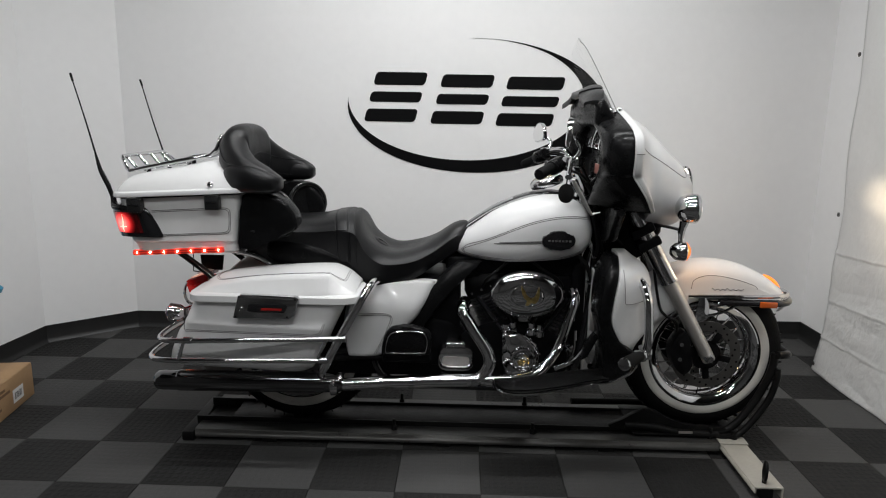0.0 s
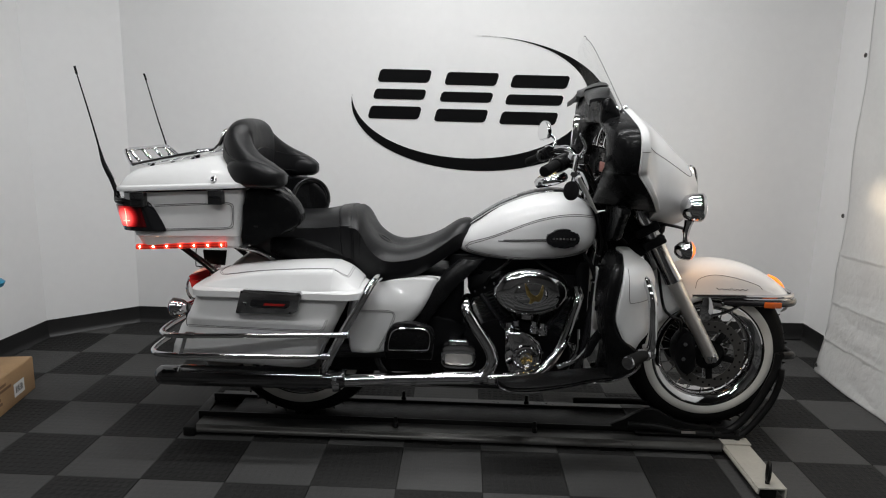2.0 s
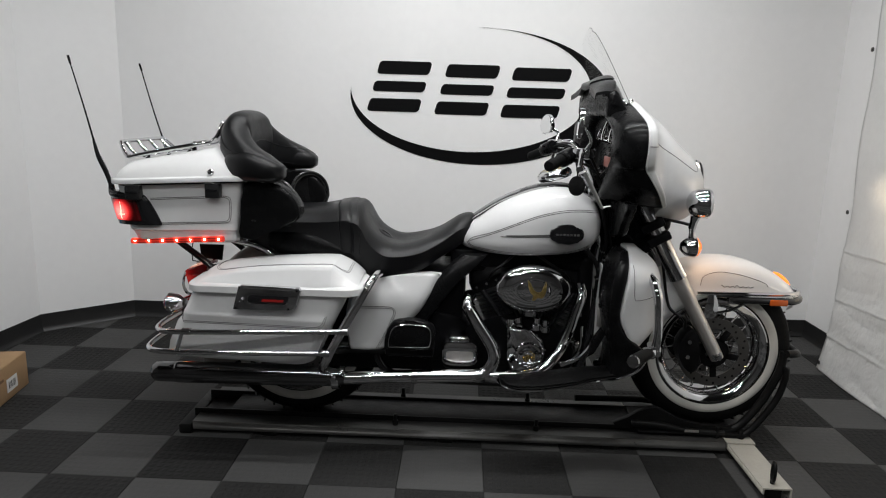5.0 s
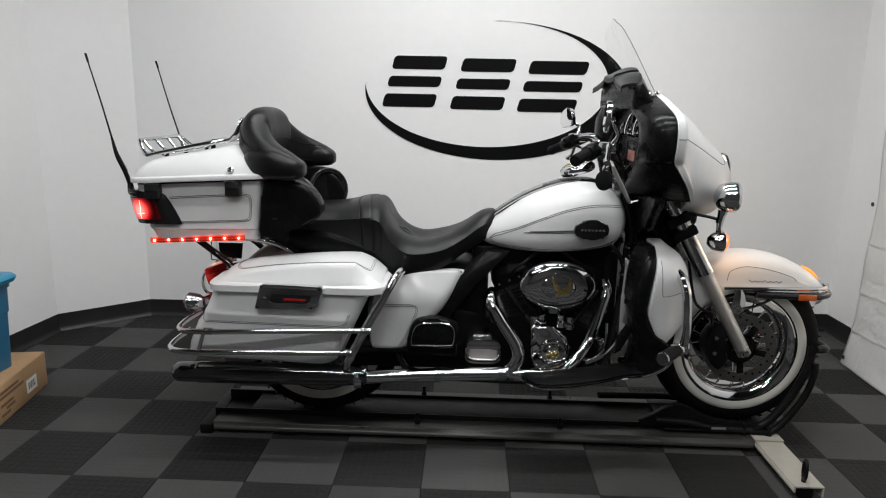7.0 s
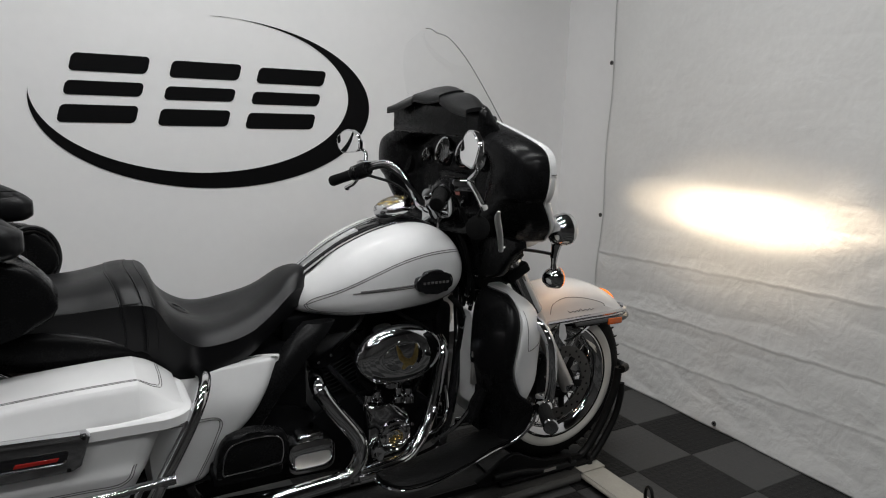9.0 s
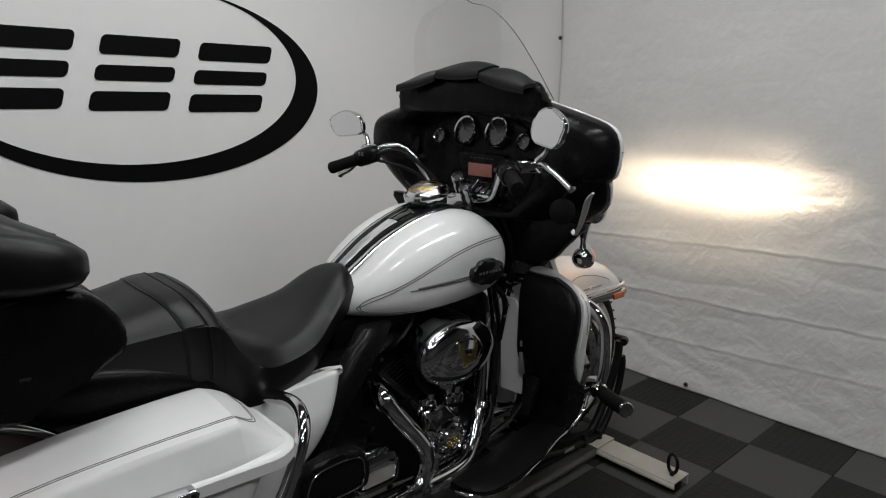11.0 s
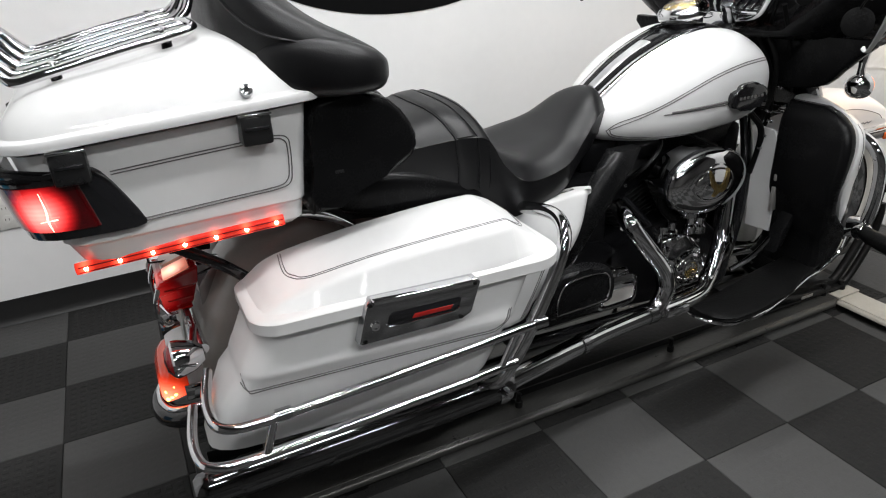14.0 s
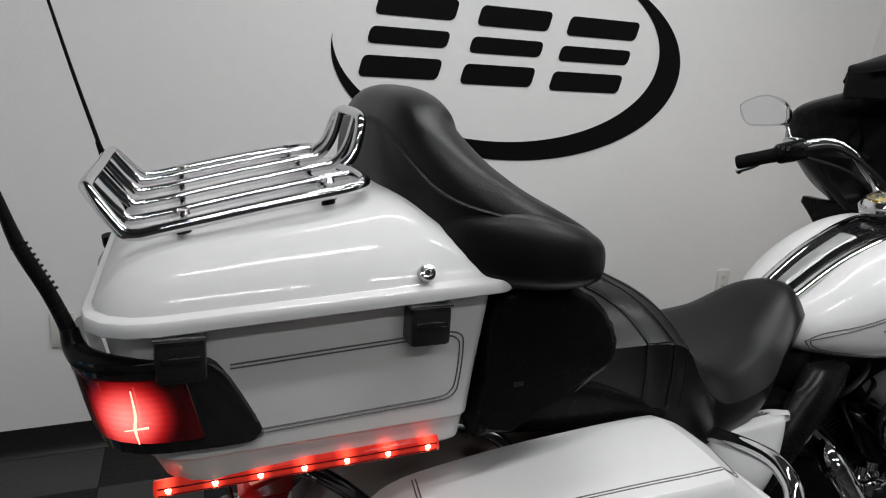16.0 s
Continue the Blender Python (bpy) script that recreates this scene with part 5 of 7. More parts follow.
# passenger backrest that wraps round
PAD = [(-0.495, -0.256, 1.045, 1.076, 0.020), (-0.506, -0.262, 1.034, 1.094, 0.038), (-0.54, -0.264, 1.030, 1.116, 0.046), (-0.60, -0.252, 1.028, 1.146, 0.052), (-0.652, -0.218, 1.028, 1.182, 0.054), (-0.688, -0.172, 1.028, 1.222, 0.054), (-0.698, -0.140, 1.03, 1.246, 0.055), (-0.702, -0.085, 1.03, 1.262, 0.054), (-0.704, 0, 1.03, 1.266, 0.053)]
PAD += [(x, -y, a, b, t) for x, y, a, b, t in PAD[-2::-1]]
rings = []
for i, (x, y, zb, zt, t) in enumerate(PAD):
    a, b = PAD[max(0, i - 1)], PAD[min(len(PAD) - 1, i + 1)]
    d = Vector((b[0] - a[0], b[1] - a[1], 0)).normalized()
    n = Vector((d.y, -d.x, 0))
    ring = []
    for k in range(16):
        c, s = math.cos(2 * math.pi * k / 16), math.sin(2 * math.pi * k / 16)
        lean = 0.012 * ((zb + zt) / 2 + (zt - zb) / 2 * s - 1.05) / 0.2
        p = Vector((x + lean, y, (zb + zt) / 2)) + n * (t * math.copysign(abs(c) ** 0.72, c)) + Vector((0, 0, (zt - zb) / 2 * math.copysign(abs(s) ** 0.72, s)))
        ring.append(p)
    rings.append(ring)
pad = part("backrest", skin(rings, 4, 3), LEATHER, bike, "black leather wraparound passenger backrest", sharp=70)
tree = surface_of(pad)
for zz, span in ((1.125, 0.25), (1.06, 0.26)):
    pts = []
    for k in range(25):
        y = -span + 2 * span * k / 24
        hit = tree.ray_cast(Vector((0.2, y, zz + 0.03 * math.cos(y * 9))), Vector((-1, 0, 0)))
        if hit[0] is not None:
            pts.append(hit[0] + Vector((0.0005, 0, 0)))
    if len(pts) > 3:
        part("pad_seam", tube(pts, 0.0022, 6, 1), LEATHER, pad)
part("pad_seam", pin_line(pad, [(-0.745, 1.215), (-0.725, 1.17), (-0.69, 1.135), (-0.63, 1.118), (-0.57, 1.108), (-0.51, 1.09)], 0.003), LEATHER, pad)
rings = []
for x, y, zb, zt, t in ((-0.712, -0.215, 1.05, 1.095, 0.02), (-0.678, -0.238, 1.030, 1.120, 0.044), (-0.61, -0.262, 1.024, 1.128, 0.060), (-0.55, -0.272, 1.024, 1.114, 0.062), (-0.507, -0.270, 1.028, 1.096, 0.052), (-0.486, -0.264, 1.040, 1.080, 0.028)):
    rings.append([(x, y + t * math.copysign(abs(math.cos(a)) ** 0.7, math.cos(a)), (zb + zt) / 2 + (zt - zb) / 2 * math.copysign(abs(math.sin(a)) ** 0.7, math.sin(a))) for a in (2 * math.pi * k / 16 for k in range(16))])
part("bolster", skin(rings, 4, 3), LEATHER, pad, sharp=70, both=True)
part("pad_foot", block(-0.74, -0.62, -0.2, 0.2, 0.99, 1.04, 0.012), PLASTIC, pad)

# rear speaker pods beside the passenger
pod = part("speaker_pod", plate([(-0.648, 0.812), (-0.638, 0.90), (-0.628, 1.016), (-0.57, 1.021), (-0.508, 1.017), (-0.462, 0.985), (-0.434, 0.935), (-0.444, 0.893), (-0.505, 0.862), (-0.60, 0.832)], -0.282, -0.185, 0.014, 3, n=2), PLASTIC, bike, "black rear speaker pod beside the seat", both=True)
for side in (-1, 1):
    at = (-0.524 if side < 0 else -0.500, 0.176 * side, 0.937)
    part("speaker_cup", lathe([(0.05, -0.03), (0.07, -0.012), (0.076, 0.0), (0.074, 0.008), (0.064, 0.004), (0.06, -0.006), (0.0, -0.01)], at, (0.62, -0.78 * side, 0.1), 40), PLASTIC, bike, "round black rear speaker")
    part("speaker_ring", lathe([(0.078, -0.004), (0.086, 0.002), (0.088, 0.010), (0.084, 0.015), (0.078, 0.013), (0.075, 0.004)], at, (0.62, -0.78 * side, 0.1), 48, closed=True), SATIN_BLACK, bike, "satin black speaker ring")
    part("speaker_trim", lathe([(0.070, 0.008), (0.0725, 0.011), (0.075, 0.008), (0.0725, 0.005)], at, (0.62, -0.78 * side, 0.1), 48, closed=True), IRON, bike, "thin grey speaker trim")
part("pod_emblem", block(-0.600, -0.584, -0.2838, -0.2815, 0.886, 0.892, 0.001), SATIN_BLACK, pod)

rings = []
for x, hw, zb, zt in ((-0.60, 0.15, 0.79, 0.86), (-0.56, 0.18, 0.745, 0.855), (-0.45, 0.188, 0.715, 0.85), (-0.34, 0.193, 0.695, 0.82), (-0.24, 0.196, 0.68, 0.78), (-0.18, 0.18, 0.675, 0.76)):
    rings.append(oval(x, hw, zb, zt, 4.0, 20))
part("seat_base", skin(rings, 4, 2), PLASTIC, bike, "black seat base")

# top case
TIP = 0.056
body_rings = [slab(0.792, -1.025, -0.672, -0.252, 0.252, 0.05, TIP * 0.5, 4, 0.018), slab(0.802, -1.035, -0.662, -0.264, 0.264, 0.055, TIP * 0.5, 4, 0.02), slab(0.834, -1.05, -0.658, -0.268, 0.268, 0.055, TIP * 0.5, 4, 0.02), slab(0.839, -1.056, -0.655, -0.272, 0.272, 0.055, TIP * 0.5, 4, 0.02), slab(0.90, -1.072, -0.648, -0.274, 0.274, 0.055, TIP * 0.7, 4, 0.02), slab(0.993, -1.090, -0.635, -0.278, 0.278, 0.055, TIP, 4, 0.02)]
case = part("top_case", stack(body_rings), PEARL, bike, "white pearl luggage top case with lid and red lights", sharp=30)
part("seal", stack([slab(0.9935, -1.09, -0.642, -0.274, 0.274, 0.053, TIP), slab(0.999, -1.09, -0.642, -0.274, 0.274, 0.053, TIP)]), PLASTIC, case)
lid_rings = [slab(1.000, -1.104, -0.618, -0.300, 0.300, 0.072, TIP, 4, 0.024), slab(1.002, -1.108, -0.613, -0.305, 0.305, 0.076, TIP, 4, 0.026), slab(1.014, -1.108, -0.613, -0.305, 0.305, 0.076, TIP, 4, 0.026), slab(1.018, -1.105, -0.617, -0.301, 0.301, 0.074, TIP, 4, 0.026), slab(1.021, -1.098, -0.630, -0.294, 0.294, 0.07, TIP * 1.03, 4, 0.03),
             slab(1.030, -1.094, -0.638, -0.290, 0.290, 0.068, TIP * 1.1, 4, 0.035), slab(1.054, -1.076, -0.668, -0.274, 0.274, 0.062, TIP * 1.5, 4, 0.05), slab(1.072, -1.054, -0.703, -0.252, 0.252, 0.06, TIP * 2.1), slab(1.080, -1.036, -0.724, -0.235, 0.235, 0.06, TIP * 2.6), slab(1.0855, -1.012, -0.744, -0.214, 0.214, 0.065, TIP * 3.2), slab(1.089, -0.98, -0.765, -0.18, 0.18, 0.07, TIP * 3.6), slab(1.093, -0.93, -0.80, -0.12, 0.12, 0.055, TIP * 3.9)]
lid = part("case_lid", skin(lid_rings, 2, 1), PEARL, case, "white pearl lid", sharp=28)
lock = part("lid_lock", lathe([(0, 0.007), (0.005, 0.007), (0.0055, 0.009), (0.0095, 0.008), (0.011, 0.004), (0.011, -0.01)], (-0.734, -0.290, 1.053), (0, -1, 0.6), 24), DARK_CHROME, case, "round chrome key lock")
part("keyhole", lathe([(0, 0.0078), (0.0035, 0.0078), (0.0038, 0.006)], (-0.734, -0.290, 1.053), (0, -1, 0.6), 16), STEEL_DARK, lock)
for lx in (-1.009, -0.729):
    z = 0.985 + TIP * (lx + 1.09)
    latch = part("latch", block(lx - 0.026, lx + 0.026, -0.306, -0.270, z - 0.040, z + 0.011, 0.006), SATIN_BLACK, case, "black snap latch", both=True)
    part("latch_cap", block(lx - 0.027, lx + 0.027, -0.308, -0.286, z + 0.0095, z + 0.0135, 0.0015), CHROME, latch)
    part("latch_lip", block(lx - 0.020, lx + 0.020, -0.3085, -0.303, z - 0.014, z - 0.008, 0.001), GLOSS_BLACK, latch)
for grow in (0.0, 0.005):
    part("pinstripe", pin_line(case, [(-0.958, 0.950 + grow), (-0.85, 0.957 + grow), (-0.75, 0.963 + grow), (-0.70, 0.966 + grow), (-0.682 + grow, 0.960 + grow), (-0.678 + grow, 0.945), (-0.680 + grow, 0.905), (-0.686 + grow, 0.888 - grow), (-0.705, 0.880 - grow), (-0.78, 0.876 - grow), (-0.935, 0.868 - grow)], 0.0011), STRIPE, case)

# corner tail lights wrapped round the case
for side in (-1, 1):
    def corner(z, x1, off):
        pts = [(x1, -0.2775 - off), (-1.03, -0.278 - off), (-1.066, -0.275 - off), (-1.097, -0.264 - off * 0.8), (-1.114 - off * 0.4, -0.245 - off * 0.3), (-1.121 - off, -0.20), (-1.121 - off, -0.12)]
        return [(x - (z - 0.97) * 0.24, y * -side, z) for x, y in pts]
    outer = [corner(z, x1, 0.008) for z, x1 in ((0.860, -0.970), (0.866, -0.962), (0.915, -0.972), (0.960, -0.986), (0.968, -0.996))]
    inner_rim = [[(x * 0.985, y * 0.93, z) for x, y, z in ring] for ring in outer]
    rings = [r + q[::-1] for r, q in zip(outer, inner_rim)]
    house = part("tail_light_housing", skin(rings, 2, 2), GLOSS_BLACK, case, "gloss black tail light housing")
    lens = []
    for z in (0.876, 0.88, 0.915, 0.945, 0.949):
        ring = corner(z, -1.014, 0.0125)
        lens.append(ring + [(x * 0.985, y * 0.94, zz) for x, y, zz in ring[::-1]])
    part("tail_lens", skin(lens, 2, 2), CORNER_LENS if side < 0 else CORNER_LENS_LEFT, house, "lit red corner tail lens")
    part("lamp_bulb", tube([(-1.054, 0.2925 * side, 0.880), (-1.0575, 0.2928 * side, 0.898), (-1.0565, 0.2926 * side, 0.915), (-1.060, 0.292 * side, 0.943)], [0.0006, 0.0016, 0.0014, 0.0006], 8, 3), RED_HOT, house)
    part("lamp_bulb", tube([(-1.068, 0.2925 * side, 0.8975), (-1.044, 0.2932 * side, 0.8985)], [0.0006, 0.0014], 8, 1), RED_HOT, house)

# aerial mounts on the housings
for side in (-1, 1):
    part("aerial_mount", tube([(-1.03, 0.277 * side, 0.958), (-1.075, 0.268 * side, 0.962), (-1.104, 0.246 * side, 0.964), (-1.117, 0.228 * side, 0.972), (-1.122, 0.222 * side, 0.992)], [0.010, 0.0125, 0.0135, 0.012, 0.0095], 12, 4), PLASTIC, case, "black aerial mount")

# red light strips under the case
for side in (-1, 1):
    ends = Vector((-1.045, 0.250 * side, 0.795)), Vector((-0.703, 0.279 * side, 0.819))
    strip = part("light_strip", tube([ends[0], ends[1]], 0.0105, 8, 1), RED_STRIP, case, "red light strip with bright diodes")
    for dz in (-0.0045, 0.0045):
        part("strip_line", tube([ends[0] + Vector((0.004, 0.0098 * side, dz)), ends[1] + Vector((-0.004, 0.0098 * side, dz))], 0.0011, 6, 1), RED_DARK, strip)
    for k in range(7):
        p = ends[0].lerp(ends[1], 0.045 + 0.91 * k / 6) + Vector((0, 0.009 * side, 0.001))
        part("diode", lathe([(0, 0.0032), (0.0026, 0.0026), (0.0040, 0.0)], p, (0, side, 0.15), 12), LED, strip)

# aerials
for side, shift in ((-1, 0.0), (1, 0.055)):
    aerial = part("aerial", tube([(-1.118 + shift * 0.2, 0.224 * side, 0.972), (-1.124 + shift * 0.6, 0.221 * side, 0.995), (-1.139 + shift, 0.219 * side, 1.035), (-1.163 + shift, 0.218 * side, 1.09), (-1.18 + shift, 0.212 * side, 1.15)], [0.010, 0.0085, 0.0078, 0.0075, 0.004], 12, 4), PLASTIC, bike, "black whip aerial")
    for k in range(9):
        f = k / 8
        part("coil_ring", tube([(-1.137 + shift - 0.024 * f, (0.2185 - 0.002 * f) * side, 1.035 + 0.050 * f), (-1.138 + shift - 0.024 * f, (0.2182 - 0.002 * f) * side, 1.0375 + 0.050 * f)], 0.009, 10, 1), PLASTIC, aerial)
    part("whip", tube([(-1.178 + shift, 0.213 * side, 1.145), (-1.21 + shift, 0.206 * side, 1.27), (-1.253 + shift * 1.1, 0.20 * side, 1.43)], [0.0035, 0.0028, 0.0022], 8, 4), PLASTIC, aerial)
    part("whip_tip", tube([(-1.247 + shift * 1.1, 0.201 * side, 1.408), (-1.2545 + shift * 1.1, 0.199 * side, 1.436)], 0.0042, 8, 1), PLASTIC, aerial)

# luggage rack on the lid
R_, DROP = 0.0075, Matrix.Translation((0.004, 0, -0.011))
frame_path = [(-0.80, -0.10, 1.163), (-0.788, -0.165, 1.161), (-0.795, -0.202, 1.158), (-0.825, -0.216, 1.152), (-0.90, -0.218, 1.138), (-1.02, -0.218, 1.112), (-1.055, -0.216, 1.105), (-1.072, -0.208, 1.112), (-1.10, -0.18, 1.146), (-1.106, -0.15, 1.153), (-1.106, 0, 1.153)]
frame_path += [(x, -y, z) for x, y, z in frame_path[-2::-1]]
rack = part("luggage_rack", moved(tube(frame_path, R_, 12, 4), DROP), CHROME, bike, "chrome tubular luggage rack on the top case")
part("front_hoop", moved(tube([(-0.80, -0.10, 1.163), (-0.782, -0.096, 1.182), (-0.770, -0.085, 1.218), (-0.766, -0.06, 1.232), (-0.766, 0, 1.235), (-0.766, 0.06, 1.232), (-0.770, 0.085, 1.218), (-0.782, 0.096, 1.182), (-0.80, 0.10, 1.163)], R_, 12, 4), DROP), CHROME, rack)
for sy in (-0.145, -0.05, 0.05, 0.145):
    front_top = [(-0.80, 1.163), (-0.78, 1.19), (-0.768, 1.230)] if abs(sy) < 0.1 else [(-0.80, 1.161)]
    path = [(-1.103, 1.150), (-1.072, 1.113), (-1.05, 1.108), (-0.95, 1.130), (-0.83, 1.156)] + front_top
    part("slat", moved(tube([(x, sy, z) for x, z in path], 0.0065, 10, 3), DROP), CHROME, rack)
for rx, rz in ((-1.0, 1.112), (-0.83, 1.149)):
    for side in (-1, 1):
        part("rack_foot", tube([(rx, 0.185 * side, rz - 0.046), (rx, 0.185 * side, rz - 0.014)], [0.010, 0.008], 10, 1), PLASTIC, rack)
        part("rack_bolt", lathe([(0, 0.006), (0.006, 0.005), (0.008, 0.0)], (rx, 0.185 * side, rz - 0.002), (0, 0, 1), 12), CHROME, rack)
    part("cross_bar", tube([(rx, -0.215, rz - 0.015), (rx, 0.215, rz - 0.015)], 0.005, 8, 1), CHROME, rack)
part("case_mount", tube([(-0.70, -0.18, 0.795), (-0.62, -0.17, 0.775), (-0.56, -0.165, 0.74), (-0.52, -0.16, 0.70)], 0.011, 10), CHROME, bike, "chrome top case mounting bar", both=True)
part("case_mount", tube([(-0.92, -0.16, 0.785), (-0.86, -0.17, 0.745), (-0.80, -0.175, 0.70), (-0.74, -0.18, 0.64)], 0.012, 10), GLOSS_BLACK, bike, "black top case support bar", both=True)

# rear fender and tail lamp
rings = []
for deg, half in ((-22, 0.10), (-12, 0.112), (5, 0.115), (30, 0.116), (55, 0.116), (80, 0.114), (105, 0.108), (118, 0.098)):
    a = radians(180 - deg)
    prof = [(-half, 0.24), (-half * 1.0, 0.32), (-half * 0.93, 0.375), (-half * 0.6, 0.405), (0, 0.412)]
    prof += [(-y, r) for y, r in prof[-2::-1]]
    rings.append([(REAR.x + r * math.cos(a), y, REAR.z + r * math.sin(a)) for y, r in prof])
rear_fender = part("rear_fender", skin(rings, 5, 3, closed=False), TAUPE, bike, "glossy grey-brown rear fender", sharp=60)
shell = rear_fender.modifiers.new("thickness", "SOLIDIFY")
shell.thickness, shell.offset = 0.003, -1
tail = part("tail_lamp", skin([oval(-0.80, 0.03, 0.60, 0.655, 2.8), oval(-0.83, 0.048, 0.575, 0.662, 3.0), oval(-0.858, 0.060, 0.565, 0.664, 3.6)], 3, 2), CHROME, bike, "red centre tail lamp in a chrome shell")
part("tail_lens", stack([slab(0.556, -0.924, -0.888, -0.026, 0.026, 0.003), slab(0.585, -0.932, -0.872, -0.052, 0.052, 0.003, 0.1), slab(0.6195, -0.935, -0.860, -0.064, 0.064, 0.003, 0.18), slab(0.623, -0.937, -0.857, -0.068, 0.068, 0.003, 0.2), slab(0.644, -0.936, -0.852, -0.069, 0.069, 0.004, 0.3), slab(0.650, -0.930, -0.855, -0.064, 0.064, 0.005, 0.32)]), CENTRE_LENS, tail, "lit red lens", sharp=15)
part("lens_trim", tube([(-0.934, 0.064, 0.640), (-0.945, 0.066, 0.61), (-0.946, 0.060, 0.575), (-0.938, 0.048, 0.548), (-0.924, 0.02, 0.534)], 0.0055, 8, 4), CHROME, tail, "chrome lens edge", both=True)
part("lamp_window", stack([slab(0.6525, -0.922, -0.868, -0.060, -0.004, 0.006, 0.32), slab(0.6565, -0.921, -0.869, -0.059, -0.005, 0.006, 0.32)]), WARM_WINDOW, tail, "bright clear window")
part("window_frame", stack([slab(0.6525, -0.922, -0.868, 0.002, 0.058, 0.006, 0.32), slab(0.660, -0.921, -0.869, 0.003, 0.057, 0.006, 0.32)]), ALLOY, tail)
part("lens_rib", block(-0.925, -0.868, -0.0705, 0.0705, 0.6315, 0.6345, 0.001), RED_REFLECTOR, tail)
part("lens_rib", block(-0.922, -0.872, -0.0600, 0.0600, 0.602, 0.605, 0.001), RED_REFLECTOR, tail)
part("lens_point", stack([slab(0.548, -0.918, -0.893, -0.014, 0.014, 0.003), slab(0.575, -0.924, -0.876, -0.050, -0.030, 0.003)]), RED_REFLECTOR, tail)
hanger = part("plate_bracket", plate([(-0.897, 0.682), (-0.815, 0.675), (-0.806, 0.737), (-0.902, 0.737)], 0.0, 0.012, 0.002), STEEL_DARK, tail, "black number plate bracket")
part("wire_loop", tube([(-0.92, 0.02, 0.75), (-0.936, 0.02, 0.737), (-0.941, 0.02, 0.675), (-0.934, 0.02, 0.664), (-0.88, 0.02, 0.662)], 0.0022, 6, 4), STEEL_DARK, hanger)
part("tail_stem", tube([(-0.902, -0.045, 0.575), (-0.905, -0.05, 0.54), (-0.908, -0.055, 0.50), (-0.92, -0.05, 0.46)], 0.009, 8, 3, flat=0.5), ALLOY, tail)
part("plate_bar", tube([(-0.88, -0.2, 0.556), (-0.885, -0.1, 0.552), (-0.887, 0, 0.55), (-0.885, 0.1, 0.552), (-0.88, 0.2, 0.556)], 0.011, 10, 4), CHROME, tail, "chrome signal bar")
for side in (-1, 1):
    s_ = part("rear_turn_signal", lathe([(0, -0.046), (0.016, -0.042), (0.029, -0.024), (0.036, 0.0), (0.037, 0.012), (0.034, 0.016)], (-0.924, 0.218 * side, 0.560), (-1, 0, 0), 30), CHROME, bike, "chrome rear turn signal with a red lens")
    part("signal_lens", lathe([(0, 0.030), (0.02, 0.027), (0.032, 0.018), (0.034, 0.012)], (-0.924, 0.218 * side, 0.560), (-1, 0, 0), 30), RED_DARK, s_, "dark red lens")
    part("signal_arm", tube([(-0.90, 0.19 * side, 0.559), (-0.885, 0.10 * side, 0.552)], 0.012, 10, 1), CHROME, s_)
tip = part("fender_tip_lamp", skin([oval(-0.875, 0.07, 0.385, 0.47, 2.6), oval(-0.92, 0.084, 0.372, 0.488, 2.8), oval(-0.958, 0.084, 0.366, 0.482, 2.8), oval(-0.972, 0.08, 0.366, 0.474, 2.8)], 3, 2), PEARL, bike, "white rear fender-tip lamp with a lit orange lens")
part("tip_lens", skin([oval(-0.945, 0.086, 0.368, 0.468, 3.0), oval(-0.978, 0.083, 0.360, 0.462, 3.0), oval(-0.996, 0.072, 0.356, 0.446, 2.8), oval(-1.004, 0.05, 0.362, 0.425, 2.6)], 3, 2), AMBER_TIP, tip, "lit red-orange lens")
for side in (-1, 1):
    for k in range(6):
        part("diode", lathe([(0, 0.003), (0.003, 0.002), (0.005, 0.0)], (-0.992 + 0.008 * (k // 2), 0.0735 * side + 0.0035 * side * (k // 2), 0.382 + 0.02 * (k % 2) + 0.006 * (k // 2)), (-0.6, side, 0.3), 10), AMBER_DOT, tip)
for side in (-1, 1):
    part("tip_facet", block(-0.955, -0.905, min(0.083 * side, 0.088 * side), max(0.083 * side, 0.088 * side), 0.372, 0.412, 0.002), CHROME, tip)
part("tip_rim", tube([(-0.88, -0.09, 0.362), (-0.95, -0.088, 0.355), (-0.99, -0.07, 0.35), (-1.008, -0.03, 0.347), (-1.01, 0, 0.346), (-1.008, 0.03, 0.347), (-0.99, 0.07, 0.35), (-0.95, 0.088, 0.355), (-0.88, 0.09, 0.362)], 0.0075, 10, 4), CHROME, tip, "chrome rim under the lens")
part("rear_valance", tube([(-0.80, -0.105, 0.345), (-0.90, -0.095, 0.335), (-0.965, -0.06, 0.325), (-0.985, 0, 0.32), (-0.965, 0.06, 0.325), (-0.90, 0.095, 0.335), (-0.80, 0.105, 0.345)], 0.026, 10, 4), GLOSS_BLACK, bike, "black rear fender valance")

tip.location.x += 0.024


# saddlebags
def bag_ring(z, x0, x1, y0, y1, r=0.045):
    return slab(z, x0, x1, y0, y1, r)


def inward(x, y):
    """The bags narrow towards the rear."""
    w = min(1.0, max(0.0, (abs(y) - 0.19) / 0.2))
    return y - math.copysign(0.1 * max(0.0, -0.35 - x) * w, y)


def tapered(bm):
    for v in bm.verts:
        v.co.y = inward(v.co.x, v.co.y)
    return bm


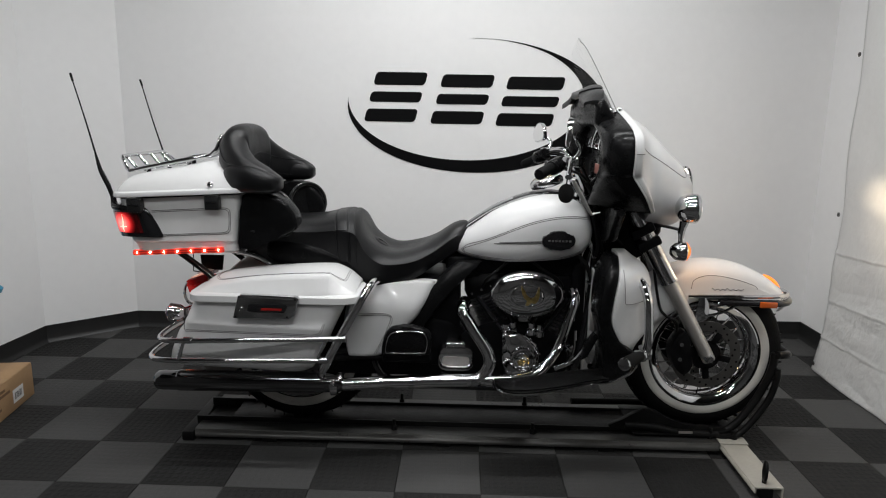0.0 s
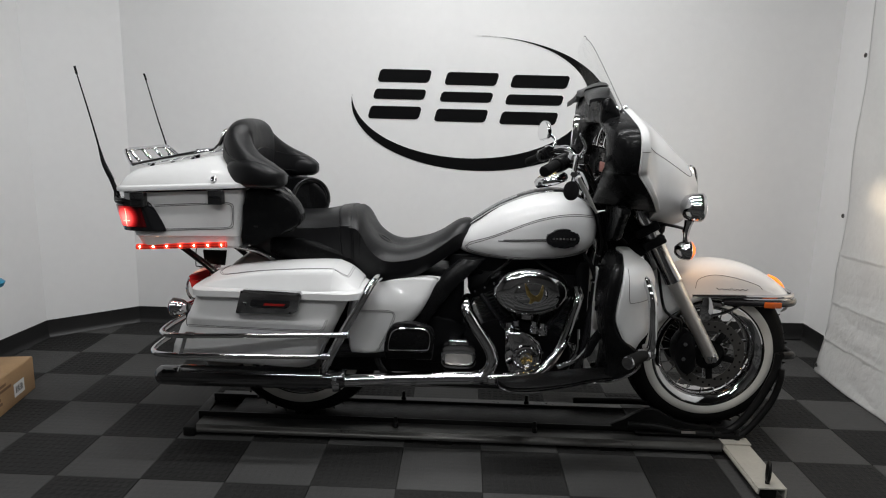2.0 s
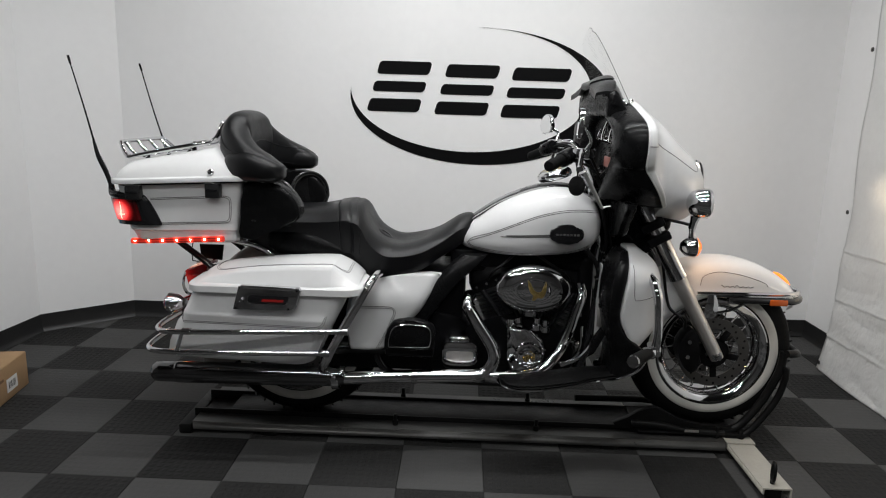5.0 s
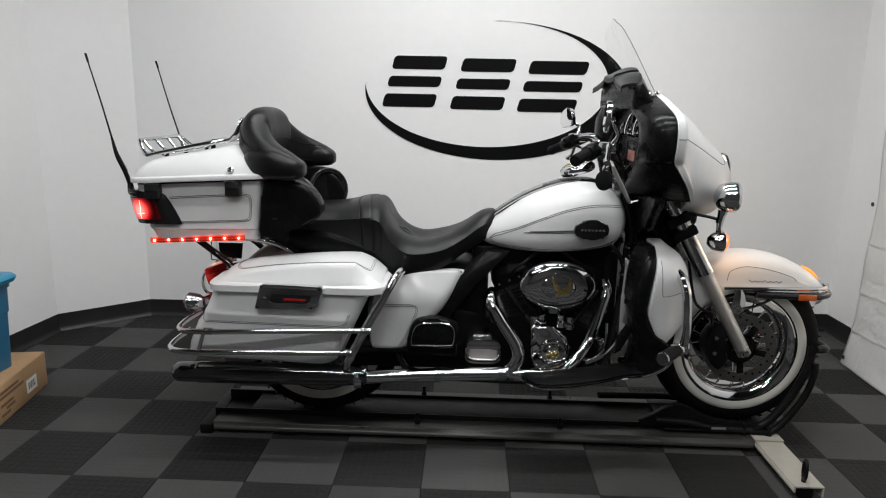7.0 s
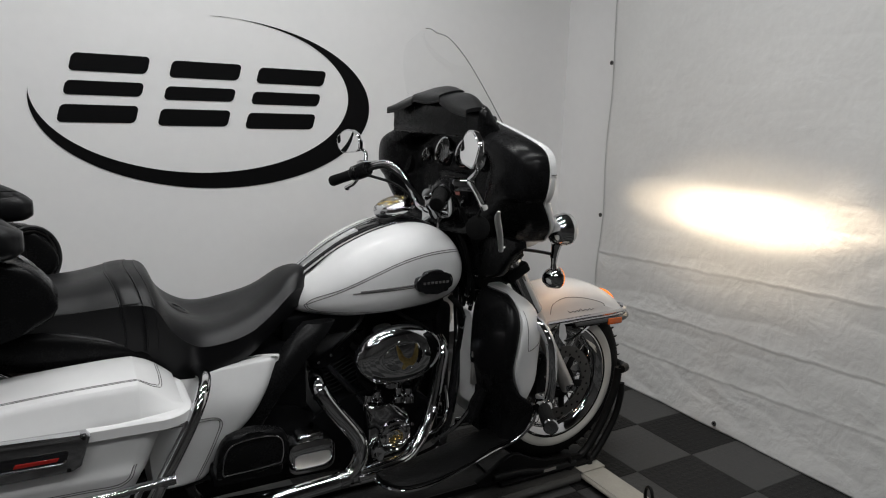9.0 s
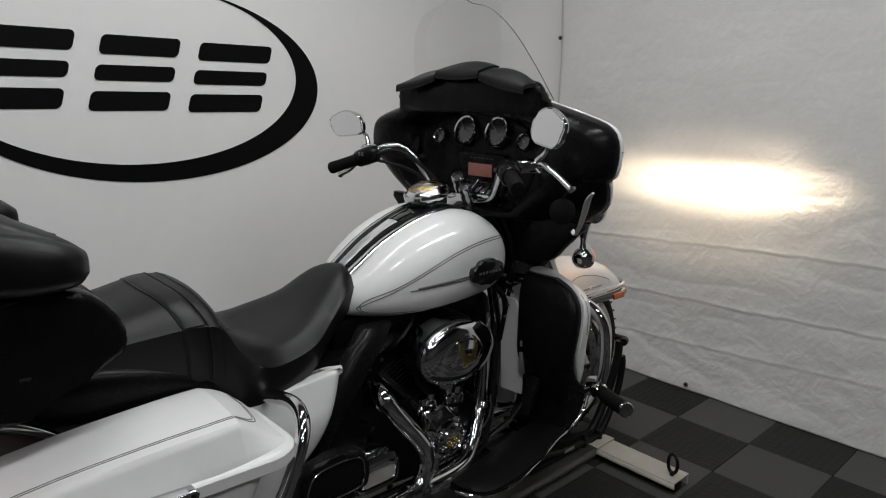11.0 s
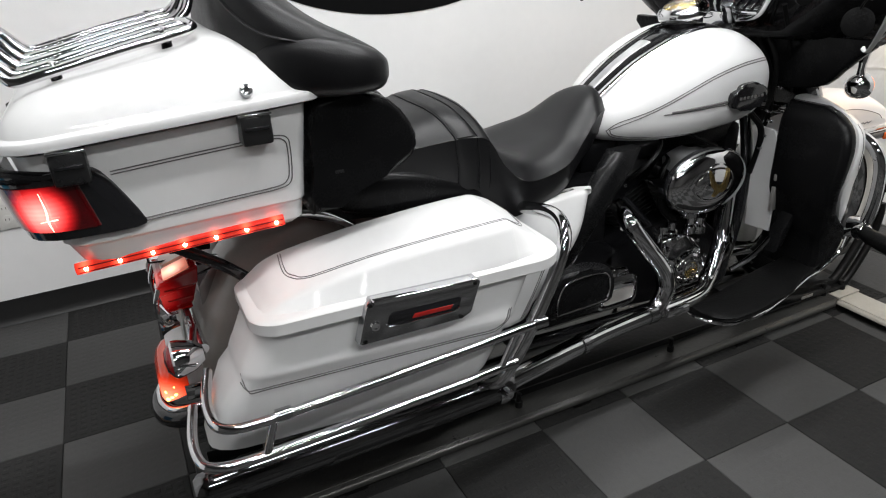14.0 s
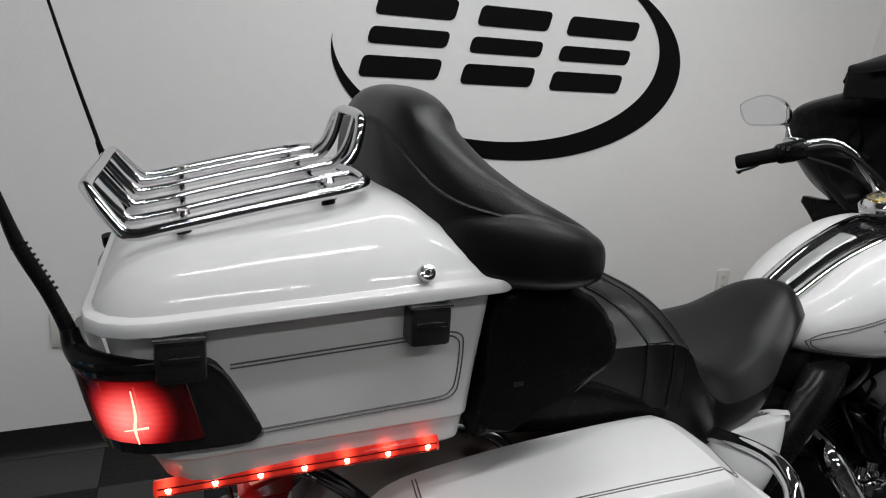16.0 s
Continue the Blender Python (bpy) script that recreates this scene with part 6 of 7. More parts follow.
bag = part("saddlebag", tapered(stack([bag_ring(0.395, -0.898, -0.385, -0.375, -0.20, 0.05), bag_ring(0.405, -0.912, -0.37, -0.388, -0.195, 0.055), bag_ring(0.45, -0.898, -0.345, -0.400, -0.19), bag_ring(0.53, -0.862, -0.308, -0.410, -0.19), bag_ring(0.553, -0.840, -0.297, -0.413, -0.19), bag_ring(0.563, -0.836, -0.292, -0.419, -0.19), bag_ring(0.575, -0.831, -0.286, -0.421, -0.19), bag_ring(0.585, -0.825, -0.281, -0.417, -0.19), bag_ring(0.665, -0.788, -0.248, -0.418, -0.19)])), PEARL, bike, "white pearl hard saddlebag with lid", sharp=34, both=True)
rim = [slab(z, -0.805 + d, -0.188 - d, -0.437 + d, -0.18 - d, 0.05, 0.022, 6, 0.066) for z, d in ((0.652, 0.004), (0.655, 0.0), (0.676, 0.0), (0.681, 0.004), (0.684, 0.014))]
bag_lid = part("bag_lid", tapered(stack(rim)), PEARL, bag, "white pearl saddlebag lid", sharp=36, both=True)
rings = []
for x, yo, yr, zr, zt in ((-0.786, -0.398, -0.372, 0.682, 0.684), (-0.779, -0.412, -0.386, 0.686, 0.690), (-0.768, -0.419, -0.392, 0.690, 0.699), (-0.745, -0.421, -0.394, 0.700, 0.716), (-0.70, -0.422, -0.394, 0.713, 0.731), (-0.58, -0.422, -0.393, 0.737, 0.750), (-0.45, -0.422, -0.391, 0.752, 0.762), (-0.35, -0.422, -0.390, 0.759, 0.768),
                         (-0.302, -0.422, -0.389, 0.760, 0.768), (-0.292, -0.421, -0.388, 0.757, 0.766), (-0.258, -0.417, -0.386, 0.732, 0.750), (-0.225, -0.408, -0.384, 0.708, 0.722), (-0.208, -0.395, -0.375, 0.698, 0.704)):
    zb = 0.676 + 0.022 * (x + 0.85) / 0.68
    yi = -0.20
    rings.append([(x, yo, zb), (x, yo + 0.002, zb + 0.10 * (zr - zb)), (x, yo + 0.002 + 0.12 * (yr - 0.008 - yo), zb + 0.20 * (zr - zb)), (x, yo + 0.002 + 0.88 * (yr - 0.008 - yo), zr - 0.008 * min(1, (zr - zb) / 0.04) - 0.10 * (zr - zb)), (x, yr - 0.006, zr - 0.008 * min(1, (zr - zb) / 0.04)), (x, yr, zr - 0.002), (x, yr + 0.008, zr), (x, yr + 0.05, zr + 0.55 * (zt - zr)), (x, (yr + yi) / 2, zt), (x, yi - 0.03, zt), (x, yi - 0.006, zt - 0.1 * (zt - zb)), (x, yi, zb)])
lid_top = part("lid_crown", tapered(skin(rings, 3, 1)), PEARL, bag, sharp=30, both=True)
for grow in (0.0, 0.005):
    part("pinstripe", pin_line(bag, [(-0.838 + grow, 0.60), (-0.834 + grow, 0.545 - grow), (-0.79, 0.542 - grow), (-0.60, 0.545 - grow), (-0.42, 0.548 - grow), (-0.34 + grow, 0.552 - grow), (-0.315 + grow, 0.59)], 0.001), STRIPE, bag)
    top_line = [(-0.715 + grow, -0.23), (-0.722 + grow, -0.31), (-0.712 + grow, -0.345 + grow), (-0.69, -0.362 + grow), (-0.64, -0.368 + grow), (-0.50, -0.371 + grow), (-0.36, -0.371 + grow), (-0.29, -0.370 + grow), (-0.258 - grow, -0.362 + grow), (-0.244 - grow, -0.335), (-0.243 - grow, -0.23)]
    tree, pts = surface_of(lid_top), []
    for p in curve([(x, y, 0) for x, y in top_line], 6):
        hit = tree.ray_cast(Vector((p.x, inward(p.x, p.y), 1.0)), Vector((0, 0, -1)))
        if hit[0] is not None:
            pts.append(hit[0] + Vector((0, 0, 0.0003)))
    part("pinstripe", tube(pts, 0.001, 6, 1), STRIPE, bag)
handle = part("bag_handle", tapered(plate([(-0.632, 0.606), (-0.625, 0.606), (-0.43, 0.612), (-0.412, 0.622), (-0.392, 0.684), (-0.40, 0.692), (-0.60, 0.69), (-0.612, 0.68)], -0.447, -0.418, 0.006, 2)), DARK_CHROME, bag, "chrome latch handle", both=True)
part("handle_recess", tapered(plate([(-0.578, 0.634), (-0.572, 0.630), (-0.447, 0.634), (-0.438, 0.640), (-0.433, 0.658), (-0.437, 0.662), (-0.566, 0.660), (-0.573, 0.654)], -0.4475, -0.445, 0.001)), GLOSS_BLACK, handle)
part("handle_reflector", tapered(plate([(-0.53, 0.639), (-0.455, 0.641), (-0.450, 0.649), (-0.525, 0.648)], -0.4487, -0.446, 0.0008)), RED_REFLECTOR, handle, "red reflector")
part("handle_lip", tapered(tube([(-0.578, -0.4485, 0.640), (-0.570, -0.449, 0.6315), (-0.50, -0.449, 0.633), (-0.447, -0.449, 0.6345), (-0.438, -0.4485, 0.642)], 0.0022, 8, 3)), CHROME, handle)
part("handle_ledge", tapered(block(-0.60, -0.41, -0.452, -0.43, 0.682, 0.693, 0.003)), CHROME, handle)
part("handle_lock", tapered(lathe([(0, 0.004), (0.004, 0.004), (0.0045, 0.006), (0.008, 0.006), (0.009, 0.0)], (-0.60, -0.446, 0.64), (0, -1, 0), 18)), CHROME, handle)
for hx, hz in ((-0.605, 0.683), (-0.405, 0.684), (-0.62, 0.612), (-0.435, 0.619)):
    part("handle_bolt", tapered(lathe([(0, 0.004), (0.004, 0.003), (0.005, 0.0)], (hx, -0.446, hz), (0, -1, 0), 10)), STEEL_DARK, handle)

# saddlebag guard rails
G = 0.0095
guard = part("bag_guard", tube([(-0.15, -0.20, 0.70), (-0.148, -0.30, 0.722), (-0.155, -0.355, 0.722), (-0.172, -0.395, 0.70), (-0.202, -0.412, 0.645), (-0.257, -0.418, 0.545), (-0.305, -0.41, 0.45), (-0.33, -0.385, 0.395), (-0.345, -0.32, 0.372), (-0.35, -0.2, 0.37)], 0.0145, 14, 5), CHROME, bike, "chrome saddlebag guard with two side rails", both=True)
rail_1 = [(-0.246, -0.428, 0.543), (-0.45, -0.434, 0.537), (-0.70, -0.436, 0.528), (-0.82, -0.436, 0.524), (-0.872, -0.428, 0.523), (-0.897, -0.405, 0.527), (-0.90, -0.34, 0.53), (-0.885, -0.25, 0.535)]
rail_2 = [(-0.312, -0.422, 0.460), (-0.45, -0.429, 0.458), (-0.70, -0.434, 0.454), (-0.84, -0.436, 0.452), (-0.905, -0.428, 0.452), (-0.933, -0.405, 0.456), (-0.938, -0.34, 0.46), (-0.925, -0.25, 0.465)]
part("guard_rail", tube(rail_1, G, 12, 5), CHROME, guard, both=True)
part("guard_rail", tube(rail_2, G, 12, 5), CHROME, guard, both=True)
part("guard_strut", tube([(-0.80, -0.436, 0.528), (-0.825, -0.436, 0.453)], 0.008, 10, 1), CHROME, guard, both=True)
part("guard_strut", tube([(-0.305, -0.43, 0.54), (-0.34, -0.424, 0.46)], 0.007, 10, 1), CHROME, guard, both=True)
for x, y, z in ((-0.785, -0.436, 0.527), (-0.25, -0.428, 0.543), (-0.316, -0.422, 0.46)):
    part("rail_collar", tube([(x - 0.014, y, z), (x + 0.014, y, z)], G + 0.0025, 14, 1), DARK_CHROME, guard)

# mufflers and exhaust
muffler = part("muffler", lathe([(0.0, -0.03), (0.026, -0.03), (0.034, -0.02), (0.036, 0.0), (0.036, 0.05), (0.037, 0.055), (0.0385, 0.06), (0.0385, 0.5), (0.037, 0.60), (0.034, 0.65), (0.029, 0.66)], (-0.925, -0.335, 0.336), (1, 0, 0.012), 36), SMOKED, bike, "dark chrome muffler", both=True)
part("muffler_clamp", tube([(-0.31, -0.33, 0.335), (-0.285, -0.328, 0.336)], 0.042, 24, 1), CHROME, muffler, both=True)
part("clamp_bolt", lathe([(0, 0.02), (0.009, 0.02), (0.011, 0.012), (0.011, 0.0)], (-0.297, -0.372, 0.352), (0, -1, 0), 12), CHROME, muffler)
pipe = part("exhaust_pipe", tube([(-0.30, -0.325, 0.330), (-0.15, -0.30, 0.331), (0.0, -0.275, 0.331), (0.12, -0.262, 0.332), (0.21, -0.257, 0.335), (0.252, -0.252, 0.355), (0.272, -0.25, 0.395), (0.266, -0.246, 0.437), (0.244, -0.24, 0.475), (0.206, -0.23, 0.527), (0.175, -0.215, 0.575), (0.168, -0.19, 0.600), (0.178, -0.15, 0.61)], 0.0235, 20, 6), CHROME, bike, "chrome exhaust header and crossover")
part("front_header", tube([(0.594, -0.10, 0.65), (0.596, -0.13, 0.615), (0.575, -0.148, 0.55), (0.546, -0.17, 0.47), (0.510, -0.192, 0.405), (0.458, -0.218, 0.355), (0.39, -0.245, 0.337), (0.24, -0.257, 0.334)], 0.021, 18, 6), CHROME, pipe)
for p, q in (((0.168, -0.205, 0.588), (0.174, -0.21, 0.578)), ((0.548, -0.176, 0.452), (0.541, -0.181, 0.438)), ((0.23, -0.257, 0.336), (0.205, -0.257, 0.335)), ((-0.01, -0.277, 0.331), (-0.03, -0.28, 0.331))):
    part("pipe_clamp", tube([p, q], 0.027, 18, 1), DARK_CHROME, pipe)
part("crossover_shield", block(0.255, 0.335, -0.285, -0.262, 0.318, 0.346, 0.008), CHROME, pipe)

# engine
engine = part("crankcase", plate([(0.13, 0.30), (0.52, 0.30), (0.58, 0.36), (0.57, 0.44), (0.50, 0.50), (0.40, 0.54), (0.28, 0.53), (0.18, 0.49), (0.10, 0.45), (0.09, 0.34)], -0.15, 0.16, 0.02, 3, n=2), ENGINE_BLACK, bike, "black v-twin engine with chrome covers")
for lean, base in ((-24, (0.335, 0.0, 0.48)), (24, (0.465, 0.0, 0.48))):
    m = pose(*base, 0, lean, 0)
    part("cylinder", moved(lathe([(0.06, 0.0), (0.06, 0.15)], (0, 0, 0), (0, 0, 1), 28), m), ENGINE_BLACK, engine)
    for k in range(11):
        z = 0.014 + 0.0135 * k
        part("cooling_fin", moved(stack([slab(z, -0.085, 0.085, -0.09, 0.09, 0.04), slab(z + 0.004, -0.085, 0.085, -0.09, 0.09, 0.04)]), m), FIN, engine)
    part("rocker_box", moved(stack([slab(0.165, -0.085, 0.085, -0.095, 0.095, 0.03), slab(0.205, -0.085, 0.085, -0.095, 0.095, 0.03), slab(0.21, -0.08, 0.08, -0.09, 0.09, 0.03), slab(0.245, -0.07, 0.07, -0.08, 0.08, 0.03), slab(0.255, -0.055, 0.055, -0.065, 0.065, 0.025)]), m), ENGINE_BLACK, engine)
    for dx in (-0.022, 0.022):
        top = m @ Vector((dx * 2.0, -0.105, 0.17))
        part("pushrod_tube", tube([(0.40 + dx + (0.04 if lean > 0 else -0.04), -0.155, 0.48), top], [0.0125, 0.010], 12, 2), GLOSS_BLACK, engine)
for lean, base in ((-24, (0.335, 0.0, 0.48)), (24, (0.465, 0.0, 0.48))):
    m = pose(*base, 0, lean, 0)
    for dx in (-0.062, -0.02, 0.02, 0.062):
        part("rocker_bolt", lathe([(0, 0.007), (0.005, 0.006), (0.0065, 0)], m @ Vector((dx, -0.094, 0.188)), (0, -1, 0), 10), DARK_CHROME, engine)
for x, z in ((0.34, 0.335), (0.325, 0.47), (0.345, 0.50), (0.43, 0.475), (0.464, 0.42), (0.455, 0.36), (0.40, 0.328)):
    part("case_bolt", lathe([(0, 0.006), (0.0045, 0.005), (0.0055, 0)], (x, -0.19, z), (0, -1, 0), 10), DARK_CHROME, engine)
part("oil_line", tube([(0.50, -0.15, 0.36), (0.56, -0.17, 0.37), (0.60, -0.16, 0.42), (0.605, -0.14, 0.50)], 0.007, 8, 5), CHROME, engine)
part("breather", tube([(0.33, -0.19, 0.56), (0.30, -0.18, 0.60), (0.31, -0.17, 0.66)], 0.012, 10, 5), TYRE, engine)
part("vent_screen", block(0.585, 0.60, -0.15, -0.135, 0.54, 0.60, 0.003), DARK_CHROME, engine)
air = part("air_cleaner", lathe([(0.082, -0.075), (0.084, -0.02), (0.0865, -0.004), (0.087, 0.008), (0.082, 0.018), (0.066, 0.026), (0.045, 0.030), (0.041, 0.0295), (0.039, 0.032), (0.02, 0.0345), (0, 0.035)], (0.404, -0.215, 0.66), (0, -1, 0), 64, sx=1.53), CHROME, bike, "oval chrome air cleaner cover with a gold emblem")
part("air_band", lathe([(0.0872, -0.012), (0.0885, -0.008), (0.0885, 0.0), (0.0872, 0.004)], (0.404, -0.215, 0.66), (0, -1, 0), 64, sx=1.53, closed=True), GLOSS_BLACK, air)
medal = part("emblem_ring", lathe([(0.044, 0.0288), (0.047, 0.0288), (0.047, 0.0318), (0.044, 0.0325)], (0.412, -0.215, 0.668), (0, -1, 0), 40, closed=True), CHROME, air)
wing = [(0.380, 0.694), (0.384, 0.672), (0.392, 0.656), (0.404, 0.648), (0.398, 0.636), (0.408, 0.634), (0.418, 0.643), (0.432, 0.640), (0.442, 0.648), (0.448, 0.666), (0.446, 0.690), (0.438, 0.676), (0.430, 0.660), (0.416, 0.658), (0.402, 0.666), (0.394, 0.680)]
wing = [(x, 0.665 + (z - 0.665) * 1.25) for x, z in wing]
part("emblem", plate(wing, -0.2515, -0.2445, 0.0012, 1, n=3), EMBLEM_GOLD, air, "gold spread-wing emblem")
for k in range(9):
    a = radians(205 + 15 * k)
    x, z = 0.404 + 0.098 * math.cos(a), 0.655 + 0.062 * math.sin(a)
    part("rim_bar", block(x - 0.004, x + 0.004, -0.2375, -0.231, z - 0.003, z + 0.003, 0.001), DARK_CHROME, air)
cam_cover = part("cam_cover", plate([(0.332, 0.33), (0.36, 0.322), (0.40, 0.324), (0.455, 0.355), (0.468, 0.40), (0.455, 0.455), (0.41, 0.485), (0.36, 0.505), (0.318, 0.495), (0.322, 0.435)], -0.19, -0.14, 0.022, 4, n=2), CHROME, bike, "chrome cam cover with a round timer cover")
part("timer_cover", lathe([(0.052, -0.02), (0.052, 0.004), (0.048, 0.012), (0.042, 0.014), (0.039, 0.010), (0.034, 0.010), (0.031, 0.0135), (0.0, 0.0145)], (0.403, -0.193, 0.396), (0, -1, 0), 40), CHROME, cam_cover, "round chrome timer cover")
for k in range(5):
    a = radians(72 * k + 18)
    part("cover_screw", lathe([(0, 0.004), (0.004, 0.003), (0.0045, 0)], (0.403 + 0.0365 * math.cos(a), -0.2035, 0.396 + 0.0365 * math.sin(a)), (0, -1, 0), 8), STEEL_DARK, cam_cover)
part("cover_emblem", lathe([(0, 0.0165), (0.018, 0.016), (0.024, 0.0145), (0.024, 0.012)], (0.403, -0.193, 0.396), (0, -1, 0), 24), EMBLEM, cam_cover, "gold-flecked emblem")
for x, z, r in ((0.335, 0.505, 0.020), (0.362, 0.512, 0.020), (0.432, 0.512, 0.020), (0.465, 0.505, 0.020)):
    part("lifter_block", lathe([(r, 0), (r, 0.02), (r * 0.7, 0.026), (r * 0.7, 0.045)], (x, -0.155, z - 0.025), (0, 0, 1), 16), CHROME, cam_cover)
part("oil_filter", lathe([(0.036, 0), (0.038, 0.01), (0.038, 0.07), (0.034, 0.085), (0.02, 0.09), (0, 0.09)], (0.56, -0.06, 0.40), (1, -0.4, 0), 28), CHROME, bike, "chrome oil filter")
gearbox = part("gearbox", plate([(-0.06, 0.36), (0.14, 0.35), (0.19, 0.40), (0.17, 0.50), (0.06, 0.54), (-0.05, 0.51)], -0.15, 0.15, 0.015, 2, n=2), ENGINE_BLACK, bike, "black gearbox with a chrome side cover")
def rounded_box(cx, cz, rx, rz, o, p=0.5):
    return [(cx + rx * math.copysign(abs(math.cos(t)) ** p, math.cos(t)), -0.15 - o, cz + rz * math.copysign(abs(math.sin(t)) ** p, math.sin(t))) for t in (2 * math.pi * k / 40 for k in range(40))]


part("gearbox_cover", stack([rounded_box(0.146, 0.395, 0.069, 0.050, 0.0), rounded_box(0.146, 0.395, 0.069, 0.050, 0.044), rounded_box(0.146, 0.395, 0.066, 0.047, 0.056), rounded_box(0.146, 0.392, 0.058, 0.036, 0.062), rounded_box(0.146, 0.390, 0.052, 0.022, 0.062), rounded_box(0.146, 0.390, 0.050, 0.020, 0.058)]), CHROME, gearbox, "rounded chrome gearbox cover")
part("cover_panel", stack([rounded_box(0.146, 0.388, 0.050, 0.019, 0.056, 0.35), rounded_box(0.146, 0.388, 0.050, 0.019, 0.060, 0.35)]), ALLOY, gearbox, "satin inset panel")
part("gearbox_cap", block(0.105, 0.182, -0.205, -0.14, 0.436, 0.462, 0.010, 3), CHROME, gearbox, "chrome top cap")
for dx in (0.115, 0.143, 0.172):
    part("cap_bolt", lathe([(0, 0.005), (0.005, 0.004), (0.006, 0)], (dx, -0.205, 0.449), (0, -1, 0), 10), DARK_CHROME, gearbox)
part("coil_cover", block(0.20, 0.63, -0.10, 0.10, 0.70, 0.785, 0.03), ENGINE_BLACK, engine)
part("regulator", block(0.585, 0.645, -0.105, 0.105, 0.30, 0.76, 0.02), ENGINE_BLACK, engine)
part("intake", block(0.35, 0.46, -0.16, 0.10, 0.60, 0.72, 0.03), ENGINE_BLACK, engine)
part("spark_plug_lead", tube([(0.40, -0.04, 0.78), (0.45, -0.13, 0.75), (0.53, -0.14, 0.70), (0.555, -0.10, 0.66)], 0.0055, 8), STEEL_DARK, engine)
part("spark_plug_lead", tube([(0.37, -0.04, 0.78), (0.32, -0.13, 0.75), (0.26, -0.14, 0.70), (0.245, -0.10, 0.66)], 0.0055, 8), STEEL_DARK, engine)
part("horn_cover", stack([slab(0.55, 0.375, 0.425, -0.2, -0.13, 0.02), slab(0.60, 0.37, 0.43, -0.2, -0.12, 0.02)]), DARK_CHROME, engine)

# frame, battery cover, side covers
frame_path = [(0.70, 0, 0.93), (0.68, -0.07, 0.80), (0.655, -0.13, 0.60), (0.61, -0.14, 0.36), (0.52, -0.14, 0.27), (0.0, -0.14, 0.27), (-0.15, -0.14, 0.31), (-0.20, -0.14, 0.5)]
tube_frame = part("frame", tube(frame_path, 0.017, 12, 5), GLOSS_BLACK, bike, "black tubular frame", both=True)
part("frame_neck", lathe([(0.04, -0.1), (0.04, 0.1)], (0.735, 0, 0.95), (-0.44, 0, 0.9), 24), GLOSS_BLACK, tube_frame)
part("backbone", tube([(0.72, 0, 0.93), (0.5, 0, 0.86), (0.1, 0, 0.78), (-0.15, 0, 0.70)], 0.035, 14, 4), GLOSS_BLACK, tube_frame)
part("frame_cover", skin([[(x, y, z), (x + 0.03, y - 0.012, z), (x + w, y - 0.006, z), (x + w, y + 0.03, z), (x, y + 0.03, z)] for x, y, z, w in ((-0.06, -0.175, 0.47, 0.05), (-0.02, -0.185, 0.55, 0.06), (0.04, -0.185, 0.65, 0.075), (0.10, -0.17, 0.725, 0.09), (0.15, -0.15, 0.765, 0.08))], 4, 2), PLASTIC, bike, "satin black frame cover", both=True)
rings = []
for z, x0, x1, rise in ((0.402, -0.262, -0.14, 0), (0.41, -0.266, -0.128, 0), (0.45, -0.27, -0.10, 0), (0.50, -0.272, -0.058, 0), (0.55, -0.268, -0.008, 0), (0.60, -0.255, 0.024, 0.004), (0.645, -0.238, 0.055, 0.016), (0.668, -0.226, 0.063, 0.022), (0.677, -0.222, 0.050, 0.020), (0.683, -0.21, 0.020, 0.014)):
    thick = (0.0 if 0.405 < z < 0.683 else 0.01) + max(0.0, z - 0.60) * 0.42
    row = [(x0, -0.15), (x0 + 0.002, -0.212 + thick), (x0 + 0.014, -0.221 + thick), ((x0 + x1) / 2, -0.224 + thick), (x1 - 0.055, -0.222 + thick), (x1 - 0.022, -0.214 + thick), (x1 - 0.005, -0.198 + thick), (x1, -0.178), (x1 - 0.012, -0.15)]
    rings.append([(x, y, z + rise * (x - x0) / (x1 - x0)) for x, y in row])
side_cover = part("side_cover", skin(rings, 3, 2), PEARL, bike, "white pearl side cover", sharp=60, both=True)
for grow in (0.0, 0.006):
    part("pinstripe", pin_line(side_cover, [(-0.262, 0.566 + grow), (-0.20, 0.567 + grow), (-0.12, 0.569 + grow), (-0.102 + grow, 0.556), (-0.115 + grow, 0.516), (-0.14 + grow, 0.46), (-0.166 + grow, 0.412)], 0.001), STRIPE, side_cover)
under = part("lower_body", block(-0.40, 0.16, -0.14, 0.14, 0.29, 0.70, 0.03), ENGINE_BLACK, bike, "black battery tray and swingarm area")
part("swingarm", tube([(-0.49, -0.135, 0.388), (-0.3, -0.15, 0.39), (-0.02, -0.15, 0.40)], 0.026, 12, 3, flat=1.3), GLOSS_BLACK, bike, "black swingarm", both=True)

# passenger footboard folded up, with a chrome outline
board = part("passenger_footboard", plate([(-0.128, 0.445), (-0.12, 0.505), (-0.095, 0.54), (-0.05, 0.548), (0.01, 0.545), (0.045, 0.53), (0.055, 0.50), (0.05, 0.452), (0.03, 0.438), (-0.11, 0.434)], -0.295, -0.255, 0.010, 2, n=2), PLASTIC, bike, "black passenger footboard folded up", both=True)
part("footboard_outline", tube([(x, -0.2965, z) for x, z in ((-0.112, 0.452), (-0.105, 0.50), (-0.085, 0.525), (-0.04, 0.532), (0.01, 0.53), (0.034, 0.517), (0.04, 0.49), (0.036, 0.46), (0.02, 0.45), (-0.09, 0.447))], 0.0022, 6, 4, closed=True), CHROME, board, "thin chrome outline")
part("footboard_bracket", block(-0.13, 0.05, -0.26, -0.16, 0.395, 0.45, 0.012), ENGINE_BLACK, board, both=True)

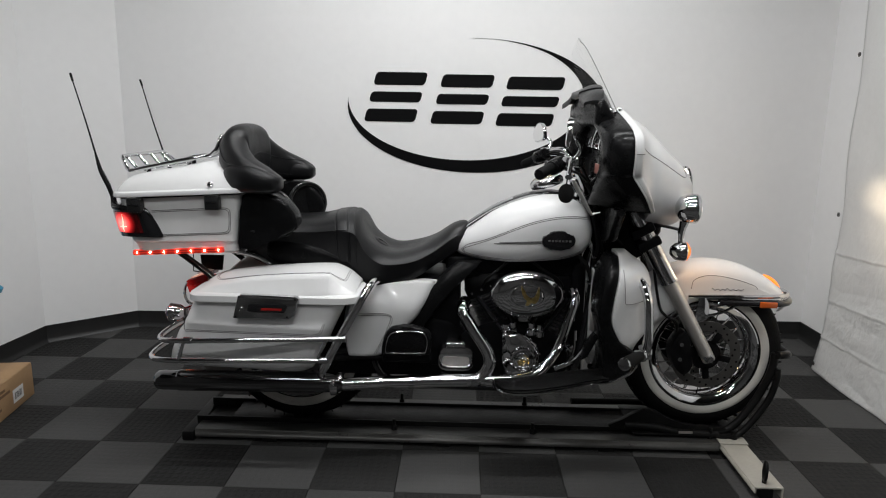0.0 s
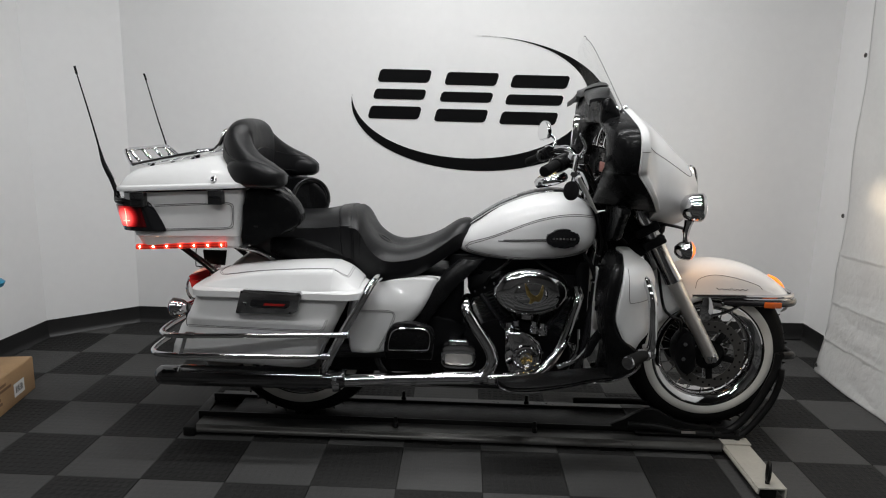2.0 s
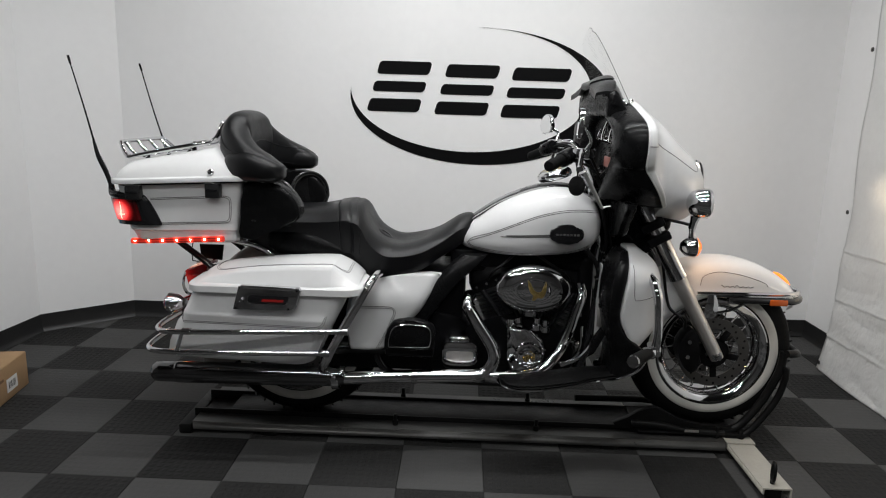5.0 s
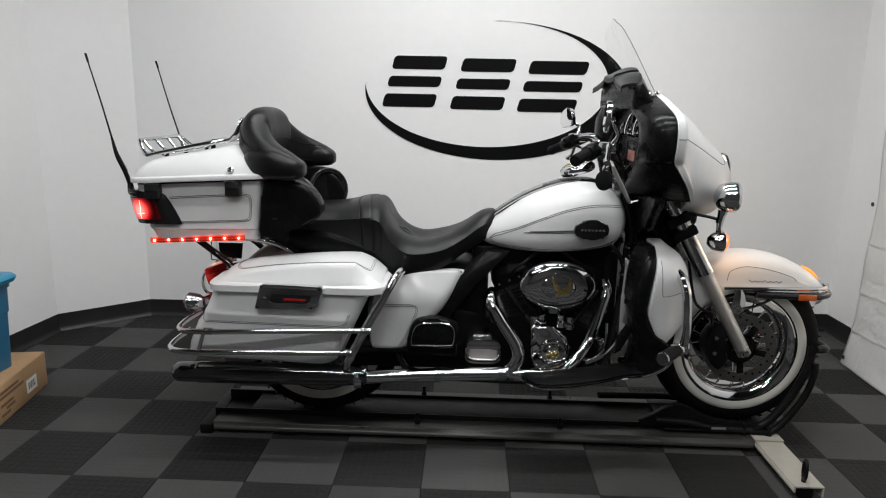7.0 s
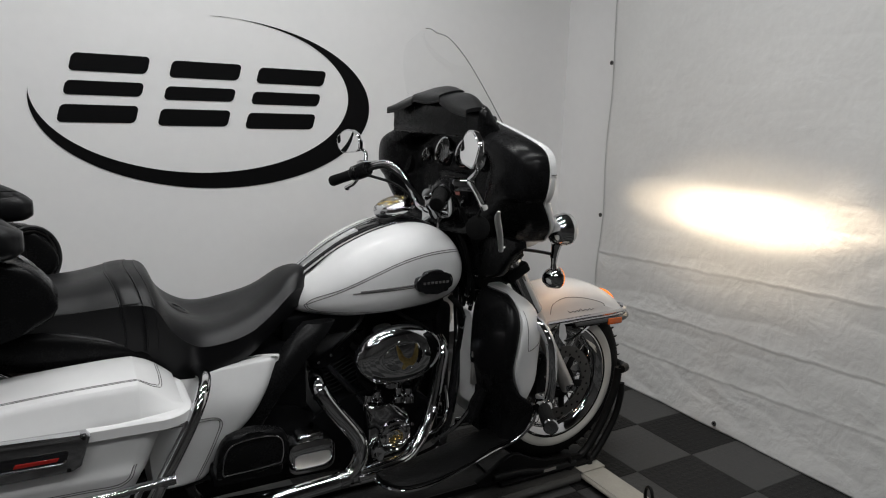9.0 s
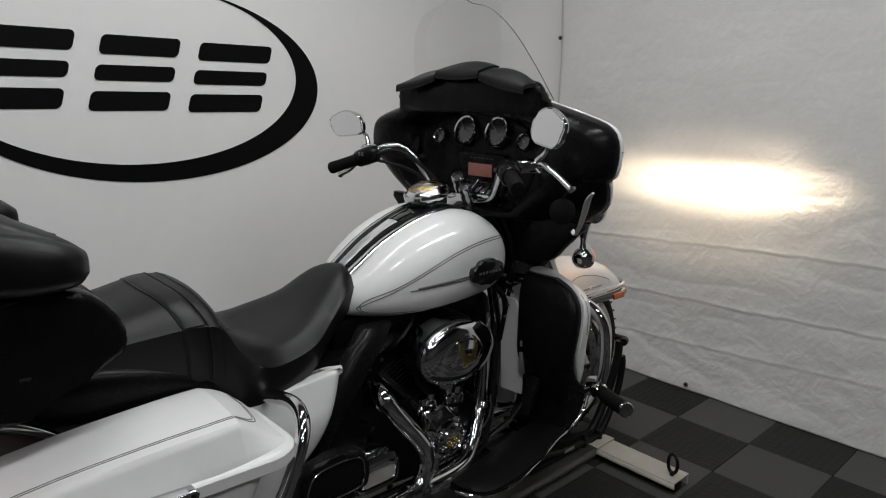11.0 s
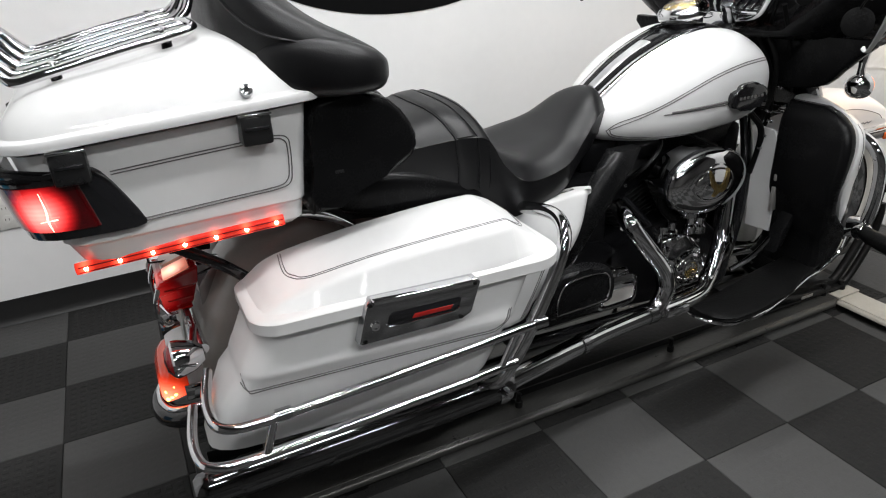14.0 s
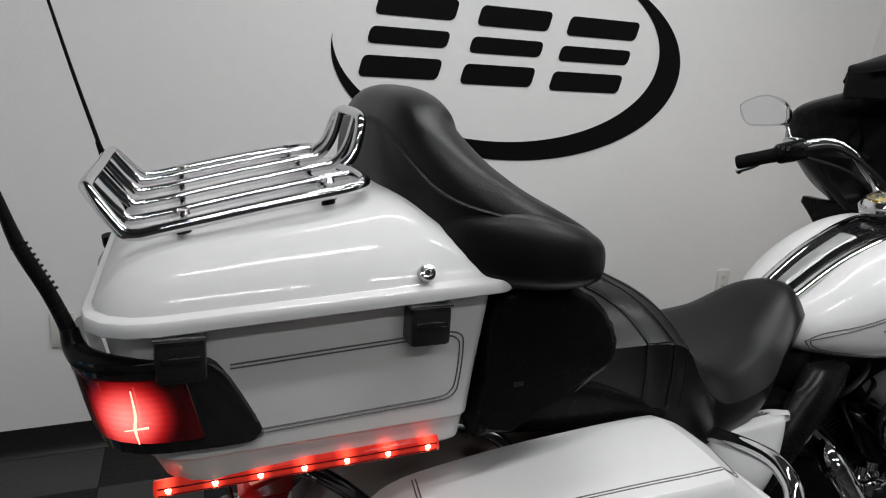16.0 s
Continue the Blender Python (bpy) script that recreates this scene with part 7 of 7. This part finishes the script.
# rider's floorboard and brake pedal
rings = []
for x, z, yo in ((0.288, 0.362, -0.345), (0.295, 0.362, -0.375), (0.335, 0.364, -0.415), (0.42, 0.372, -0.425), (0.54, 0.388, -0.416), (0.60, 0.394, -0.394), (0.64, 0.396, -0.384), (0.69, 0.400, -0.376)):
    inn = -0.322 + 0.03 * max(0.0, x - 0.30) / 0.34
    rings.append([(x, yo, z), (x, yo + 0.004, z + 0.008), (x, inn - 0.005, z + 0.010), (x, inn, z), (x, inn - 0.005, z - 0.008), (x, yo + 0.004, z - 0.008)])
floorboard = part("floorboard", skin(rings, 4, 2), BOARD_RUBBER, bike, "black rubber rider floorboard with a chrome edge", both=True)
part("floorboard_rim", tube([(0.284, -0.325, 0.354), (0.285, -0.35, 0.353), (0.302, -0.39, 0.353), (0.34, -0.42, 0.354), (0.42, -0.430, 0.361), (0.53, -0.414, 0.376), (0.60, -0.398, 0.384), (0.65, -0.384, 0.386), (0.70, -0.379, 0.391), (0.742, -0.380, 0.411), (0.774, -0.380, 0.437), (0.787, -0.380, 0.475)], 0.0045, 8, 4), CHROME, floorboard, "chrome floorboard edge", both=True)
part("brake_pedal", plate([(0.60, 0.44), (0.625, 0.455), (0.66, 0.53), (0.645, 0.545), (0.615, 0.50)], -0.31, -0.27, 0.006, 2), PLASTIC, bike, "black brake pedal pad")
part("pedal_arm", tube([(0.62, -0.28, 0.48), (0.58, -0.26, 0.42), (0.52, -0.24, 0.38)], 0.008, 8), DARK_CHROME, bike, "chrome brake pedal arm")

# lower fairings: white outer shell, black pocket behind
rings = []
for z, x0, x1, y0, y1 in ((0.502, 0.745, 0.785, -0.365, -0.26), (0.525, 0.728, 0.806, -0.384, -0.25), (0.56, 0.706, 0.834, -0.396, -0.235), (0.62, 0.680, 0.842, -0.408, -0.225), (0.69, 0.682, 0.845, -0.417, -0.215), (0.745, 0.690, 0.840, -0.417, -0.205), (0.788, 0.697, 0.816, -0.402, -0.20), (0.820, 0.705, 0.775, -0.356, -0.20), (0.840, 0.711, 0.752, -0.30, -0.205)):
    w, d = x1 - x0, y1 - y0
    rings.append([(x0 + w * u, y0 + d * v, z) for u, v in ((0, 1), (0, 0.5), (0, 0.05), (0.02, 0.01), (0.08, 0), (0.26, 0.05), (0.5, 0.15), (0.72, 0.29), (0.88, 0.45), (0.97, 0.62), (1, 0.80), (1, 1))])
lower = part("lower_fairing", skin(rings, 3, 2), PEARL, bike, "white pearl lower leg fairing with a black pocket", sharp=60, both=True)
rings = []
for z, x0, x1, y0, y1 in ((0.384, 0.665, 0.715, -0.372, -0.17), (0.405, 0.668, 0.748, -0.377, -0.185), (0.437, 0.670, 0.776, -0.377, -0.195), (0.475, 0.668, 0.786, -0.379, -0.20), (0.51, 0.660, 0.762, -0.390, -0.205), (0.56, 0.652, 0.708, -0.398, -0.212), (0.62, 0.640, 0.681, -0.408, -0.215), (0.69, 0.640, 0.684, -0.417, -0.215), (0.745, 0.646, 0.692, -0.417, -0.21), (0.788, 0.656, 0.699, -0.402, -0.205), (0.817, 0.672, 0.704, -0.366, -0.205), (0.833, 0.688, 0.712, -0.315, -0.205)):
    rings.append(slab(z, x0, x1, y0, y1, min(0.018, (x1 - x0) * 0.42)))
part("leg_pocket", skin(rings, 3, 1), PLASTIC, lower, "black leg shield pocket", sharp=60, both=True)
part("inner_deflector", moved(plate([(-0.160, 0.465), (-0.240, 0.470), (-0.240, 0.70), (-0.205, 0.755), (-0.166, 0.757), (-0.171, 0.722), (-0.157, 0.708), (-0.167, 0.672), (-0.152, 0.62), (-0.157, 0.55)], -0.655, -0.648, 0.001, 1), pose(0, 0, 0, 0, 0, 90)), PEARL, lower, "white inner air deflector", both=True)
part("vent_slot", block(0.638, 0.66, -0.246, -0.234, 0.535, 0.605, 0.003), ALLOY, lower)
part("vent_slot", block(0.638, 0.66, -0.246, -0.236, 0.622, 0.642, 0.003), ALLOY, lower)
part("pinstripe", pin_line(lower, [(0.712, 0.80), (0.716, 0.74), (0.722, 0.69), (0.735, 0.682), (0.78, 0.684), (0.818, 0.69)], 0.0011), STRIPE, lower)
crash = part("engine_guard", tube([(0.70, -0.10, 0.80), (0.745, -0.24, 0.79), (0.782, -0.36, 0.752), (0.794, -0.404, 0.715), (0.80, -0.42, 0.66), (0.806, -0.416, 0.56), (0.80, -0.395, 0.50), (0.77, -0.30, 0.44), (0.72, -0.18, 0.38), (0.68, -0.10, 0.34)], 0.0155, 14, 5), CHROME, bike, "chrome engine guard bar", both=True)
peg = part("highway_peg", tube([(0.80, -0.40, 0.503), (0.756, -0.46, 0.511), (0.693, -0.563, 0.528)], [0.014, 0.0205, 0.021], 18, 2), TYRE, bike, "black highway foot peg with chrome end", both=True)
part("peg_end", lathe([(0.021, 0), (0.0215, 0.004), (0.018, 0.009), (0, 0.01)], (0.6925, -0.564, 0.5282), (-0.52, -0.84, 0.15), 20), DARK_CHROME, peg)
part("peg_clamp", block(0.785, 0.825, -0.418, -0.368, 0.488, 0.53, 0.008), CHROME, peg, both=True)
part("peg_knuckle", lathe([(0.018, 0), (0.02, 0.006), (0.02, 0.034), (0.016, 0.04)], (0.80, -0.42, 0.505), (-1, 0, 0), 16), CHROME, peg)

# ---- the low lift under the motorcycle ----
lift = thing("motorcycle_lift", "low steel motorcycle stand with rails and a black wheel chock", "motorcycle stand", (0, MID, 0))


def channel(y0, y1, z0, z1, x0=-0.90, x1=1.195):
    bm = block(x0, x1, y0, y1, z1 - 0.004, z1)
    block(x0, x1, y0, y0 + 0.004, z0, z1 - 0.004, bm=bm)
    return block(x0, x1, y1 - 0.004, y1, z0, z1 - 0.004, bm=bm)


part("near_rail", channel(-0.155, -0.075, 0.02, 0.055), STEEL, lift, "bare steel rail")
part("far_rail", channel(0.10, 0.18, 0.02, 0.055), STEEL, lift, "bare steel rail")
part("wheel_trough", block(-0.92, 1.22, -0.0735, 0.0975, 0.03, 0.036), STEEL_DARK, lift, "black wheel trough")
part("trough_side", block(-0.92, 1.22, -0.080, -0.074, 0.03, 0.075, 0.001), STEEL_DARK, lift)
part("trough_side", block(-0.92, 1.22, 0.098, 0.104, 0.03, 0.075, 0.001), STEEL_DARK, lift)
part("trough_bed", block(-0.78, 1.22, -0.068, 0.094, 0.0365, 0.066, 0.003), STEEL_DARK, lift)
part("end_beam", block(-0.955, -0.905, -0.16, 0.19, 0.002, 0.042, 0.006), STEEL_DARK, lift, "black steel end beam")
# added sheet: its black colour gives the dark under the bike between the rails
part("gap_dark_sheet", block(-0.90, 1.19, -0.150, 0.175, 0.0205, 0.0245), STEEL_DARK, lift, "added black sheet that darkens the gap between the rails")
for x in (-0.6, 0.1, 0.75):
    part("cross_member", block(x - 0.03, x + 0.03, -0.15, 0.18, 0.002, 0.02, 0.003), STEEL_DARK, lift)
for x, y in ((-0.09, 0.14), (0.45, 0.14), (0.46, -0.115), (-0.1, -0.115), (1.17, -0.115)):
    part("rail_bolt", lathe([(0.011, 0), (0.011, 0.018), (0.007, 0.02), (0.007, 0.045), (0, 0.046)], (x, y, 0.055), (0, 0, 1), 12), STEEL_DARK, lift)
out = block(1.20, 1.30, -0.468, -0.09, 0.046, 0.051)
block(1.20, 1.206, -0.468, -0.09, 0.028, 0.046, bm=out)
block(1.294, 1.30, -0.468, -0.09, 0.012, 0.046, bm=out)
part("outrigger", out, STEEL_PAINT, lift, "beige painted steel outrigger")
part("outrigger_plate", block(1.195, 1.305, -0.16, -0.09, 0.0515, 0.058, 0.001), STEEL_PAINT, lift)
part("outrigger_bolt", lathe([(0.016, 0), (0.016, 0.008), (0.01, 0.009), (0.01, 0.03), (0, 0.031)], (1.262, -0.115, 0.058), (0, 0, 1), 12), STEEL_DARK, lift)
part("outrigger_foot", block(1.225, 1.27, -0.46, -0.42, 0.001, 0.046, 0.003), STEEL_DARK, lift)
ring_pts = [(1.246 + 0.012 * math.sin(t) * 0.4, -0.434 + 0.02 * math.sin(t), 0.095 + 0.035 * math.cos(t)) for t in (2 * math.pi * k / 10 for k in range(10))]
part("eye_bolt", tube(ring_pts, 0.006, 8, 2, closed=True), STEEL_DARK, lift, "black eye bolt ring")
part("eye_stem", tube([(1.246, -0.434, 0.051), (1.246, -0.434, 0.064)], 0.008, 8, 1), STEEL_DARK, lift)
for y in (-0.092, 0.102):
    part("chock_tube", tube([(1.16, y, 0.06), (1.255, y, 0.092), (1.33, y, 0.19), (1.375, y, 0.285), (1.395, y, 0.35), (1.40, y, 0.412)], 0.0155, 12, 5), STEEL_DARK, lift, "black tube of the wheel chock")
    part("chock_tube", tube([(1.20, y * 1.2, 0.055), (1.285, y * 1.2, 0.075), (1.375, y * 1.2, 0.20), (1.41, y * 1.15, 0.30), (1.412, y * 1.1, 0.35)], 0.013, 12, 5), STEEL_DARK, lift)
part("chock_cross", tube([(1.40, -0.11, 0.41), (1.44, -0.09, 0.405), (1.475, -0.04, 0.39), (1.48, 0, 0.388), (1.475, 0.05, 0.39), (1.44, 0.1, 0.405), (1.40, 0.12, 0.41)], 0.015, 12, 4), STEEL_DARK, lift)
part("chock_cradle", tube([(0.83, -0.11, 0.10), (0.95, -0.11, 0.095), (1.05, -0.11, 0.075), (1.2, -0.11, 0.07)], 0.014, 10, 4), STEEL_DARK, lift)
part("chock_cradle", tube([(0.65, 0.12, 0.095), (0.95, 0.13, 0.095), (1.05, 0.13, 0.075), (1.2, 0.13, 0.07)], 0.014, 10, 4), STEEL_DARK, lift)
part("chock_base", block(0.86, 1.30, -0.125, 0.15, 0.0665, 0.074, 0.003), STEEL_DARK, lift)
part("chock_side", plate([(0.78, 0.075), (0.82, 0.12), (0.90, 0.165), (0.95, 0.16), (1.02, 0.12), (1.12, 0.10), (1.22, 0.095), (1.28, 0.075)], -0.105, -0.085, 0.002, 1, n=2), STEEL_DARK, lift)
part("maker_plate", block(1.04, 1.095, -0.1275, -0.1255, 0.078, 0.088), ALLOY, lift)

# ---- floor tiles, last ----
floor = tagged(part("floor", block(-3.4, 3.6, -3.2, 4.5, -0.1, -0.006), JOINT), "checkered interlocking floor of grey and charcoal plastic tiles", "floor", kind="structure")
TILE, TX, TY = 0.305, 0.55, 2.45


def tile_mesh(name, mat, high):
    """A 0.305 tile with bevelled rim and toothed joints and a field of low raised pads."""
    h = TILE / 2 - 0.0008
    bm = block(-h, h, -h, h, -0.006, 0.0, 0.0018, 1)
    for i in range(10):
        for j in range(10):
            cx, cy = (i - 4.5) * 0.0285, (j - 4.5) * 0.0285
            a, b = 0.0095, 0.0065
            low = [bm.verts.new((cx + sx * a, cy + sy * a, 0.0001)) for sx, sy in ((-1, -1), (1, -1), (1, 1), (-1, 1))]
            top = [bm.verts.new((cx + sx * b, cy + sy * b, high)) for sx, sy in ((-1, -1), (1, -1), (1, 1), (-1, 1))]
            bm.faces.new(top)
            for k in range(4):
                bm.faces.new((low[k], low[(k + 1) % 4], top[(k + 1) % 4], top[k]))
    me = bpy.data.meshes.new(name)
    bmesh.ops.recalc_face_normals(bm, faces=bm.faces)
    bm.to_mesh(me)
    bm.free()
    me.materials.append(mat)
    return me


TILES = [tile_mesh("floor_tile", TILE_LIGHT, 0.0007), tile_mesh("floor_tile", TILE_DARK, 0.0016)]
chance = random.Random(5)
far = bmesh.new(), bmesh.new()
for i in range(-13, 11):
    for j in range(-8, 20):
        x, y = TX + TILE * (i + 0.5), TY - TILE * (j + 0.5)
        if not (-3.2 < x < 3.3 and -3.0 < y < 4.4):
            continue
        dark = (i + j + 1) % 2
        if -2.4 < x < 2.3 and 0.6 < y < 4.4:
            ob = new("floor_tile", TILES[dark])
            ob.parent = floor
            ob.location = (x, y, chance.uniform(-0.0006, 0.0))
        else:
            block(x - 0.1517, x + 0.1517, y - 0.1517, y + 0.1517, -0.006, 0.0, bm=far[dark])
for bm, mat in zip(far, (TILE_LIGHT, TILE_DARK)):
    part("far_tiles", bm, mat, floor)["kind"] = "stuff"
